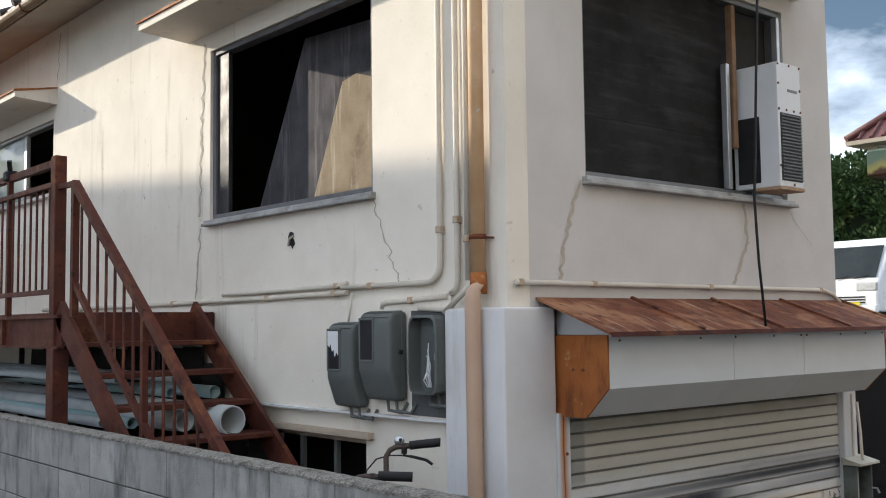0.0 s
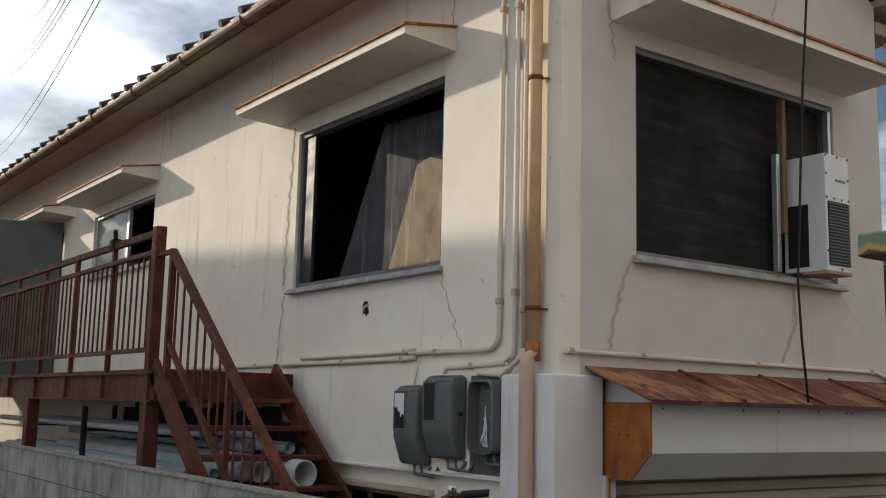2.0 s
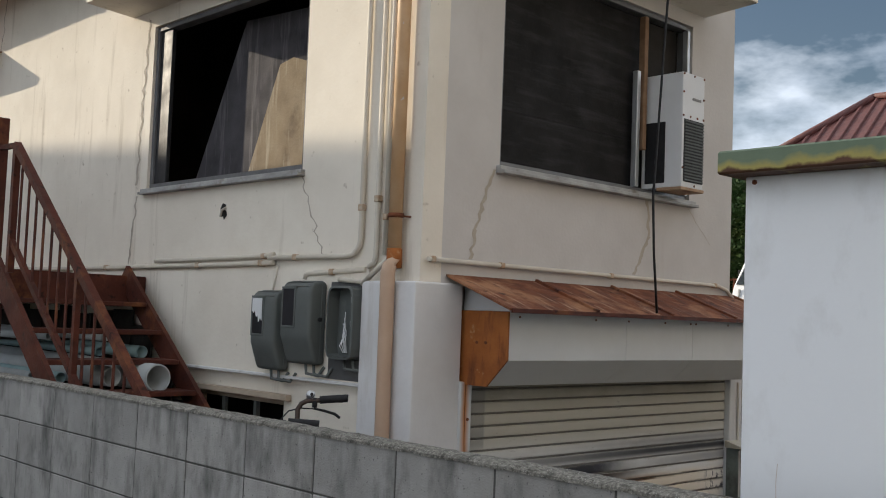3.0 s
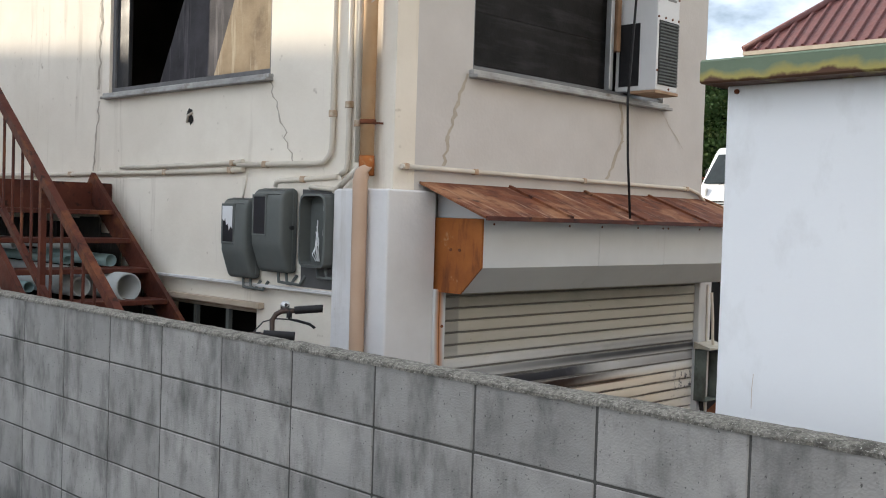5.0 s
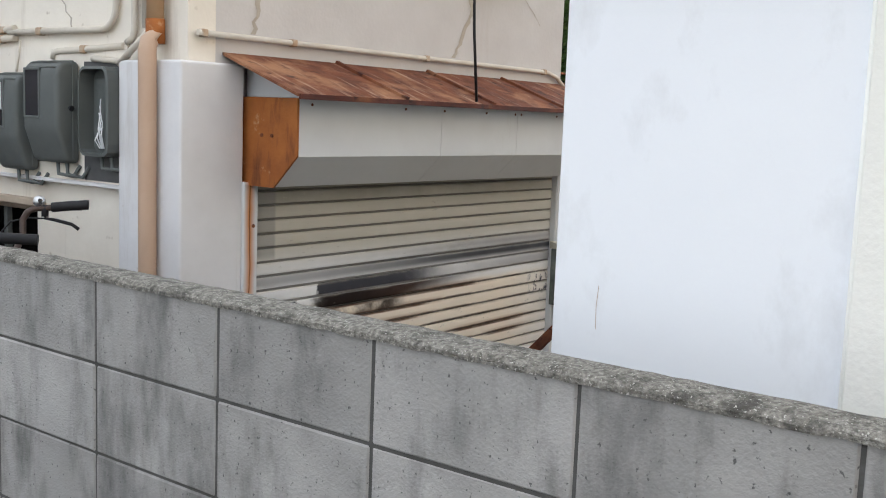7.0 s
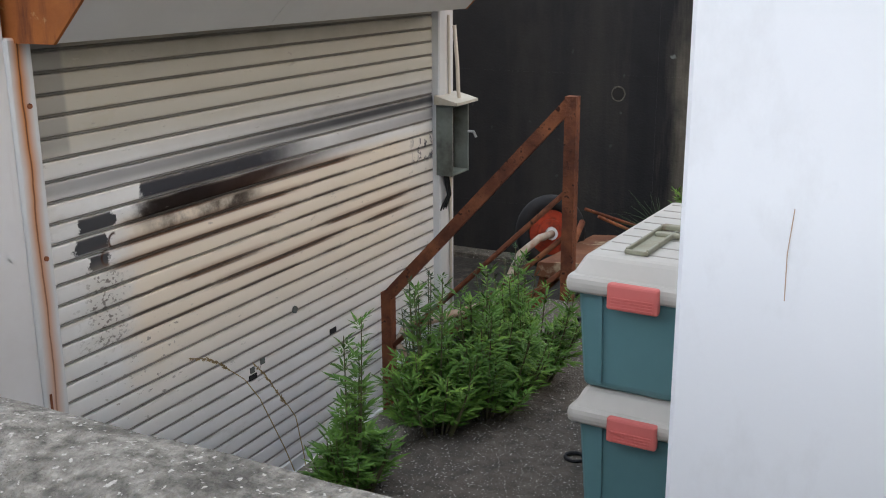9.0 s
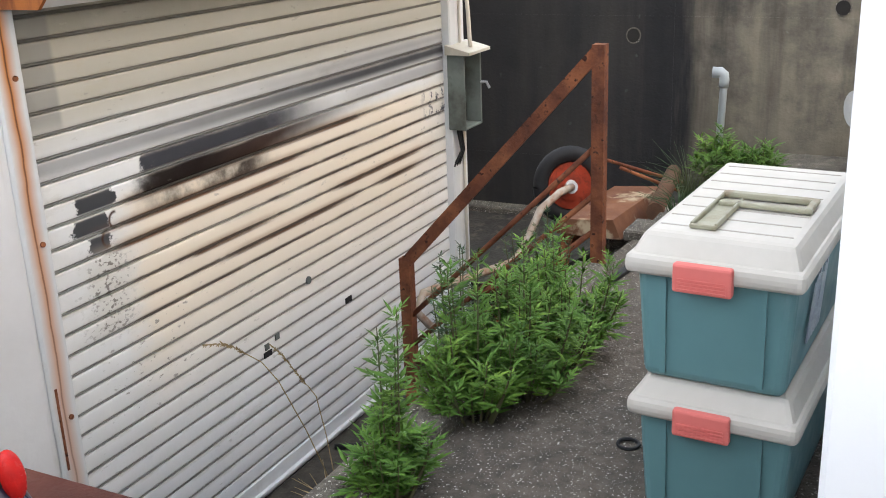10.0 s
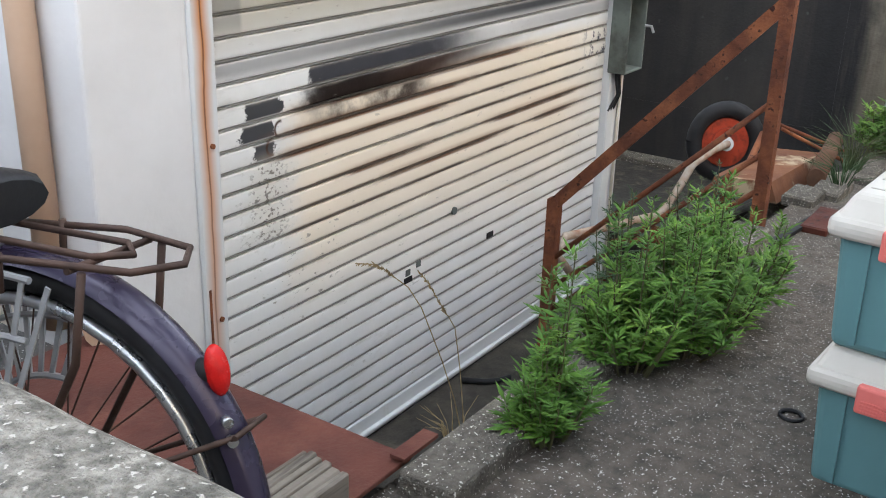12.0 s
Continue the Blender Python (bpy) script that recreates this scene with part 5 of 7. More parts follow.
for x, z in ((4.69, -0.33), (4.76, -0.315)):
    bm = BM()
    box(bm, (x - 0.015, SY - 0.009, z - 0.012), (x + 0.012, SY - 0.005, z + 0.012))
    part("plate", bm, GREY_PLASTIC, shutter)
for z in (0.856, 0.401, -0.125):
    bm = BM()
    tube(bm, [(3.660, SY - 0.06, z), (3.660, SY - 0.066, z)], 0.008, 8)
    part("bolt", bm, RUST, shutter)
bm = BM()
box(bm, (3.617, SY - 0.0625, -0.28), (3.625, SY - 0.058, -0.02))
part("cut", bm, RUST, shutter, "rusted cut in the side rail")
bm = BM()
box(bm, (3.566, 3.69, LOW), (3.6015, 3.76, 0.99), 0.004)
for v in bm.verts:
    v.co.x += 0.006 * noise.noise(v.co * 9)
structure("joint_filler", bm, KERB, "grey mortar joint between pier and shutter rail")
PLACE = HOUSE
for x, z in ((3.47, 0.62), (3.50, 0.45), (3.37, 0.80)):
    bm = BM()
    bmesh.ops.create_circle(bm, cap_ends=True, segments=7, radius=0.028, matrix=pose(x, YF - 0.0375, z, 90, 0, 0))
    structure("patch", bm, STUCCO_LOW, "smooth filler patch on the pier")
# cable beside the right-hand rail
PLACE = SHUT
bm = BM()
tube(bm, [(6.395, 3.64, 0.95), (6.39, 3.62, 0.75), (6.38, 3.61, 0.62), (6.395, 3.61, 0.56)], 0.01, 8)
tube(bm, [(6.40, 3.675, 1.0), (6.405, 3.67, 0.1), (6.40, 3.665, -0.9)], 0.008, 8)
tagged(part("grey_cable", bm, CONDUIT), "grey cable running down beside the shutter rail", "cable")

# open electric box on the pier
EX = -0.125                    # along the pier
eb = thing("switch_box", (6.5 + EX, 3.6, 0.2), "rust-stained pale green steel switch box without its door", "switch box")
EBG = surf("sooty_green_steel", (0.17, 0.195, 0.175), (0.08, 0.09, 0.08), 5.0, 0.6, stain=(0.03, 0.022, 0.016), stain_at=(0.5, 0.7), stain_scale=(1, 1, 1))
for lo, hi in (((6.41, 3.60, 0.19), (6.422, 3.692, 0.555)), ((6.60, 3.60, 0.19), (6.612, 3.692, 0.555)), ((6.422, 3.60, 0.19), (6.60, 3.692, 0.202)), ((6.422, 3.60, 0.543), (6.60, 3.692, 0.555)), ((6.422, 3.68, 0.202), (6.60, 3.692, 0.543))):
    bm = BM()
    box(bm, (lo[0] + EX, *lo[1:]), (hi[0] + EX, *hi[1:]), 0.003)
    # back plate is near-black, the box's inner dark put into its colour
    part("side", bm, EBG if lo[1] < 3.65 else DARK_INSIDE, eb)
bm = BM()
prism(bm, ((3.562, 0.558), (3.692, 0.558), (3.692, 0.605), (3.562, 0.572)), "x", 6.39 + EX, 6.64 + EX)
part("roof", bm, surf("cream_steel", (0.55, 0.53, 0.46), (0.42, 0.38, 0.3), 8.0, 0.6), eb, "rusty cream rain hood")
bm = BM()
tube(bm, [(6.606 + EX, 3.602, 0.40), (6.606 + EX, 3.57, 0.40), (6.615 + EX, 3.56, 0.37)], 0.007, 6)
part("catch", bm, ALU, eb)
for k in range(3):
    bm = BM()
    tube(bm, [(6.44 + EX + k * 0.02, 3.66, 0.192), (6.46 + EX + k * 0.015, 3.65, 0.08), (6.43 + EX + k * 0.03, 3.68, 0.0)], 0.006, 6)
    part("cable", bm, BLACK_RUBBER, eb)

# gutter, roof battens and eaves
PLACE = HOUSE
gut = thing("roof_gutter", (2.6, 9, 4.05), "rusty half-round eaves gutter", "gutter")
bm = BM()
for r, s in ((0.055, 1), (0.048, -1)):
    rows = [[bm.verts.new((2.72 + r * math.cos(a), y, 4.145 + r * math.sin(a))) for a in (math.pi + i * math.pi / 8 for i in range(9))] for y in (YF - 0.3, NORTH)]
    for i in range(8):
        bm.faces.new((rows[0][i], rows[0][i + 1], rows[1][i + 1], rows[1][i]))
part("channel", bm, surf("gutter_brown", (0.26, 0.19, 0.12), (0.18, 0.12, 0.075), 4.0, 0.6, stain=(0.12, 0.06, 0.03)), gut)
for k in range(12):
    bm = BM()
    y = YF + 0.5 + k * 1.1
    tube(bm, [(2.72 + 0.06 * math.cos(a), y, 4.145 + 0.06 * math.sin(a)) for a in (math.pi + i * math.pi / 8 for i in range(9))], 0.006, 6)
    part("bracket", bm, RUST, gut)
roof = bpy.data.objects["roof"]
bm = BM()
tube(bm, [(2.69, 0, 4.215), (3.3, 0, 4.215 + 0.61 * 0.4515)], 0.03, 8)
tile = part("cover_tile", bm, TILE_DARK, roof)
for k in range(1, 40):
    o = new("cover_tile", tile.data)
    o.parent = roof
    o.matrix_basis = Matrix.Translation((0, (YF - 0.3 + k * 0.34) * 1.035, 0))
tile.matrix_basis = Matrix.Translation((0, YF - 0.3, 0))
bm = BM()
tube(bm, [(6.36, 3.66, 3.96), (6.62, 3.66, 3.965), (6.70, 3.66, 3.99), (6.74, 3.66, 4.07), (6.80, 3.66, 4.13)], 0.028, 12)
tagged(part("eaves_pipe", bm, PIPE_BEIGE), "brown swan-neck rainwater pipe under the east eaves", "pipe")
bm = BM()
box(bm, (6.302, 3.70, 4.05), (6.80, 3.80, 4.14), 0.005)
structure("eaves_beam", bm, SOFFIT, "boxed beam end under the east eaves")

# shed roof edge and seam
PLACE = Matrix()
sh = thing("shed_roof", (3.4, -1.2, 1.87), "flat shed roof with a rust-eaten green metal fascia", "roof")
bm = BM()
box(bm, (2.53, -4.1, 1.853), (4.4, 1.578, 1.925), 0.006)
SHED_EDGE = rust_eaten()
part("fascia", bm, SHED_EDGE, sh)
bm = BM()
box(bm, (2.611, -3.9, 0.0), (2.625, 0.828, 1.85))
structure("cladding", bm, SHED_CREAM, "cream rendered part of the shed wall")
bm = BM()
tube(bm, [(2.622, 0.834, 0.0), (2.622, 0.834, 1.85)], 0.006, 8)
structure("seam", bm, SHED_CREAM, "bead of sealant between two claddings")
bm = BM()
tube(bm, [(2.627, 1.50, 1.835), (2.620, 1.50, 1.835)], 0.008, 8)
structure("shed_bolt", bm, RUST, "rusty bolt")

# a rusty scratch down the shed's sheet
bm = BM()
tube(bm, [(2.6255, 1.409, 0.981), (2.6252, 1.413, 0.93), (2.6255, 1.412, 0.876)], 0.0006, 6)
structure("scratch", bm, PIPE_BEIGE, "thin rusty scratch in the shed's white sheet")
# ---- the yard ----
OLD_WOOD = surf("grey_timber", (0.25, 0.22, 0.185), (0.14, 0.122, 0.10), 5.0, 0.9, bump=0.4, bump_scale=40, stain=(0.055, 0.046, 0.04), stain_scale=(0.5, 9, 9), stain_at=(0.50, 0.64))
PLATE = surf("rusty_plate", (0.12, 0.042, 0.03), (0.07, 0.026, 0.02), 5.0, 0.75, bump=0.3, bump_scale=90, second=(0.16, 0.062, 0.042), second_scale=3.0)
FRAME_PAINT = surf("purple_paint", (0.035, 0.028, 0.055), (0.028, 0.022, 0.045), 6.0, 0.28, metal=0.3, bump=0.0, stain=(0.06, 0.05, 0.075), stain_at=(0.6, 0.85), spec=0.5)
STEEL_OLD = surf("rusty_bicycle_steel", (0.075, 0.045, 0.035), (0.045, 0.03, 0.025), 25.0, 0.6, metal=0.3, bump=0.2)
CHROME = surf("dull_chrome", (0.50, 0.51, 0.52), (0.40, 0.41, 0.42), 12.0, 0.3, metal=0.85, bump=0.0)
GUARD = surf("grey_guard_plastic", (0.34, 0.35, 0.36), (0.28, 0.29, 0.30), 8.0, 0.5, bump=0.0)
RED_LENS = surf("red_lens", (0.55, 0.015, 0.012), (0.40, 0.01, 0.01), 60.0, 0.2, bump=0.2, bump_scale=200)
SEAT = surf("black_vinyl", (0.018, 0.018, 0.02), (0.013, 0.013, 0.014), 10.0, 0.45, bump=0.1)

PLACE = YARD
# kerb of the yard slab, trench floor and steps
bm = BM()
x, k = 2.9, 0
while x < 5.25:
    w = 0.58
    z = yard_z(x + 0.3) + 0.055
    vs = []
    y0 = 2.44 + (x - 2.9) * 0.03
    box(bm, (x, y0, z - 0.5), (min(x + w, 5.28), 2.585 + (x - 2.9) * 0.03, z), 0.012, 2)
    x += w + 0.004
for v in bm.verts:
    v.co += Vector((0, 0.006, 0.006)) * noise.noise(v.co * 7)
structure("kerb", bm, KERB, "worn concrete kerb along the sunken shutter pit")
bm = BM()
box(bm, (5.30, 2.63, LOW - 0.02), (6.62, 2.93, -0.35), 0.01)
box(bm, (5.30, 2.93, LOW - 0.02), (6.62, 3.23, -0.55), 0.01)
box(bm, (5.30, 3.23, LOW - 0.02), (6.62, 3.50, -0.76), 0.01)
structure("steps", bm, KERB, "concrete steps down to the shutter")
bm = BM()
box(bm, (RETX - 0.14, 3.3, -1.0), (RETX, 12, -0.66), 0.01)
structure("footing", bm, KERB, "concrete footing of the retaining wall")
# weep holes and form joints
ret = bpy.data.objects["retaining_wall"]
for y, z in ((3.266, 0.471), (1.995, 0.645), (4.7, 0.42), (0.8, 0.68)):
    bm = BM()
    tube(bm, [(RETX - 0.006, y, z), (RETX + 0.2, y, z)], 0.05, 16)
    part("weep_pipe", bm, KERB, ret)
    # near-black disc stands for the dark inside of the weep pipe
    bm = BM()
    bmesh.ops.create_circle(bm, cap_ends=True, segments=16, radius=0.042, matrix=pose(RETX - 0.008, y, z, 0, 90, 0))
    part("weep_hole", bm, DARK_INSIDE, ret)
for z in (-0.32, 0.58):
    bm = BM()
    box(bm, (RETX - 0.003, -6, z), (RETX + 0.01, 12, z + 0.008))
    part("form_line", bm, RETAIN, ret)
for y in (1.2, 3.0, 4.8):
    bm = BM()
    box(bm, (RETX - 0.003, y, -0.6), (RETX + 0.01, y + 0.008, 1.33))
    part("form_line", bm, RETAIN, ret)
bm = BM()
box(bm, (RETX - 0.03, -6, 1.337), (RETX + 0.34, 30, 1.365), 0.01)
for v in bm.verts:
    v.co.z += 0.01 * noise.noise(v.co * 3)
structure("coping", bm, GRAVEL, "pale mossy coping with loose gravel")

# handrail
rail = thing("steel_handrail", (5.28, 3.0, -0.3), "rusty brown steel handrail of the steps down to the shutter", "handrail")
TOPP, BOTP = Vector((5.262, 2.567, 0.755)), Vector((5.168, 3.395, -0.10))
for base, top in (((5.262, 2.562, -0.2), (5.262, 2.562, 0.778)), ((5.168, 3.40, -0.80), (5.168, 3.40, -0.085))):
    bm = BM()
    bar(bm, base, top, 0.05, 0.05, (0, 1, 0))
    part("post", bm, RUST, rail)
bm = BM()
bar(bm, TOPP, BOTP, 0.05, 0.05)
part("top_rail", bm, RUST, rail)
for d in (0.34, 0.52, 0.66):
    bm = BM()
    a, b = TOPP - Vector((0, 0, d)), BOTP - Vector((0, 0, d * 0.72))
    tube(bm, [a, b], 0.011, 8)
    part("lower_bar", bm, RUST, rail)

bm = BM()
tube(bm, [(4.93, 3.69, LOW + 0.078), (4.985, 3.59, LOW + 0.078), (5.03, 3.55, LOW + 0.078), (5.09, 3.525, LOW + 0.078)], 0.013, 10)
tagged(part("rubber_hose", bm, BLACK_RUBBER), "short black rubber hose on the pit floor", "hose")

# plate and timber at the foot of the pier
bm = BM()
box(bm, (1.62, 2.60, 0.045), (2.977, 3.64, 0.057), 0.002)
tagged(part("steel_plate", bm, PLATE), "rust-red steel plate laid over the ground", "plate")
bm = BM()
box(bm, (2.93, 2.585, 0.067), (3.06, 2.625, 0.075))
tagged(part("scrap_strip", bm, PLATE), "small rust-red steel strip on the kerb", "strip")
def split_timber(x0, x1, y0, y1, z0, z1, seed):
    """An old squared timber, checked along the grain into ridges of uneven height and length."""
    rnd = random.Random(seed)
    bm = BM()
    y = y0
    while y < y1 - 0.004:
        w = min(rnd.uniform(0.008, 0.026), y1 - y)
        q = z1 - rnd.uniform(0.0, 0.008)
        e = x1 - rnd.uniform(0.0, 0.016)
        n = 12
        rows = []
        for i in range(n + 1):
            x = x0 + (e - x0) * i / n
            j = 0.004 * noise.noise(Vector((x * 6, y * 40, seed)))
            rows.append([bm.verts.new(p) for p in ((x, y + j, z0), (x, y + j, q - 0.003), (x, y + w * 0.15 + j, q + j), (x, y + w * 0.85 + j, q + j), (x, y + w - 0.001 + j, q - 0.003), (x, y + w - 0.001 + j, z0))])
        for p, r in zip(rows, rows[1:]):
            for k in range(6):
                bm.faces.new((p[k], p[(k + 1) % 6], r[(k + 1) % 6], r[k]))
        bm.faces.new(rows[0])
        bm.faces.new(rows[-1][::-1])
        y += w
    bmesh.ops.recalc_face_normals(bm, faces=bm.faces[:])
    return tagged(part("timber", bm, OLD_WOOD), "split weathered grey timber lying on a steel plate", "timber")
split_timber(1.62, 2.775, 2.605, 2.735, 0.0575, 0.125, 5)
split_timber(1.66, 2.45, 2.76, 2.85, 0.0575, 0.10, 6)
bm = BM()
tube(bm, [(3.13, 3.92, 0.12), (3.05, 3.75, 0.10), (2.93, 3.55, 0.10)], 0.058, 14)
tagged(part("drain_pipe", bm, PIPE_BEIGE), "beige drain pipe elbow on the ground", "pipe")

# bicycle
def wheel(t, name, c, r, plane, hub_r=0.02):
    """A spoked wheel in the plane of two unit vectors."""
    u, w = plane
    axis = u.cross(w)
    def ring(rr, z, n=40):
        return [c + (u * math.cos(a) + w * math.sin(a)) * rr + axis * z for a in (2 * math.pi * i / n for i in range(n + 1))]
    bm = BM()
    tube(bm, ring(r - 0.018, 0), 0.019, 10, cap=False)
    p = part(name, bm, BLACK_RUBBER, t, "black tyre")
    bm = BM()
    for z in (-0.012, 0.012):
        tube(bm, ring(r - 0.043, z), 0.009, 8, cap=False)
    tube(bm, ring(r - 0.047, 0), 0.011, 8, cap=False)
    part("rim", bm, CHROME, p, "dull steel rim")
    bm = BM()
    tube(bm, [c - axis * 0.05, c + axis * 0.05], hub_r, 12)
    part("hub", bm, STEEL_OLD, p)
    bm = BM()
    for i in range(32):
        a = 2 * math.pi * i / 32
        s = 1 if i % 2 else -1
        b2 = a + s * (0.5 if i % 4 < 2 else -0.5)
        tube(bm, [c + (u * math.cos(b2) + w * math.sin(b2)) * hub_r + axis * 0.03 * s, c + (u * math.cos(a) + w * math.sin(a)) * (r - 0.05)], 0.0014, 4, cap=False)
    part("spokes", bm, STEEL_OLD, p)
    return p

OLD_HUB = Vector((2.425, 2.65, 0.305))
PLACE = pose(2.36, 2.735, 0.34, 0, 5.5, 13) @ Matrix.Translation(-OLD_HUB)
bike = thing("bicycle", (2.425, 3.1, 0.0), "dark purple utility bicycle with a rusty rear rack, parked", "bicycle")
LEAN = Vector((0, 0, 1))
FWD = Vector((0, 1, 0))
RH = Vector((2.425, 2.65, 0.305))
WR = 0.335
wheel(bike, "rear_wheel", RH, WR, (FWD, LEAN), 0.025)
STEER = Vector((-0.55, 0.83, 0)).normalized()
FH = Vector((2.425, 3.74, 0.305))
wheel(bike, "front_wheel", FH, WR, (STEER, LEAN))
def mud(c, fwd, r, a0, a1, name):
    side = fwd.cross(LEAN)
    bm = BM()
    rows = []
    for i in range(29):
        a = a0 + (a1 - a0) * i / 28
        d = fwd * math.cos(a) + LEAN * math.sin(a)
        row = []
        for j in range(9):
            b = -1 + j / 4
            row.append(bm.verts.new(c + d * (r + 0.020 * math.sqrt(max(0, 1 - b * b)) - 0.02) + side * 0.030 * b))
        rows.append(row)
    for p, q in zip(rows, rows[1:]):
        for j in range(8):
            bm.faces.new((p[j], p[j + 1], q[j + 1], q[j])).smooth = True
    o = part(name, bm, FRAME_PAINT, bike, "glossy dark purple mudguard")
    return o
rear_guard = mud(RH, FWD, 0.362, radians(62), radians(212), "mudguard")
mud(FH, STEER, 0.362, radians(20), radians(170), "mudguard")
def bars(name, runs, r, mat, label="", seg=8):
    bm = BM()
    for run in runs:
        tube(bm, run, r, seg)
    return part(name, bm, mat, bike, label)
HEAD, BB, SEATT = Vector((2.425, 3.40, 0.70)), Vector((2.405, 3.08, 0.28)), Vector((2.39, 2.93, 0.68))
bars("frame", [[HEAD, (2.42, 3.28, 0.45), BB], [HEAD - Vector((0, 0, 0.08)), (2.385, 3.18, 0.5), SEATT - Vector((0, 0, 0.30))], [BB, SEATT]], 0.017, FRAME_PAINT, "dark purple frame", 10)
bars("chainstay", [[BB + Vector((s * 0.03, 0, 0)), RH + Vector((s * 0.06, 0, 0))] for s in (-1, 1)], 0.011, FRAME_PAINT)
bars("seatstay", [[SEATT + Vector((s * 0.03, 0, -0.06)), RH + Vector((s * 0.06, 0, 0))] for s in (-1, 1)], 0.009, FRAME_PAINT)
bars("fork", [[HEAD, HEAD + Vector((0, 0.03, -0.1)), FH + Vector((0, 0, 0.36))], [FH + Vector((-0.05, -0.03, 0.33)), FH + Vector((-0.06, -0.03, 0))], [FH + Vector((0.05, 0.03, 0.33)), FH + Vector((0.06, 0.03, 0))]], 0.012, FRAME_PAINT)
bars("mudguard_stay", [[RH + Vector((s * 0.06, 0, 0)), RH + FWD * -0.325 + LEAN * 0.178 + Vector((s * 0.03, 0, 0))] for s in (-1, 1)] + [[RH + FWD * -0.328 + LEAN * 0.180 + Vector((-0.036, 0, 0)), RH + FWD * -0.328 + LEAN * 0.180 + Vector((0.036, 0, 0))]], 0.004, STEEL_OLD)
# rack
RZ0 = 0.69
def rk(x, y, z=0.0):
    return Vector((2.405 + x, y + 0.05, RZ0 + z))
bars("rear_rack", [[rk(-0.075, 2.86, -0.03), rk(-0.085, 2.5), rk(-0.06, 2.385), rk(0, 2.352), rk(0.06, 2.385), rk(0.085, 2.5), rk(0.075, 2.86, -0.03)],
                   [rk(-0.032, 2.80), rk(-0.036, 2.46), rk(0, 2.425), rk(0.036, 2.46), rk(0.032, 2.80)],
                   [rk(-0.08, 2.46, -0.006), rk(0.08, 2.46, -0.006)], [rk(-0.08, 2.76, -0.01), rk(0.08, 2.76, -0.01)],
                   [rk(-0.08, 2.56), rk(-0.08, 2.56, -0.05)], [rk(0.08, 2.60), rk(0.08, 2.60, -0.05)]], 0.005, STEEL_OLD, "rusty steel luggage rack")
for s in (-1, 1):
    bars("rack_leg", [[rk(s * 0.078, 2.44, -0.005), rk(s * 0.082, 2.45, -0.12), RH + Vector((s * 0.075, -0.01, 0))]], 0.0055, STEEL_OLD)
    bars("rack_stay", [[rk(s * 0.08, 2.80, -0.01), SEATT + Vector((s * 0.03, 0, -0.06))]], 0.005, STEEL_OLD)
# reflector
rc = RH + FWD * -0.269 + LEAN * 0.244
tip_back = Matrix.Translation(rc) @ Matrix.Rotation(radians(-14), 4, "X")
ref = BM()
bmesh.ops.create_uvsphere(ref, u_segments=20, v_segments=12, radius=1.0, matrix=tip_back @ Matrix.Translation((0, -0.012, 0)) @ Matrix.Diagonal((0.0185, 0.014, 0.034, 1)))
part("reflector", ref, RED_LENS, bike, "red tail reflector", smooth=True)
ref = BM()
tube(ref, [tip_back @ Vector((0, -0.012, 0)), tip_back @ Vector((0, 0.016, 0))], 0.017, 14)
part("reflector_mount", ref, BLACK_RUBBER, bike)
for s in (0.012, -0.012):
    b = BM()
    q = RH + FWD * (-0.318 + s * 0.3) + LEAN * (0.182 + s)
    tube(b, [q + Vector((-0.022, 0.008, 0)), q + Vector((-0.03, -0.002, 0))], 0.007, 8)
    part("bolt", b, CHROME, bike)
# skirt guard: fan of strips
def fan(sx):
    b = BM()
    cc = RH + Vector((sx * 0.045, 0, 0))
    for i in range(10):
        a = radians(28 + i * 7)
        d = FWD * math.cos(a) + LEAN * math.sin(a)
        a2 = a + radians(10)
        d2 = FWD * math.cos(a2) + LEAN * math.sin(a2)
        bar(b, cc + d * 0.16, cc + d2 * 0.335, 0.003, 0.008)
    for rr in (0.16, 0.25, 0.335):
        pts = [cc + (FWD * math.cos(a) + LEAN * math.sin(a)) * rr for a in (radians(26 + i * 7) for i in range(11))]
        tube(b, pts, 0.005, 6)
    o = part("skirt_guard", b, GUARD, bike, "grey lattice skirt guard")
    o["kind"] = "stuff"
    return o
fan(-1), fan(1)
# chain case, cranks, stand
b = BM()
box(b, BB + Vector((0.045, -0.5, -0.045)), BB + Vector((0.085, 0.09, 0.055)), 0.02, 3)
part("chain_case", b, FRAME_PAINT, bike)
bars("crank", [[BB + Vector((-0.07, 0, 0)), BB + Vector((0.1, 0, 0))], [BB + Vector((-0.08, 0, 0)), BB + Vector((-0.085, 0.12, -0.1))], [BB + Vector((0.1, 0, 0)), BB + Vector((0.105, -0.12, 0.1))]], 0.009, CHROME)
bars("stand", [[RH + Vector((-0.07, 0, 0)), RH + Vector((-0.19, 0.02, -0.325))], [RH + Vector((0.07, 0, 0)), RH + Vector((0.1, 0.02, -0.325))]], 0.009, STEEL_OLD)
# saddle
b = BM()
prof2 = ((2.72, 0.085, 0.0), (2.74, 0.095, 0.01), (2.81, 0.085, 0.01), (2.87, 0.055, 0.008), (2.95, 0.032, 0.004), (2.98, 0.018, 0.0))
rows = []
for y, w, h in prof2:
    rows.append([b.verts.new((2.405 + w * math.cos(a), y - 0.045, 0.722 + h + (0.03 if math.sin(a) > 0 else 0.03) * math.sin(a))) for a in (2 * math.pi * i / 14 for i in range(14))])
for p, q in zip(rows, rows[1:]):
    for i in range(14):
        b.faces.new((p[i], p[(i + 1) % 14], q[(i + 1) % 14], q[i])).smooth = True
b.faces.new(rows[0][::-1]), b.faces.new(rows[-1])
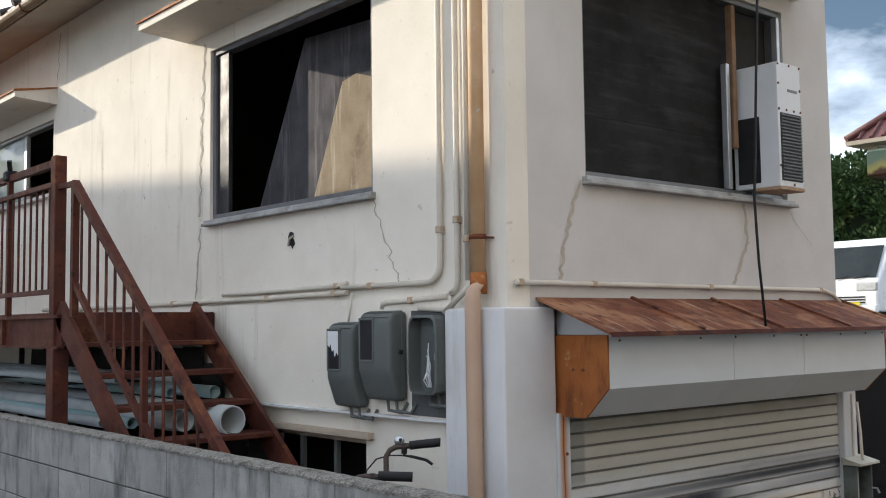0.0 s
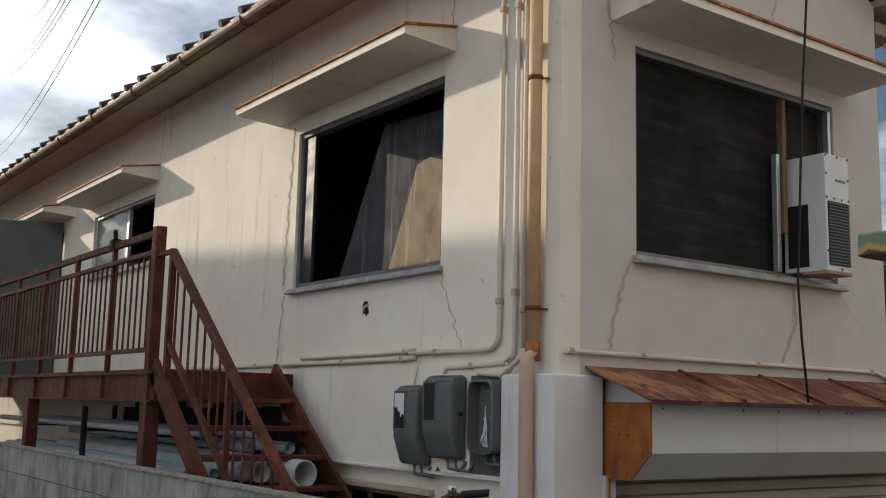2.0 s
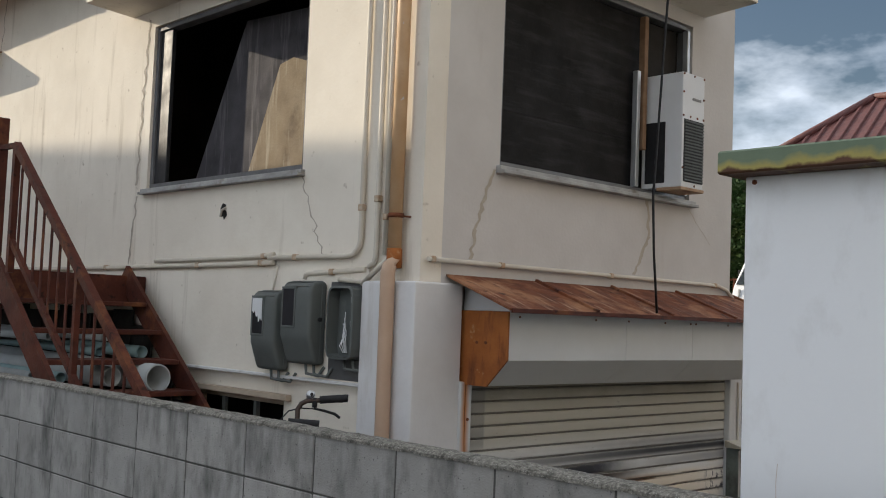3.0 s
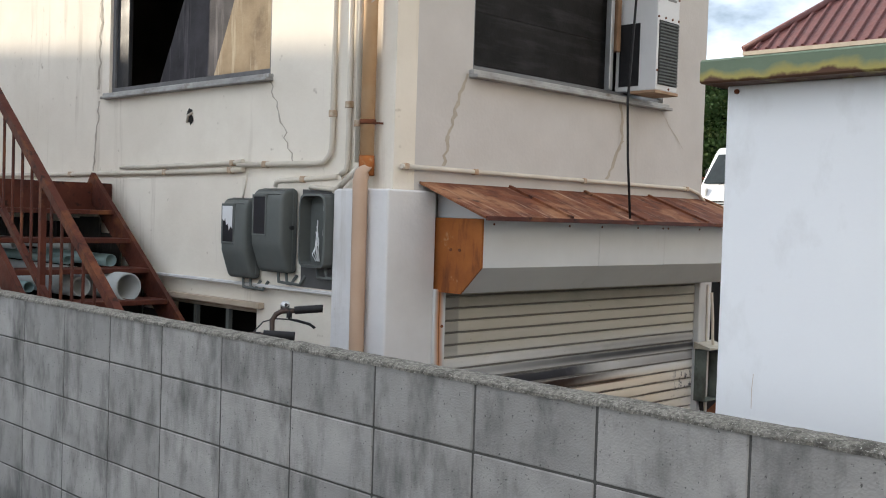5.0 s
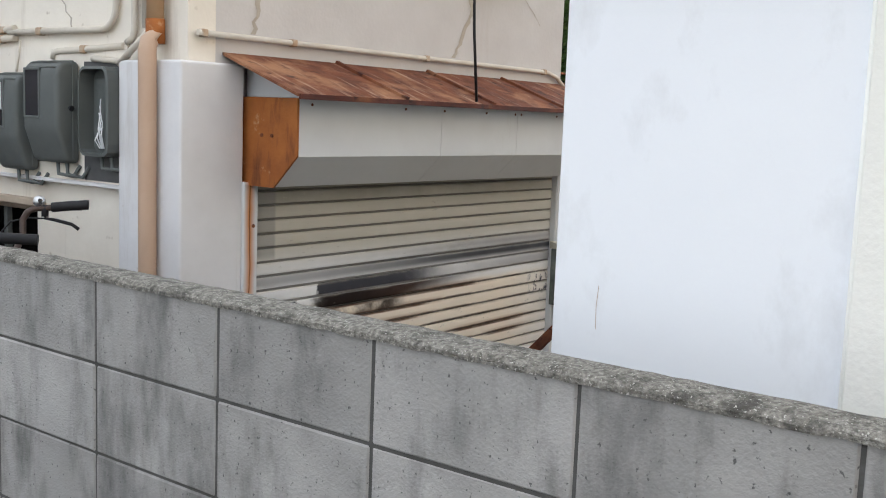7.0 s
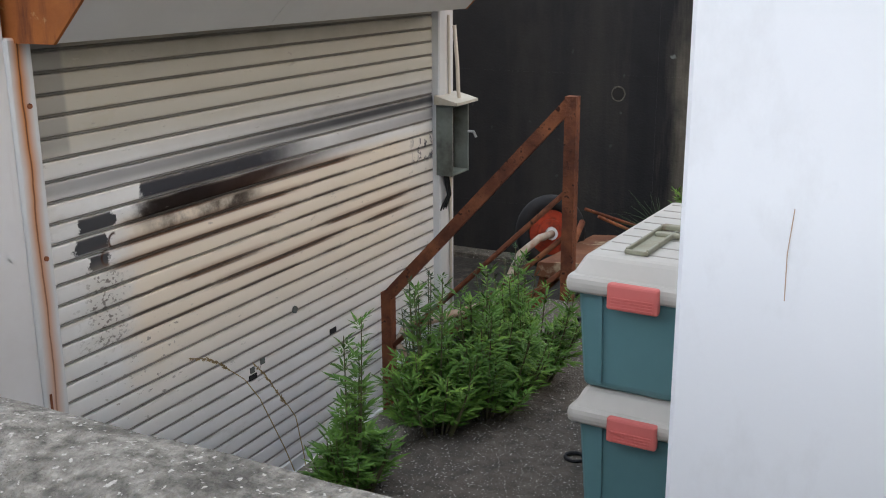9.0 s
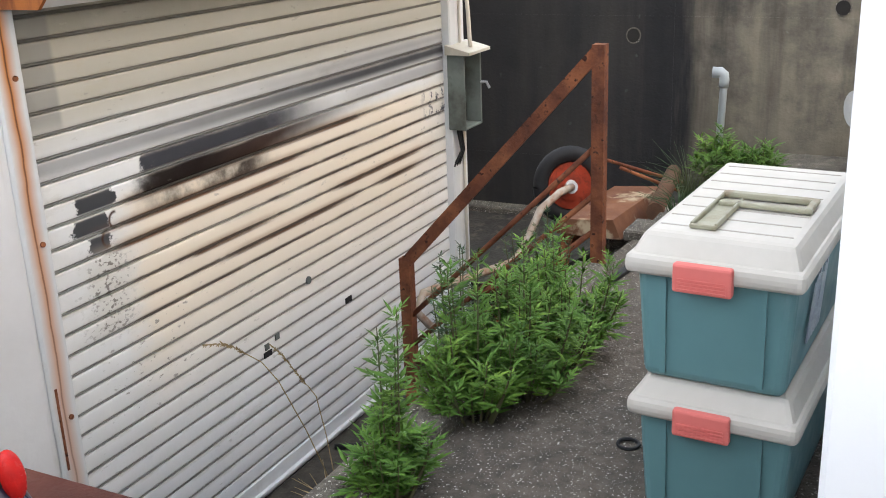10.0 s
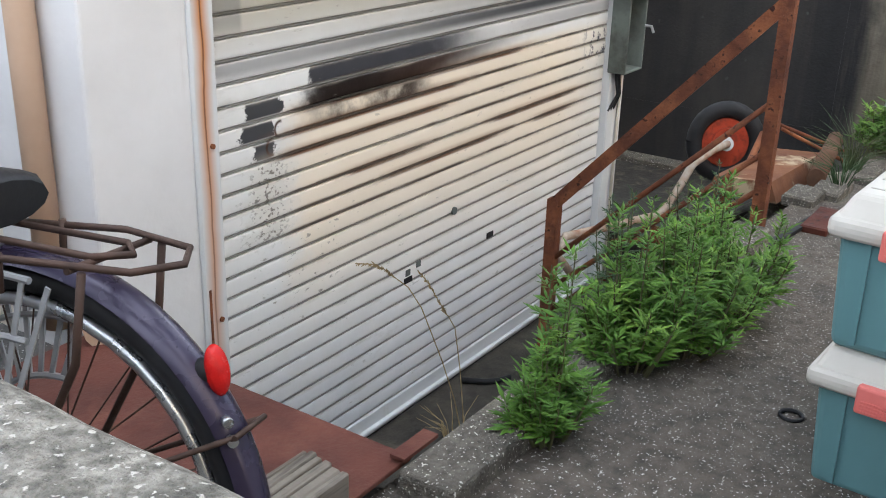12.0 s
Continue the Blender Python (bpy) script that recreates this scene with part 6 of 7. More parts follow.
part("saddle", b, SEAT, bike, "black vinyl saddle")
for s in (-1, 1):
    bars("saddle_spring", [[(2.405 + s * 0.05 + 0.012 * math.sin(i), 2.74 + 0.012 * math.cos(i), 0.708 - 0.003 * i) for i in range(10)]], 0.004, STEEL_OLD)
bars("seat_post", [[(2.405, 2.90, 0.73), SEATT]], 0.012, CHROME)
# handlebar
BIKE_BAR = surf("worn_brown_bar", (0.085, 0.06, 0.05), (0.05, 0.038, 0.034), 20.0, 0.5, metal=0.4, bump=0.1)
BACK = Vector((0.60, -0.80, 0)).normalized()
HB = Vector((2.45, 3.32, 0.965))
ACR = Vector((0.80, 0.60, 0)).normalized()
Z = Vector((0, 0, 1))
HC = HB - Z * 0.13
UP, DN = HB + ACR * 0.22 + Z * 0.022, HB - ACR * 0.22 - BACK * 0.095 - Z * 0.072
bars("handlebar", [[HEAD, HC],
                   [UP + BACK * 0.20 + Z * 0.012, UP + BACK * 0.07, UP + BACK * 0.045 - Z * 0.004, UP + BACK * 0.022 - Z * 0.018, UP + BACK * 0.008 - Z * 0.045, UP + BACK * 0.012 - Z * 0.10, UP - ACR * 0.05 - Z * 0.15, HC],
                   [DN + BACK * 0.20, DN + BACK * 0.06, DN + BACK * 0.03 - Z * 0.005, DN + BACK * 0.012 - Z * 0.025, DN + BACK * 0.025 + ACR * 0.02 - Z * 0.05, DN + ACR * 0.10 - Z * 0.06, HC]], 0.0115, BIKE_BAR, "", 10)
for e, tip in ((UP, 0.018), (DN, 0.002)):
    bars("grip", [[e + BACK * 0.10 + Z * 0.004, e + BACK * 0.13 + Z * (0.004 + tip * 0.3), e + BACK * 0.215 + Z * (0.004 + tip), e + BACK * 0.222 + Z * (0.004 + tip)]], 0.0175, BLACK_RUBBER, "black rubber grip", 14)
    bars("brake_lever", [[e + BACK * 0.085, e + BACK * 0.08 - Z * 0.035, e + BACK * 0.12 - Z * 0.04, e + BACK * 0.17 - Z * 0.05, e + BACK * 0.195 - Z * 0.066]], 0.0062, BLACK_RUBBER)
    bars("lever_clamp", [[e + BACK * 0.078 + Z * 0.012, e + BACK * 0.08 - Z * 0.03]], 0.012, BLACK_RUBBER)
q = UP + BACK * 0.058 + Z * 0.022
b = BM()
bmesh.ops.create_uvsphere(b, u_segments=16, v_segments=10, radius=0.021, matrix=Matrix.Translation(q))
bell = part("bell", b, CHROME, bike, "chrome bell", smooth=True)
b = BM()
face = Vector((-0.62, -0.76, 0.18)).normalized()
tube(b, [q + face * 0.016, q + face * 0.0225], 0.007, 12)
part("bell_button", b, BLACK_RUBBER, bell)
bars("cable", [[UP + BACK * 0.08 - Z * 0.036, UP + BACK * 0.02 - Z * 0.038, UP - BACK * 0.03 - Z * 0.055, UP - BACK * 0.065 - Z * 0.10, HC - BACK * 0.06, HEAD]], 0.003, BLACK_RUBBER)
PLACE = YARD

# storage boxes, turned a little
PLACE = YARD @ Matrix.Translation((3.46, 1.735, 0)) @ Matrix.Rotation(radians(-3.2), 4, "Z") @ Matrix.Translation((-3.46, -1.735, 0))
def storage_box(x0, y0, z, shift):
    t = thing("storage_box", (x0 + 0.36, y0 + 0.16, z), "teal plastic storage box with a ribbed beige lid and red latches", "storage box", "stacked storage boxes")
    L, W, H = 0.755, 0.384, 0.248
    bm = BM()
    pr = ((0.045, 0.035, 0), (0.03, 0.02, H))
    lo = [(x0 + pr[0][0], y0 + pr[0][1]), (x0 + L - pr[0][0], y0 + pr[0][1]), (x0 + L - pr[0][0], y0 + W - pr[0][1]), (x0 + pr[0][0], y0 + W - pr[0][1])]
    hi = [(x0 + pr[1][0], y0 + pr[1][1]), (x0 + L - pr[1][0], y0 + pr[1][1]), (x0 + L - pr[1][0], y0 + W - pr[1][1]), (x0 + pr[1][0], y0 + W - pr[1][1])]
    a, b = [bm.verts.new((*p, z)) for p in lo], [bm.verts.new((*p, z + H)) for p in hi]
    bm.faces.new(a[::-1]), bm.faces.new(b)
    for i in range(4):
        bm.faces.new((a[i], a[(i + 1) % 4], b[(i + 1) % 4], b[i]))
    bmesh.ops.bevel(bm, geom=bm.edges[:], offset=0.022, segments=3, affect="EDGES", profile=0.5)
    part("body", bm, TEAL, t)
    for yy in (y0 + 0.085, y0 + W - 0.085):
        bm = BM()
        bar(bm, (x0 + 0.038, yy, z + 0.02), (x0 + 0.026, yy, z + H - 0.01), 0.012, 0.008, (1, 0, 0))
        part("rib", bm, TEAL, t)
    bm = BM()
    zl = z + H - 0.012
    box(bm, (x0, y0, zl), (x0 + L, y0 + W, zl + 0.045), 0.018, 3)
    part("lid_rim", bm, LID, t)
    bm = BM()
    a = [bm.verts.new((x, y, zl + 0.040)) for x, y in ((x0 + 0.012, y0 + 0.012), (x0 + L - 0.012, y0 + 0.012), (x0 + L - 0.012, y0 + W - 0.012), (x0 + 0.012, y0 + W - 0.012))]
    b = [bm.verts.new((x, y, zl + 0.085)) for x, y in ((x0 + 0.050, y0 + 0.034), (x0 + L - 0.040, y0 + 0.034), (x0 + L - 0.040, y0 + W - 0.034), (x0 + 0.050, y0 + W - 0.034))]
    bm.faces.new(b)
    for i in range(4):
        bm.faces.new((a[i], a[(i + 1) % 4], b[(i + 1) % 4], b[i]))
    bmesh.ops.bevel(bm, geom=bm.edges[:], offset=0.012, segments=2, affect="EDGES", profile=0.5)
    lid = part("lid", bm, LID, t, "weathered beige lid")
    for i in range(8):
        x = x0 + 0.10 + i * 0.080
        bm = BM()
        box(bm, (x, y0 + 0.05, zl + 0.0835), (x + 0.006, y0 + W - 0.05, zl + 0.0865), 0.001)
        part("rib", bm, surf("lid_groove", (0.40, 0.38, 0.33), (0.36, 0.34, 0.29), 8, 0.6) if i == 0 and shift == 0 else bpy.data.materials["lid_groove"], lid)
    bm = BM()
    box(bm, (x0 - 0.012, y0 + 0.144, zl - 0.02), (x0 + 0.012, y0 + 0.271, zl + 0.04), 0.006, 2)
    lt = part("latch", bm, LATCH, t, "faded red latch")
    for i in range(4):
        bm = BM()
        box(bm, (x0 - 0.0145, y0 + 0.156, zl - 0.014 + i * 0.007), (x0 - 0.0115, y0 + 0.259, zl - 0.0105 + i * 0.007))
        part("ridge", bm, LATCH, lt)
    return t
storage_box(3.475, 1.538, yard_z(3.6) - 0.008, 0)
top = storage_box(3.462, 1.545, yard_z(3.6) + 0.313, 1)
# fold-down handle frame on the upper lid and the bars of a faded sticker
zt = yard_z(3.6) + 0.313 + 0.322
HAND = surf("olive_recess", (0.36, 0.35, 0.26), (0.27, 0.25, 0.17), 8.0, 0.5, stain=(0.2, 0.11, 0.05), stain_scale=(2, 2, 2), stain_at=(0.52, 0.72))
bm = BM()
box(bm, (3.555, 1.757, zt - 0.001), (3.80, 1.806, zt + 0.003), 0.001)
for lo, hi in (((3.555, 1.752, zt), (3.78, 1.759, zt + 0.013)), ((3.555, 1.804, zt), (3.835, 1.811, zt + 0.013)), ((3.548, 1.752, zt), (3.556, 1.811, zt + 0.010))):
    box(bm, lo, hi, 0.002)
part("handle_recess", bm, HAND, top, "olive handle recess with rusty dirt")
bm = BM()
for lo, hi in (((3.735, 1.605, zt + 0.002), (3.757, 1.80, zt + 0.013)), ((3.81, 1.605, zt + 0.002), (3.835, 1.806, zt + 0.015)), ((3.735, 1.592, zt + 0.002), (3.835, 1.61, zt + 0.014))):
    box(bm, lo, hi, 0.004, 2)
part("handle", bm, HAND, top, "olive folding handle")
STICK = surf("faded_sticker", (0.55, 0.58, 0.62), (0.35, 0.40, 0.5), 20.0, 0.5)
for i in range(6):
    bm = BM()
    bar(bm, (3.66 + i * 0.026, 1.570, zt - 0.25), (3.67 + i * 0.026, 1.560, zt - 0.12 + 0.012 * (i % 3)), 0.014, 0.003, (0, 1, 0))
    part("sticker_bar", bm, STICK, top, "faded printed sticker")

PLACE = YARD
# ring, elbow, strip and odds and ends on the slab
def on(x, dz=0.0):
    return yard_z(x) + dz
bm = BM()
tube(bm, [(3.80 + 0.028 * math.cos(a), 2.0 + 0.028 * math.sin(a), on(3.8, 0.005)) for a in (2 * math.pi * i / 20 for i in range(21))], 0.005, 6, cap=False)
tagged(part("rubber_ring", bm, BLACK_RUBBER), "small black rubber ring lying on the concrete", "ring")
bm = BM()
tube(bm, [(4.21, 1.42, on(4.2, 0.028)), (4.20, 1.47, on(4.2, 0.028)), (4.185, 1.50, on(4.2, 0.03)), (4.15, 1.515, on(4.2, 0.03))], 0.027, 14, cap=False)
tube(bm, [(4.165, 1.51, on(4.2, 0.032)), (4.13, 1.523, on(4.2, 0.032))], 0.032, 14, cap=False)
tagged(part("pipe_elbow", bm, BLACK_RUBBER), "dark grey plastic pipe elbow on the concrete", "pipe")
bm = BM()
bar(bm, (5.20, 2.50, on(5.2, 0.008)), (5.75, 2.46, on(5.6, 0.008)), 0.035, 0.014)
tagged(part("rubber_strip", bm, BLACK_RUBBER), "black rubber strip lying on the concrete", "strip")
bm = BM()
box(bm, (5.55, 2.36, on(5.7, 0.002)), (5.85, 2.47, on(5.6, 0.03)), 0.006)
tagged(part("plank", bm, RUST_PAINT), "short red-brown plank end on the concrete", "plank")

# wheelbarrow tipped over beside the steps
wb = thing("wheelbarrow", (6.4, 3.1, -0.3), "overturned rusty wheelbarrow with an orange wheel hub", "wheelbarrow")
WC = Vector((6.72, 3.20, -0.13))
ax = Vector((-0.86, -0.50, 0.08)).normalized()
uu = ax.cross(Vector((0, 0, 1))).normalized()
vv = uu.cross(ax).normalized()
def circ(c, r, n=28):
    return [c + (uu * math.cos(a) + vv * math.sin(a)) * r for a in (2 * math.pi * i / n for i in range(n + 1))]
bm = BM()
tube(bm, circ(WC, 0.165), 0.042, 12, cap=False)
tyre = part("tyre", bm, BLACK_RUBBER, wb, "black tyre")
ORANGE = surf("orange_hub", (0.42, 0.055, 0.022), (0.28, 0.035, 0.016), 10.0, 0.6, bump=0.2, stain=(0.09, 0.025, 0.015), stain_scale=(3, 3, 3), stain_at=(0.5, 0.68))
bm = BM()
tube(bm, [WC - ax * 0.03, WC + ax * 0.015], 0.122, 24)
tube(bm, [WC + ax * 0.015, WC + ax * 0.03], 0.075, 20)
hubp = part("hub", bm, ORANGE, tyre, "orange steel hub")
bm = BM()
tube(bm, [WC + ax * 0.03, WC + ax * 0.06], 0.035, 12)
part("cap", bm, WHITE_PLASTIC, hubp)
bm = BM()
tube(bm, [WC + ax * 0.06, (6.45, 3.16, -0.10), (6.32, 3.22, -0.16), (6.22, 3.28, -0.34), (6.12, 3.30, -0.38), (5.75, 3.42, -0.37), (5.50, 3.50, -0.36), (5.42, 3.50, -0.42), (5.48, 3.44, -0.52)], 0.02, 10)
part("handle", bm, surf("chipped_white_tube", (0.42, 0.39, 0.34), (0.26, 0.14, 0.08), 14.0, 0.6, second=(0.24, 0.10, 0.05), second_scale=9.0), wb, "chipped white tubular handle")
bm = BM()
tube(bm, [(6.70, 3.00, -0.05), (6.3, 2.98, -0.24), (6.0, 3.12, -0.40), (5.72, 3.36, -0.42)], 0.018, 10)
part("handle", bm, RUST, wb)
bm = BM()
prism(bm, ((2.72, -0.22), (3.05, -0.22), (3.03, -0.15), (2.76, -0.13)), "x", 6.1, 7.0)
for v in bm.verts:
    v.co.z += -(v.co.x - 6.4) * 0.06
part("tray", bm, surf("rusty_tray_sheet", (0.22, 0.10, 0.05), (0.12, 0.05, 0.03), 5.0, 0.8, second=(0.42, 0.33, 0.22), second_at=(0.54, 0.62), second_scale=4.0), wb, "rust-eaten tray")
bm = BM()
bar(bm, (5.75, 3.28, -0.74), (5.90, 3.20, -0.36), 0.04, 0.05)
bar(bm, (6.05, 3.05, -0.54), (6.15, 3.0, -0.2), 0.04, 0.05)
part("leg", bm, RUST, wb)
for a, b in (((6.80, 3.02, 0.0), (7.25, 2.70, -0.20)), ((6.74, 2.92, -0.02), (7.05, 2.62, -0.21))):
    bm = BM()
    tube(bm, [a, b], 0.009, 8)
    part("strut", bm, RUST, wb)
bm = BM()
tube(bm, [(6.35, 2.62, on(6.4, 0.05)), (7.35, 2.78, on(7.3, 0.06))], 0.045, 10)
tagged(part("log", bm, surf("brown_log", (0.14, 0.075, 0.045), (0.08, 0.045, 0.03), 8.0, 0.9, bump=0.4)), "thin brown log lying on the ground", "log")
for k, (x, y, w) in enumerate(((5.95, 2.52, 0.22), (6.15, 2.46, 0.3), (6.4, 2.5, 0.2), (6.62, 2.42, 0.26))):
    bm = BM()
    box(bm, (x, y, on(x + w)), (x + w, y + 0.14, on(x, 0.035)), 0.008)
    for v in bm.verts:
        v.co += Vector((0.02, 0.02, 0.004)) * noise.noise(v.co * 5 + Vector((k, 0, 0)))
    tagged(part("paving_stone", bm, KERB), "loose grey paving stone at the edge of the yard", "stone", "loose paving stones")

# pipes standing near the retaining wall
bm = BM()
tube(bm, [(7.84, 2.63, on(7.84)), (7.84, 2.61, 0.27), (7.84, 2.615, 0.295), (7.84, 2.63, 0.305), (7.84, 2.675, 0.305)], 0.023, 12)
tube(bm, [(7.84, 2.613, 0.23), (7.84, 2.61, 0.27), (7.84, 2.614, 0.298), (7.84, 2.63, 0.31), (7.84, 2.68, 0.31)], 0.031, 12)
tagged(part("stand_pipe", bm, PVC), "grey plastic stand pipe with an elbow on top", "pipe")
bp = thing("catch_basin_pipe", (7.5, 1.672, on(7.5)), "large pale grey plastic pipe fitting standing upright", "pipe fitting")
PC = Vector((7.5, 1.672, 0))
def shell(name, z0, z1, r, mat, lip=0.0):
    bm = BM()
    for rr in (r, r - 0.012):
        tube(bm, [PC + Vector((0, 0, z0)), PC + Vector((0, 0, z1))], rr, 28, cap=False)
    tube(bm, [PC + Vector((0, 0, z1 - 0.012)), PC + Vector((0, 0, z1))], r + lip, 28, cap=False)
    ring = [PC + Vector(((r + lip - 0.005) * math.cos(a), (r + lip - 0.005) * math.sin(a), z1)) for a in (2 * math.pi * i / 28 for i in range(29))]
    tube(bm, ring, 0.008, 6, cap=False)
    return part(name, bm, mat, bp)
LIGHT_PVC = surf("pale_pvc", (0.50, 0.51, 0.50), (0.43, 0.44, 0.43), 4.0, 0.45, stain=(0.3, 0.3, 0.28), stain_at=(0.62, 0.85))
shell("lower_pipe", on(7.5), 0.06, 0.127, LIGHT_PVC)
shell("collar", 0.0, 0.06, 0.138, LIGHT_PVC)
shell("upper_socket", 0.07, 0.345, 0.150, LIGHT_PVC, 0.008)
bm = BM()
tube(bm, [PC + Vector((0, 0, 0.055)), PC + Vector((0, 0, 0.09))], 0.138, 28, r2=0.152)
part("shoulder", bm, LIGHT_PVC, bp)
bm = BM()
tube(bm, [PC + Vector((-0.05, 0.08, 0.215)), PC + Vector((-0.11, 0.15, 0.215))], 0.095, 20)
part("side_stub", bm, LIGHT_PVC, bp)
bm = BM()
bmesh.ops.create_cone(bm, cap_ends=True, segments=28, radius1=0.22, radius2=0.15, depth=0.12, matrix=Matrix.Translation((5.84, 1.43, on(5.8, 0.06))))
tagged(part("white_tub", bm, WHITE_PLASTIC), "upturned white plastic tub on the concrete", "tub")
bm = BM()
tube(bm, [(7.15, 2.30, on(7.1, .02)), (6.9, 2.1, on(6.9, .012)), (6.9, 1.85, on(6.9, .012)), (6.75, 1.6, on(6.8, .012)), (6.5, 1.4, on(6.5, .012))], 0.011, 8)
tagged(part("green_hose", bm, surf("green_hose_rubber", (0.02, 0.22, 0.14), (0.015, 0.17, 0.11), 9.0, 0.4)), "green garden hose lying on the concrete", "hose")
gr = thing("wire_rack", (7.6, 2.08, on(7.6)), "small white wire rack on the ground", "wire rack")
for i in range(8):
    bm = BM()
    tube(bm, [(7.5 + i * 0.03, 2.0, on(7.6, 0.06)), (7.5 + i * 0.03, 2.2, on(7.6, 0.06))], 0.003, 5)
    part("wire", bm, WHITE_PLASTIC, gr)
for y in (2.0, 2.2):
    bm = BM()
    tube(bm, [(7.5, y, on(7.6, 0.0)), (7.5, y, on(7.6, 0.06)), (7.71, y, on(7.6, 0.06)), (7.71, y, on(7.7, 0.0))], 0.003, 5)
    part("wire_leg", bm, WHITE_PLASTIC, gr)
bm = BM()
box(bm, (7.6, 1.4, on(8.0) - 0.02), (8.1, 2.45, on(7.6, 0.07)), 0.012)
structure("trough", bm, KERB, "low concrete gutter channel before the retaining wall")

# ---- plants ----
LEAF = surf("mugwort_leaf", (0.105, 0.215, 0.030), (0.045, 0.105, 0.018), 14.0, 0.55, bump=0.0, second=(0.21, 0.34, 0.055), second_at=(0.52, 0.7), second_scale=9.0)
LEAF_DARK = surf("weed_leaf_dark", (0.045, 0.085, 0.035), (0.03, 0.06, 0.025), 14.0, 0.6, bump=0.0, second=(0.08, 0.09, 0.04))
STEM = surf("weed_stem", (0.10, 0.11, 0.05), (0.08, 0.06, 0.035), 9.0, 0.7, bump=0.0)
DRY = surf("dry_grass", (0.42, 0.32, 0.17), (0.30, 0.22, 0.11), 9.0, 0.8, bump=0.0)
for m in (LEAF, LEAF_DARK):
    m.node_tree.nodes["Principled BSDF"].inputs["Subsurface Weight"].default_value = 0.0


def blade(bm, p, d, up, length, width):
    """One narrow pointed leaflet with a fold along its middle."""
    d = d.normalized()
    s = d.cross(up)
    s = s.normalized() if s.length > 1e-3 else Vector((1, 0, 0))
    u = s.cross(d)
    a = bm.verts.new(p)
    b = bm.verts.new(p + d * length * 0.45 + s * width - u * length * 0.04)
    c = bm.verts.new(p + d * length * 0.45 - s * width - u * length * 0.04)
    e = bm.verts.new(p + d * length - u * length * 0.16)
    m = bm.verts.new(p + d * length * 0.5 + u * length * 0.02)
    for f in ((a, m, b), (a, c, m), (m, e, b), (c, e, m)):
        bm.faces.new(f)


def leafy(name, base, radius, height, stems, mat, label, seed, spire=0.0, size=0.05, squash=1.0, lean=(0, 0)):
    """A bushy weed: leaning stems with whorls of cut leaves, denser towards the tips."""
    rnd = random.Random(seed)
    t = thing(name, base, label, "weed", "weeds at the kerb")
    base = Vector(base)
    sb, lb = BM(), BM()
    for k in range(stems):
        a = rnd.uniform(0, 2 * math.pi)
        rr = radius * math.sqrt(rnd.random())
        h = height * (1.0 - 0.30 * (rr / radius) ** 2) * rnd.choice((0.55, 0.7, 0.85, 0.95, 1.08)) * rnd.uniform(0.92, 1.06) + (spire * rnd.random() if rr < radius * 0.4 else 0)
        foot = base + Vector((math.cos(a) * rr * 0.5, math.sin(a) * rr * 0.5 * squash, 0))
        tip = base + Vector((math.cos(a) * rr * 1.1 + lean[0] * h, math.sin(a) * rr * 1.1 * squash + lean[1] * h, h))
        mid = (foot + tip) / 2 + Vector((math.cos(a) * rr * 0.2, math.sin(a) * rr * 0.2 * squash, 0.03))
        pts = [foot * (1 - u) ** 2 + mid * 2 * u * (1 - u) + tip * u ** 2 for u in (i / 6 for i in range(7))]
        tube(sb, pts, 0.004, 5, r2=0.0012)
        n = int(h / 0.017)
        for i in range(n):
            u = 0.12 + 0.88 * (i + rnd.random()) / n
            p = foot * (1 - u) ** 2 + mid * 2 * u * (1 - u) + tip * u ** 2
            az = i * 2.4 + rnd.uniform(-0.4, 0.4)
            el = rnd.uniform(-0.1, 0.55) + 0.5 * u
            d = Vector((math.cos(az) * math.cos(el), math.sin(az) * math.cos(el), math.sin(el)))
            ln = size * rnd.uniform(0.7, 1.25) * (1.15 - 0.55 * u)
            stalk = p + d * ln * 0.5
            side = d.cross(Vector((0, 0, 1)))
            side = side.normalized() if side.length > 1e-3 else Vector((1, 0, 0))
            up = Vector((rnd.uniform(-0.3, 0.3), rnd.uniform(-0.3, 0.3), 1))
            blade(lb, stalk, d, up, ln * 1.15, ln * 0.145)
            blade(lb, stalk - d * ln * 0.1, d + side * 0.75, up, ln * 0.85, ln * 0.135)
            blade(lb, stalk - d * ln * 0.1, d - side * 0.75, up, ln * 0.85, ln * 0.135)
            blade(lb, p + d * ln * 0.15, d + side * 1.1, up, ln * 0.62, ln * 0.12)
            blade(lb, p + d * ln * 0.15, d - side * 1.1, up, ln * 0.62, ln * 0.12)
    part("stem_mass", sb, STEM, t)["kind"] = "stuff"
    o = part("foliage", lb, mat, t)
    o["kind"] = "stuff"
    return t
leafy("mugwort", (3.29, 2.435, on(3.3)), 0.105, 0.19, 44, LEAF, "small bright green mugwort growing at the kerb", 11, 0.29, 0.050)
leafy("mugwort", (3.80, 2.45, on(3.8)), 0.15, 0.25, 46, LEAF, "bushy green mugwort growing at the kerb", 12, 0.18, 0.052)
leafy("mugwort", (4.02, 2.39, on(4.0)), 0.20, 0.29, 64, LEAF, "bushy green mugwort growing at the kerb", 13, 0.18, 0.054)
leafy("mugwort", (4.38, 2.39, on(4.4)), 0.18, 0.33, 54, LEAF, "tall green mugwort growing at the kerb", 14, 0.27, 0.052)
leafy("mugwort", (3.95, 2.56, on(3.9) + 0.02), 0.12, 0.40, 10, LEAF_DARK, "dark seeding weed behind the mugwort", 15, 0.2, 0.03)
leafy("mugwort", (4.62, 2.56, on(4.6) + 0.02), 0.14, 0.40, 14, LEAF_DARK, "dark seeding weed behind the mugwort", 16, 0.2, 0.03)
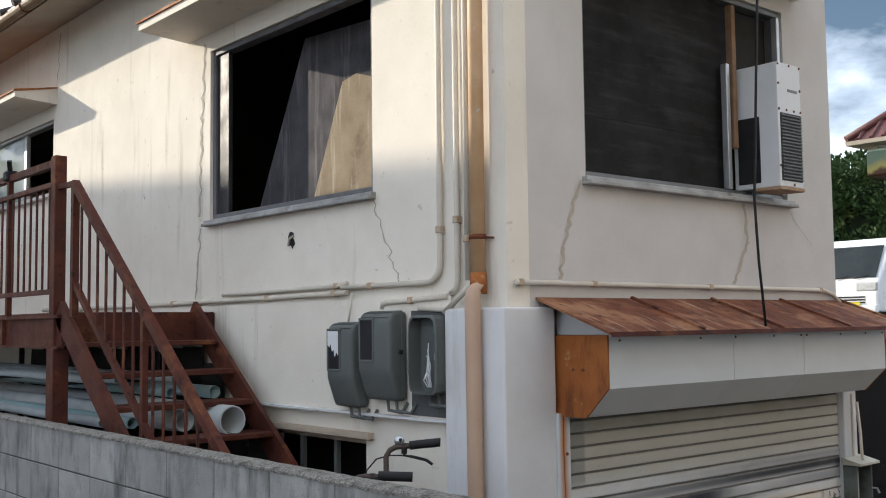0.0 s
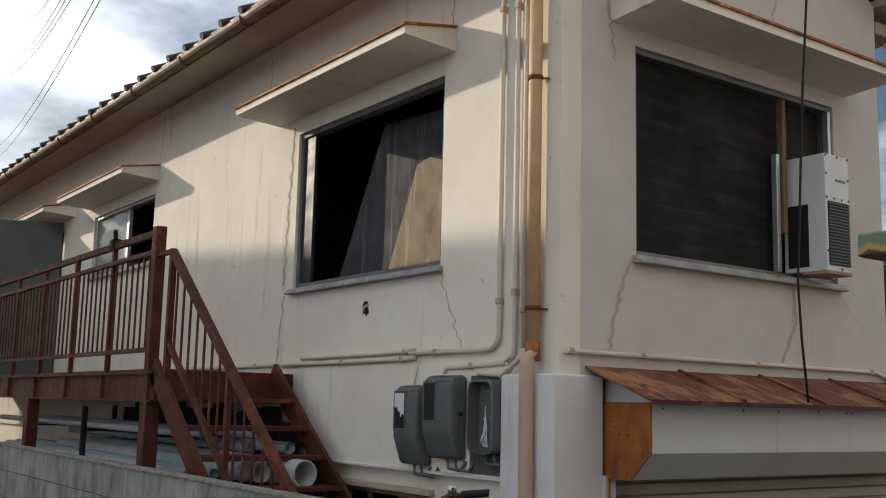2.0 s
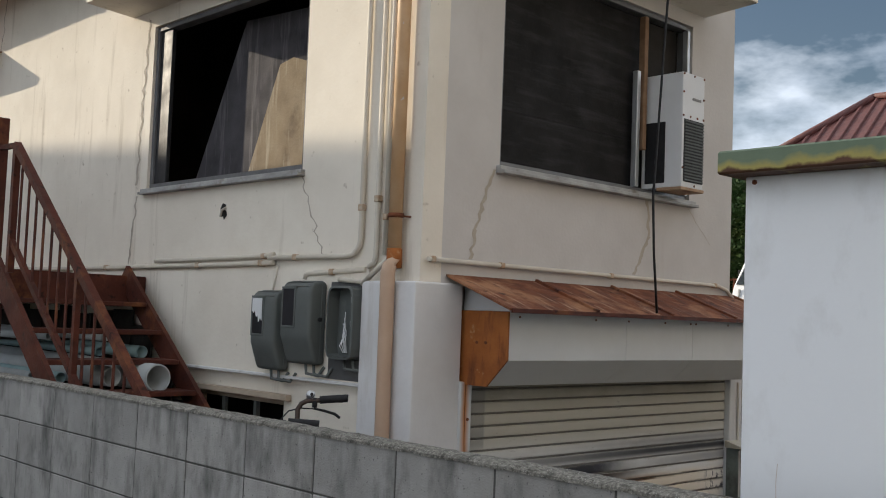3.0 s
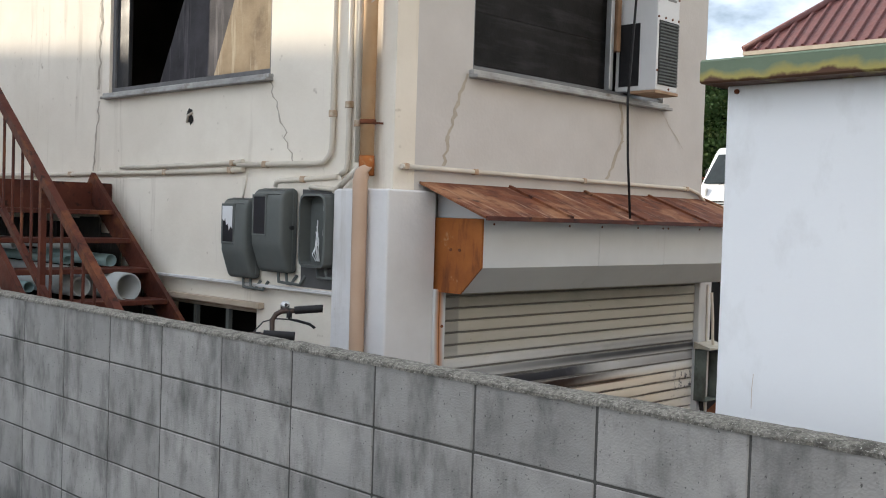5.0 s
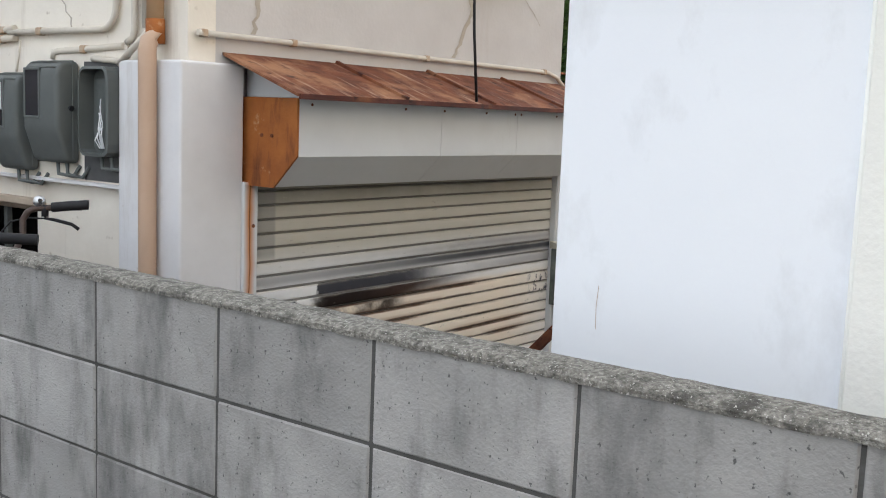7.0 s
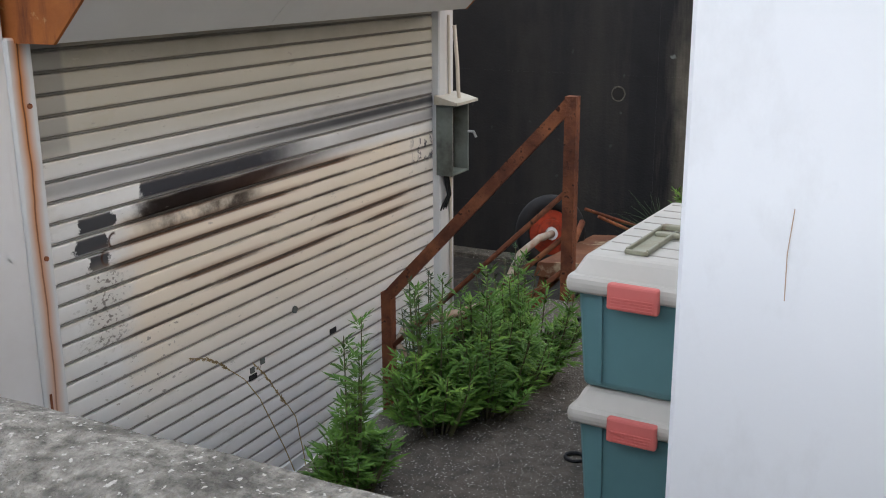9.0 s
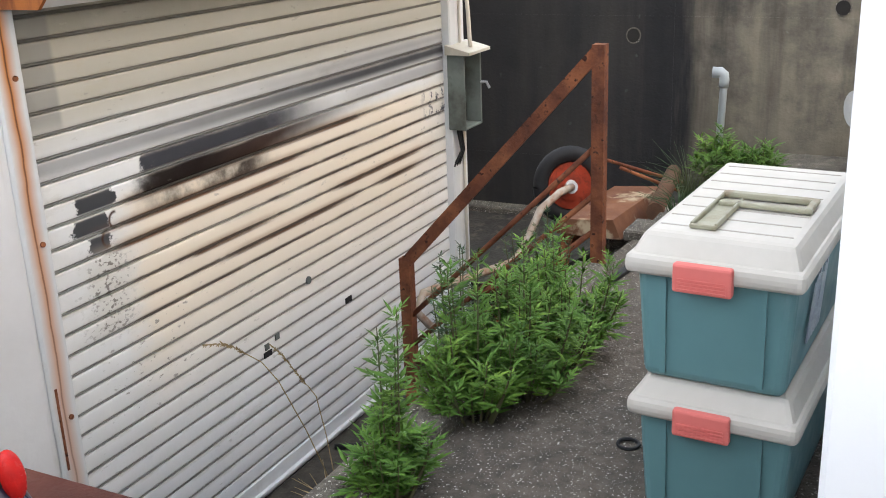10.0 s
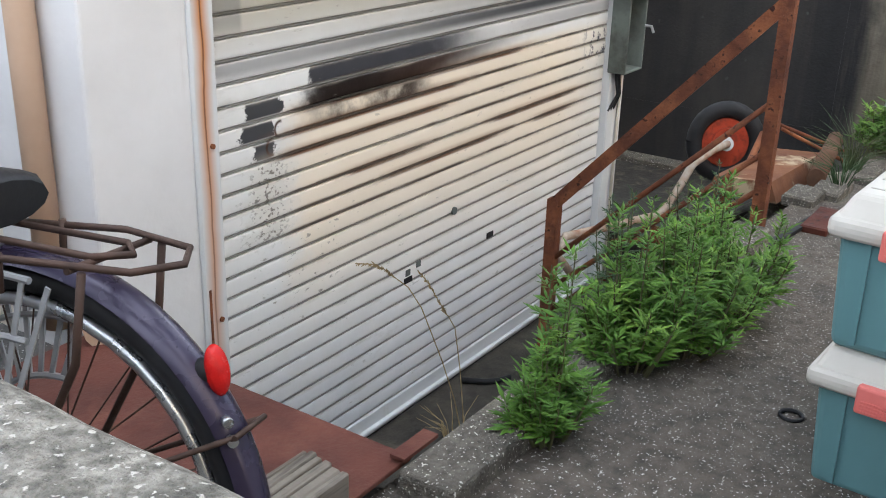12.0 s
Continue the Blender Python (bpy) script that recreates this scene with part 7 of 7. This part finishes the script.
leafy("weed", (7.52, 2.56, on(7.5)), 0.14, 0.24, 40, LEAF, "leafy green weed by the retaining wall", 17, 0.03, 0.07)
leafy("weed", (7.56, 2.34, on(7.5)), 0.12, 0.20, 26, LEAF, "leafy green weed by the retaining wall", 18, 0.03, 0.07)
def grass(base, n, h, spread, seed, mat, label, lean=0.0):
    rnd = random.Random(seed)
    t = thing("grass_tuft", base, label, "grass")
    bm = BM()
    for k in range(n):
        a = rnd.uniform(0, 2 * math.pi)
        d = Vector((math.cos(a), math.sin(a), 0))
        hh = h * rnd.uniform(0.6, 1.1)
        p = Vector(base) + d * 0.02 * rnd.random()
        tube(bm, [p, p + d * spread * 0.25 + Vector((0, 0, hh * 0.6)), p + d * spread * rnd.uniform(0.6, 1.1) + Vector((0, 0, hh * rnd.uniform(0.7, 1.0)))], 0.003, 4, r2=0.0006)
    o = part("grass_mass", bm, mat, t)
    o["kind"] = "stuff"
grass((6.75, 2.55, on(6.8)), 60, 0.30, 0.25, 21, LEAF_DARK, "tuft of long grass beside the log")
grass((6.35, 2.50, on(6.4)), 30, 0.22, 0.2, 22, LEAF_DARK, "tuft of long grass beside the log")
grass((4.5, 3.45, LOW), 12, 0.25, 0.15, 23, DRY, "dry grass tuft at the foot of the shutter")
# two dry stalks with seed heads before the shutter
dg = thing("dry_grass", (4.50, 3.36, LOW), "dry grass stalks with drooping seed heads before the shutter", "grass")
for line, head in ((((4.46, 3.365, LOW + 0.06), (4.367, 3.365, -0.65), (4.266, 3.365, -0.447), (4.125, 3.365, -0.202), (4.04, 3.365, -0.10), (3.966, 3.365, -0.045)), ((3.966, 3.365, -0.045), (3.90, 3.365, 0.005), (3.848, 3.365, 0.035), (3.761, 3.365, 0.065))),
                   (((4.46, 3.365, LOW + 0.06), (4.42, 3.365, -0.66), (4.395, 3.365, -0.527), (4.349, 3.365, -0.353), (4.30, 3.365, -0.29), (4.251, 3.365, -0.251)), ((4.29, 3.365, -0.28), (4.251, 3.365, -0.235), (4.165, 3.365, -0.127), (4.102, 3.365, -0.065)))):
    bm = BM()
    tube(bm, line, 0.0026, 5, r2=0.0016)
    part("stalk", bm, DRY, dg)
    bm = BM()
    rnd = random.Random(31)
    pts = [Vector(p) for p in head]
    tube(bm, pts, 0.0016, 5)
    for k in range(75):
        u = rnd.random() * 2.999
        i = int(u)
        d = (pts[i + 1] - pts[i]).normalized()
        blade(bm, pts[i].lerp(pts[i + 1], u - i), d + Vector((rnd.uniform(-.35, .35), rnd.uniform(-.35, .35), rnd.uniform(-.5, .2))), Vector((0, 1, 0)), 0.024, 0.0026)
    part("seed_head", bm, DRY, dg)
# ---- beyond the retaining wall ----
PLACE = Matrix()
def oriented(at, rz):
    return pose(*at, 0, 0, rz)
VAN_WHITE = surf("van_paint", (0.74, 0.75, 0.76), (0.70, 0.71, 0.72), 3.0, 0.3, bump=0.0)
VAN_GLASS = surf("van_glass", (0.06, 0.075, 0.08), (0.04, 0.05, 0.055), 3.0, 0.08, bump=0.0)
LAMP = surf("lamp_lens", (0.55, 0.56, 0.55), (0.4, 0.4, 0.4), 20.0, 0.15, bump=0.0)
YELLOW = surf("plate_yellow", (0.65, 0.55, 0.04), (0.6, 0.5, 0.03), 6.0, 0.5, bump=0.0)


def kei_van(m, label):
    """A small boxy van: front towards -y of its own frame."""
    t = new("parked_van")
    t.matrix_basis = m
    tagged(t, label, "van", "parked vehicles")
    def put(name, bm, mat, lab="", parent=None):
        bm.transform(m)
        return part(name, bm, mat, parent or t, lab)
    bm = BM()
    prism(bm, ((-1.70, 0.32), (-1.70, 0.72), (-1.62, 0.98), (-1.10, 1.70), (-0.95, 1.84), (1.55, 1.88), (1.68, 1.75), (1.70, 0.32)), "x", -0.735, 0.735)
    bmesh.ops.bevel(bm, geom=bm.edges[:], offset=0.05, segments=2, affect="EDGES", profile=0.5)
    put("body", bm, VAN_WHITE)
    bm = BM()
    vs = [bm.verts.new(v) for v in ((-0.66, -1.625, 1.02), (0.66, -1.625, 1.02), (0.60, -1.155, 1.68), (-0.60, -1.155, 1.68))]
    bm.faces.new(vs)
    bmesh.ops.solidify(bm, geom=bm.faces[:], thickness=-0.02)
    put("windscreen", bm, VAN_GLASS)
    for s in (-1, 1):
        for y0, y1 in ((-1.12, -0.35), (-0.25, 0.6), (0.7, 1.5)):
            bm = BM()
            prism(bm, ((y0 - (0.25 if y0 < -1 else 0), 1.05), (y1, 1.05), (y1, 1.62), (y0 + 0.08, 1.62)), "x", s * 0.730, s * 0.742)
            put("side_window", bm, VAN_GLASS)
        bm = BM()
        box(bm, (s * 0.40 - 0.14, -1.715, 0.74), (s * 0.40 + 0.22 * s + 0.1, -1.66, 0.92), 0.03, 2)
        put("headlight", bm, LAMP)
        for y in (-1.15, 1.15):
            bm = BM()
            tube(bm, [(s * 0.60, y, 0.27), (s * 0.74, y, 0.27)], 0.27, 22)
            w = put("wheel", bm, BLACK_RUBBER)
            bm = BM()
            tube(bm, [(s * 0.735, y, 0.27), (s * 0.75, y, 0.27)], 0.17, 18)
            put("rim", bm, CHROME, "", w)
        bm = BM()
        box(bm, (s * 0.80 - 0.04, -1.30, 1.12), (s * 0.80 + 0.04, -1.22, 1.36), 0.02)
        put("mirror", bm, BLACK_RUBBER)
    for k in range(3):
        bm = BM()
        box(bm, (-0.45, -1.712, 0.50 + 0.055 * k), (0.45, -1.69, 0.53 + 0.055 * k))
        put("grille_slot", bm, BLACK_RUBBER)
    bm = BM()
    box(bm, (-0.72, -1.76, 0.28), (0.72, -1.66, 0.46), 0.03, 2)
    put("bumper", bm, VAN_WHITE)
    bm = BM()
    box(bm, (0.05, -1.772, 0.36), (0.38, -1.755, 0.52), 0.004)
    pl = put("number_plate", bm, YELLOW, "yellow plate with dark bars")
    for k in range(3):
        bm = BM()
        box(bm, (0.09 + 0.09 * k, -1.776, 0.40), (0.15 + 0.09 * k, -1.772, 0.46))
        put("bar", bm, BLACK_RUBBER, "", pl)
    for s in (-0.25, 0.2):
        bm = BM()
        bar(bm, (s, -1.66, 1.0), (s + 0.3, -1.60, 1.06), 0.015, 0.015)
        put("wiper", bm, BLACK_RUBBER)
    return t
TZ = 1.30
kei_van(oriented((21.5, 10.95, TZ), -93), "small white van parked on the gravel terrace")

# hedge and trees
HEDGE = surf("hedge_leaf", (0.055, 0.10, 0.03), (0.03, 0.06, 0.02), 1.2, 0.6, bump=0.0, second=(0.11, 0.13, 0.04), second_at=(0.5, 0.7), second_scale=1.5)
BARK = surf("bark", (0.10, 0.075, 0.055), (0.06, 0.045, 0.035), 9.0, 0.9, bump=0.5)
def clump_leaves(bm, rnd, centre, r, n, size, squash=0.8):
    for i in range(n):
        v = Vector((rnd.gauss(0, 1), rnd.gauss(0, 1), rnd.gauss(0, 1))).normalized() * r * rnd.uniform(0.45, 1.05)
        v.z *= squash
        p = centre + v
        d = (v.normalized() + Vector((rnd.uniform(-.8, .8), rnd.uniform(-.8, .8), rnd.uniform(-.4, .8)))).normalized()
        s = d.cross(Vector((rnd.random(), rnd.random(), 1))).normalized()
        q = size * rnd.uniform(0.6, 1.4)
        a, b, c, e = p, p + d * q * 0.5 + s * q * 0.3, p + d * q, p + d * q * 0.5 - s * q * 0.3
        bm.faces.new([bm.verts.new(k) for k in (a, b, c, e)])
def tree(at, h, r, seed, n=26):
    rnd = random.Random(seed)
    t = thing("tree", at, "dense dark green garden tree", "tree", "trees behind the parking terrace")
    at = Vector(at)
    bm = BM()
    tube(bm, [at, at + Vector((0.05, 0, h * 0.3)), at + Vector((0, 0.05, h * 0.6))], 0.14, 10, r2=0.07)
    tr = part("trunk", bm, BARK, t)
    cs = []
    for k in range(n):
        a, e = rnd.uniform(0, 6.28), rnd.uniform(-0.2, 1.0)
        cs.append(at + Vector((math.cos(a) * r * rnd.uniform(0.2, 0.8), math.sin(a) * r * rnd.uniform(0.2, 0.8), h * (0.45 + 0.42 * e * rnd.uniform(0.6, 1.0)))))
    bm = BM()
    for c in cs[:12]:
        tube(bm, [at + Vector((0, 0, h * 0.35)), (at + Vector((0, 0, h * 0.5)) + c) / 2, c], 0.045, 6, r2=0.012)
    part("limbs", bm, BARK, t)
    bm = BM()
    for c in cs:
        clump_leaves(bm, rnd, c, r * 0.42, 420, 0.16)
    o = part("crown", bm, HEDGE, t)
    o["kind"] = "stuff"
tree((26.3, 14.9, TZ), 5.6, 1.7, 41)
tree((27.0, 18.6, TZ), 5.4, 1.7, 42)
rnd = random.Random(50)
hedge = thing("hedge", (26, 11, TZ), "tall clipped evergreen hedge", "hedge")
bm = BM()
H0, H1 = Vector((23.6, 17.5, TZ)), Vector((24.6, 8.0, TZ))
for k in range(120):
    u = rnd.random()
    clump_leaves(bm, rnd, H0.lerp(H1, u) + Vector((rnd.uniform(-.5, .5), rnd.uniform(-.5, .5), rnd.uniform(0.2, 3.7))), 0.6, 300, 0.12, 1.0)
o = part("leaves", bm, HEDGE, hedge)
o["kind"] = "stuff"
# solid near-black block inside the hedge, its inner shade put into colour
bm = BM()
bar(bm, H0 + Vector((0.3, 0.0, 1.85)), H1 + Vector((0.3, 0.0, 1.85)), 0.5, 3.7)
part("core", bm, surf("hedge_inner_shade", (0.018, 0.028, 0.012), (0.01, 0.018, 0.008), 4.0, 0.95), hedge)

# house with a red tiled hip roof
house = thing("house", (29.6, 8.9, TZ), "pale green rendered house with a red-brown tiled hip roof", "house")
HM = oriented((29.6, 8.9, TZ), 90)
def hput(name, bm, mat, parent=None, lab=""):
    bm.transform(HM)
    return part(name, bm, mat, parent or house, lab)
HW, HD, HE, HR = 5.5, 1.45, 5.2, 6.95
bm = BM()
box(bm, (-HW, -HD, 0), (HW, HD, HE))
hwall = hput("wall", bm, surf("pale_green_render", (0.50, 0.52, 0.46), (0.45, 0.47, 0.41), 2.0, 0.85))
RED_TILE = surf("red_roof_tile", (0.13, 0.042, 0.036), (0.08, 0.028, 0.025), 6.0, 0.6, bump=0.05, spec=0.5)
bm = BM()
E = [(-HW - 0.6, -HD - 0.6, HE), (HW + 0.6, -HD - 0.6, HE), (HW + 0.6, HD + 0.6, HE), (-HW - 0.6, HD + 0.6, HE)]
R = [(-4.05, 0, HR), (4.05, 0, HR)]
ev = [bm.verts.new(p) for p in E]
rv = [bm.verts.new(p) for p in R]
for f in ((ev[0], ev[1], rv[1], rv[0]), (ev[1], ev[2], rv[1]), (ev[2], ev[3], rv[0], rv[1]), (ev[3], ev[0], rv[0]), (ev[3], ev[2], ev[1], ev[0])):
    bm.faces.new(f)
hroof = hput("roof", bm, RED_TILE)
def roof_rows(a, b, c, d, n):
    """Rows of rolls up one roof slope: eaves a to b, ridge d to c."""
    a, b, c, d = (Vector(q) for q in (a, b, c, d))
    bm = BM()
    for i in range(n + 1):
        u = i / n
        p = a.lerp(b, u)
        up = (d + c) / 2 - (a + b) / 2
        along = (b - a).normalized()
        lim = 1.0
        # stop at the hips
        for s, (e, r) in ((1, (a, d)), (-1, (b, c))):
            run = ((p - e).dot(along)) * s
            full = ((r - e).dot(along)) * s
            if full > 1e-3:
                lim = min(lim, run / full)
        up = up - along * up.dot(along)
        if lim > 0.03:
            tube(bm, [p + Vector((0, 0, 0.02)), p + up * lim + Vector((0, 0, 0.02))], 0.055, 6)
    return bm
for q in ((E[3], E[0], R[0], R[0]), (E[0], E[1], R[1], R[0]), (E[2], E[3], R[0], R[1])):
    o = hput("tile_course", roof_rows(*q, 34), RED_TILE, hroof)
    o["kind"] = "stuff"
for p, q in ((E[0], R[0]), (E[3], R[0]), (E[1], R[1]), (E[2], R[1]), (R[0], R[1])):
    bm = BM()
    tube(bm, [Vector(p) + Vector((0, 0, 0.06)), Vector(q) + Vector((0, 0, 0.06))], 0.11, 8)
    hput("ridge", bm, RED_TILE, hroof)
bm = BM()
box(bm, (-HW - 0.62, -HD - 0.62, HE - 0.12), (HW + 0.62, HD + 0.62, HE - 0.004))
hput("eave", bm, SOFFIT)
for y in (-2, 1.5):
    bm = BM()
    box(bm, (y - 0.8, HD - 0.05, 3.2), (y + 0.8, HD + 0.03, 4.4))
    w = hput("window", bm, VAN_GLASS)

# fence rail in front of the hedge
fence = thing("terrace_fence", (22, 10, TZ), "rusty tubular fence at the back of the terrace", "fence")
F0, F1 = Vector((23.0, 17.2, TZ)), Vector((23.9, 8.0, TZ))
for z in (0.9, 1.3):
    bm = BM()
    tube(bm, [F0 + Vector((0, 0, z)), F1 + Vector((0, 0, z))], 0.03, 8)
    part("rail", bm, RUST, fence)
for k in range(9):
    bm = BM()
    p = F0.lerp(F1, k / 8)
    tube(bm, [p, p + Vector((0, 0, 1.35))], 0.03, 8)
    part("post", bm, RUST, fence)

# overhead cables to the north
for p, q in (((7.1, 25, 11.2), (9.5, 40, 12.3)), ((7.0, 25, 11.3), (9.45, 40, 12.65)), ((7.05, 27, 12.1), (9.3, 40, 14.5)), ((6.95, 27, 12.15), (9.28, 40, 14.75)), ((6.85, 27, 12.2), (9.25, 40, 15.0)), ((7.96, 33, 14.2), (9.16, 40, 15.9))):
    p, q = Vector(p), Vector(q)
    bm = BM()
    tube(bm, [p + (q - p) * u + Vector((0, 0, 0.3 * u * (u - 1))) for u in (-0.6, -0.3, 0, 0.3, 0.6, 1.0, 1.5, 2.0, 2.6)], 0.014, 5)
    tagged(part("overhead_cable", bm, BLACK_RUBBER), "thin black overhead cable against the sky", "cable", "overhead cables")
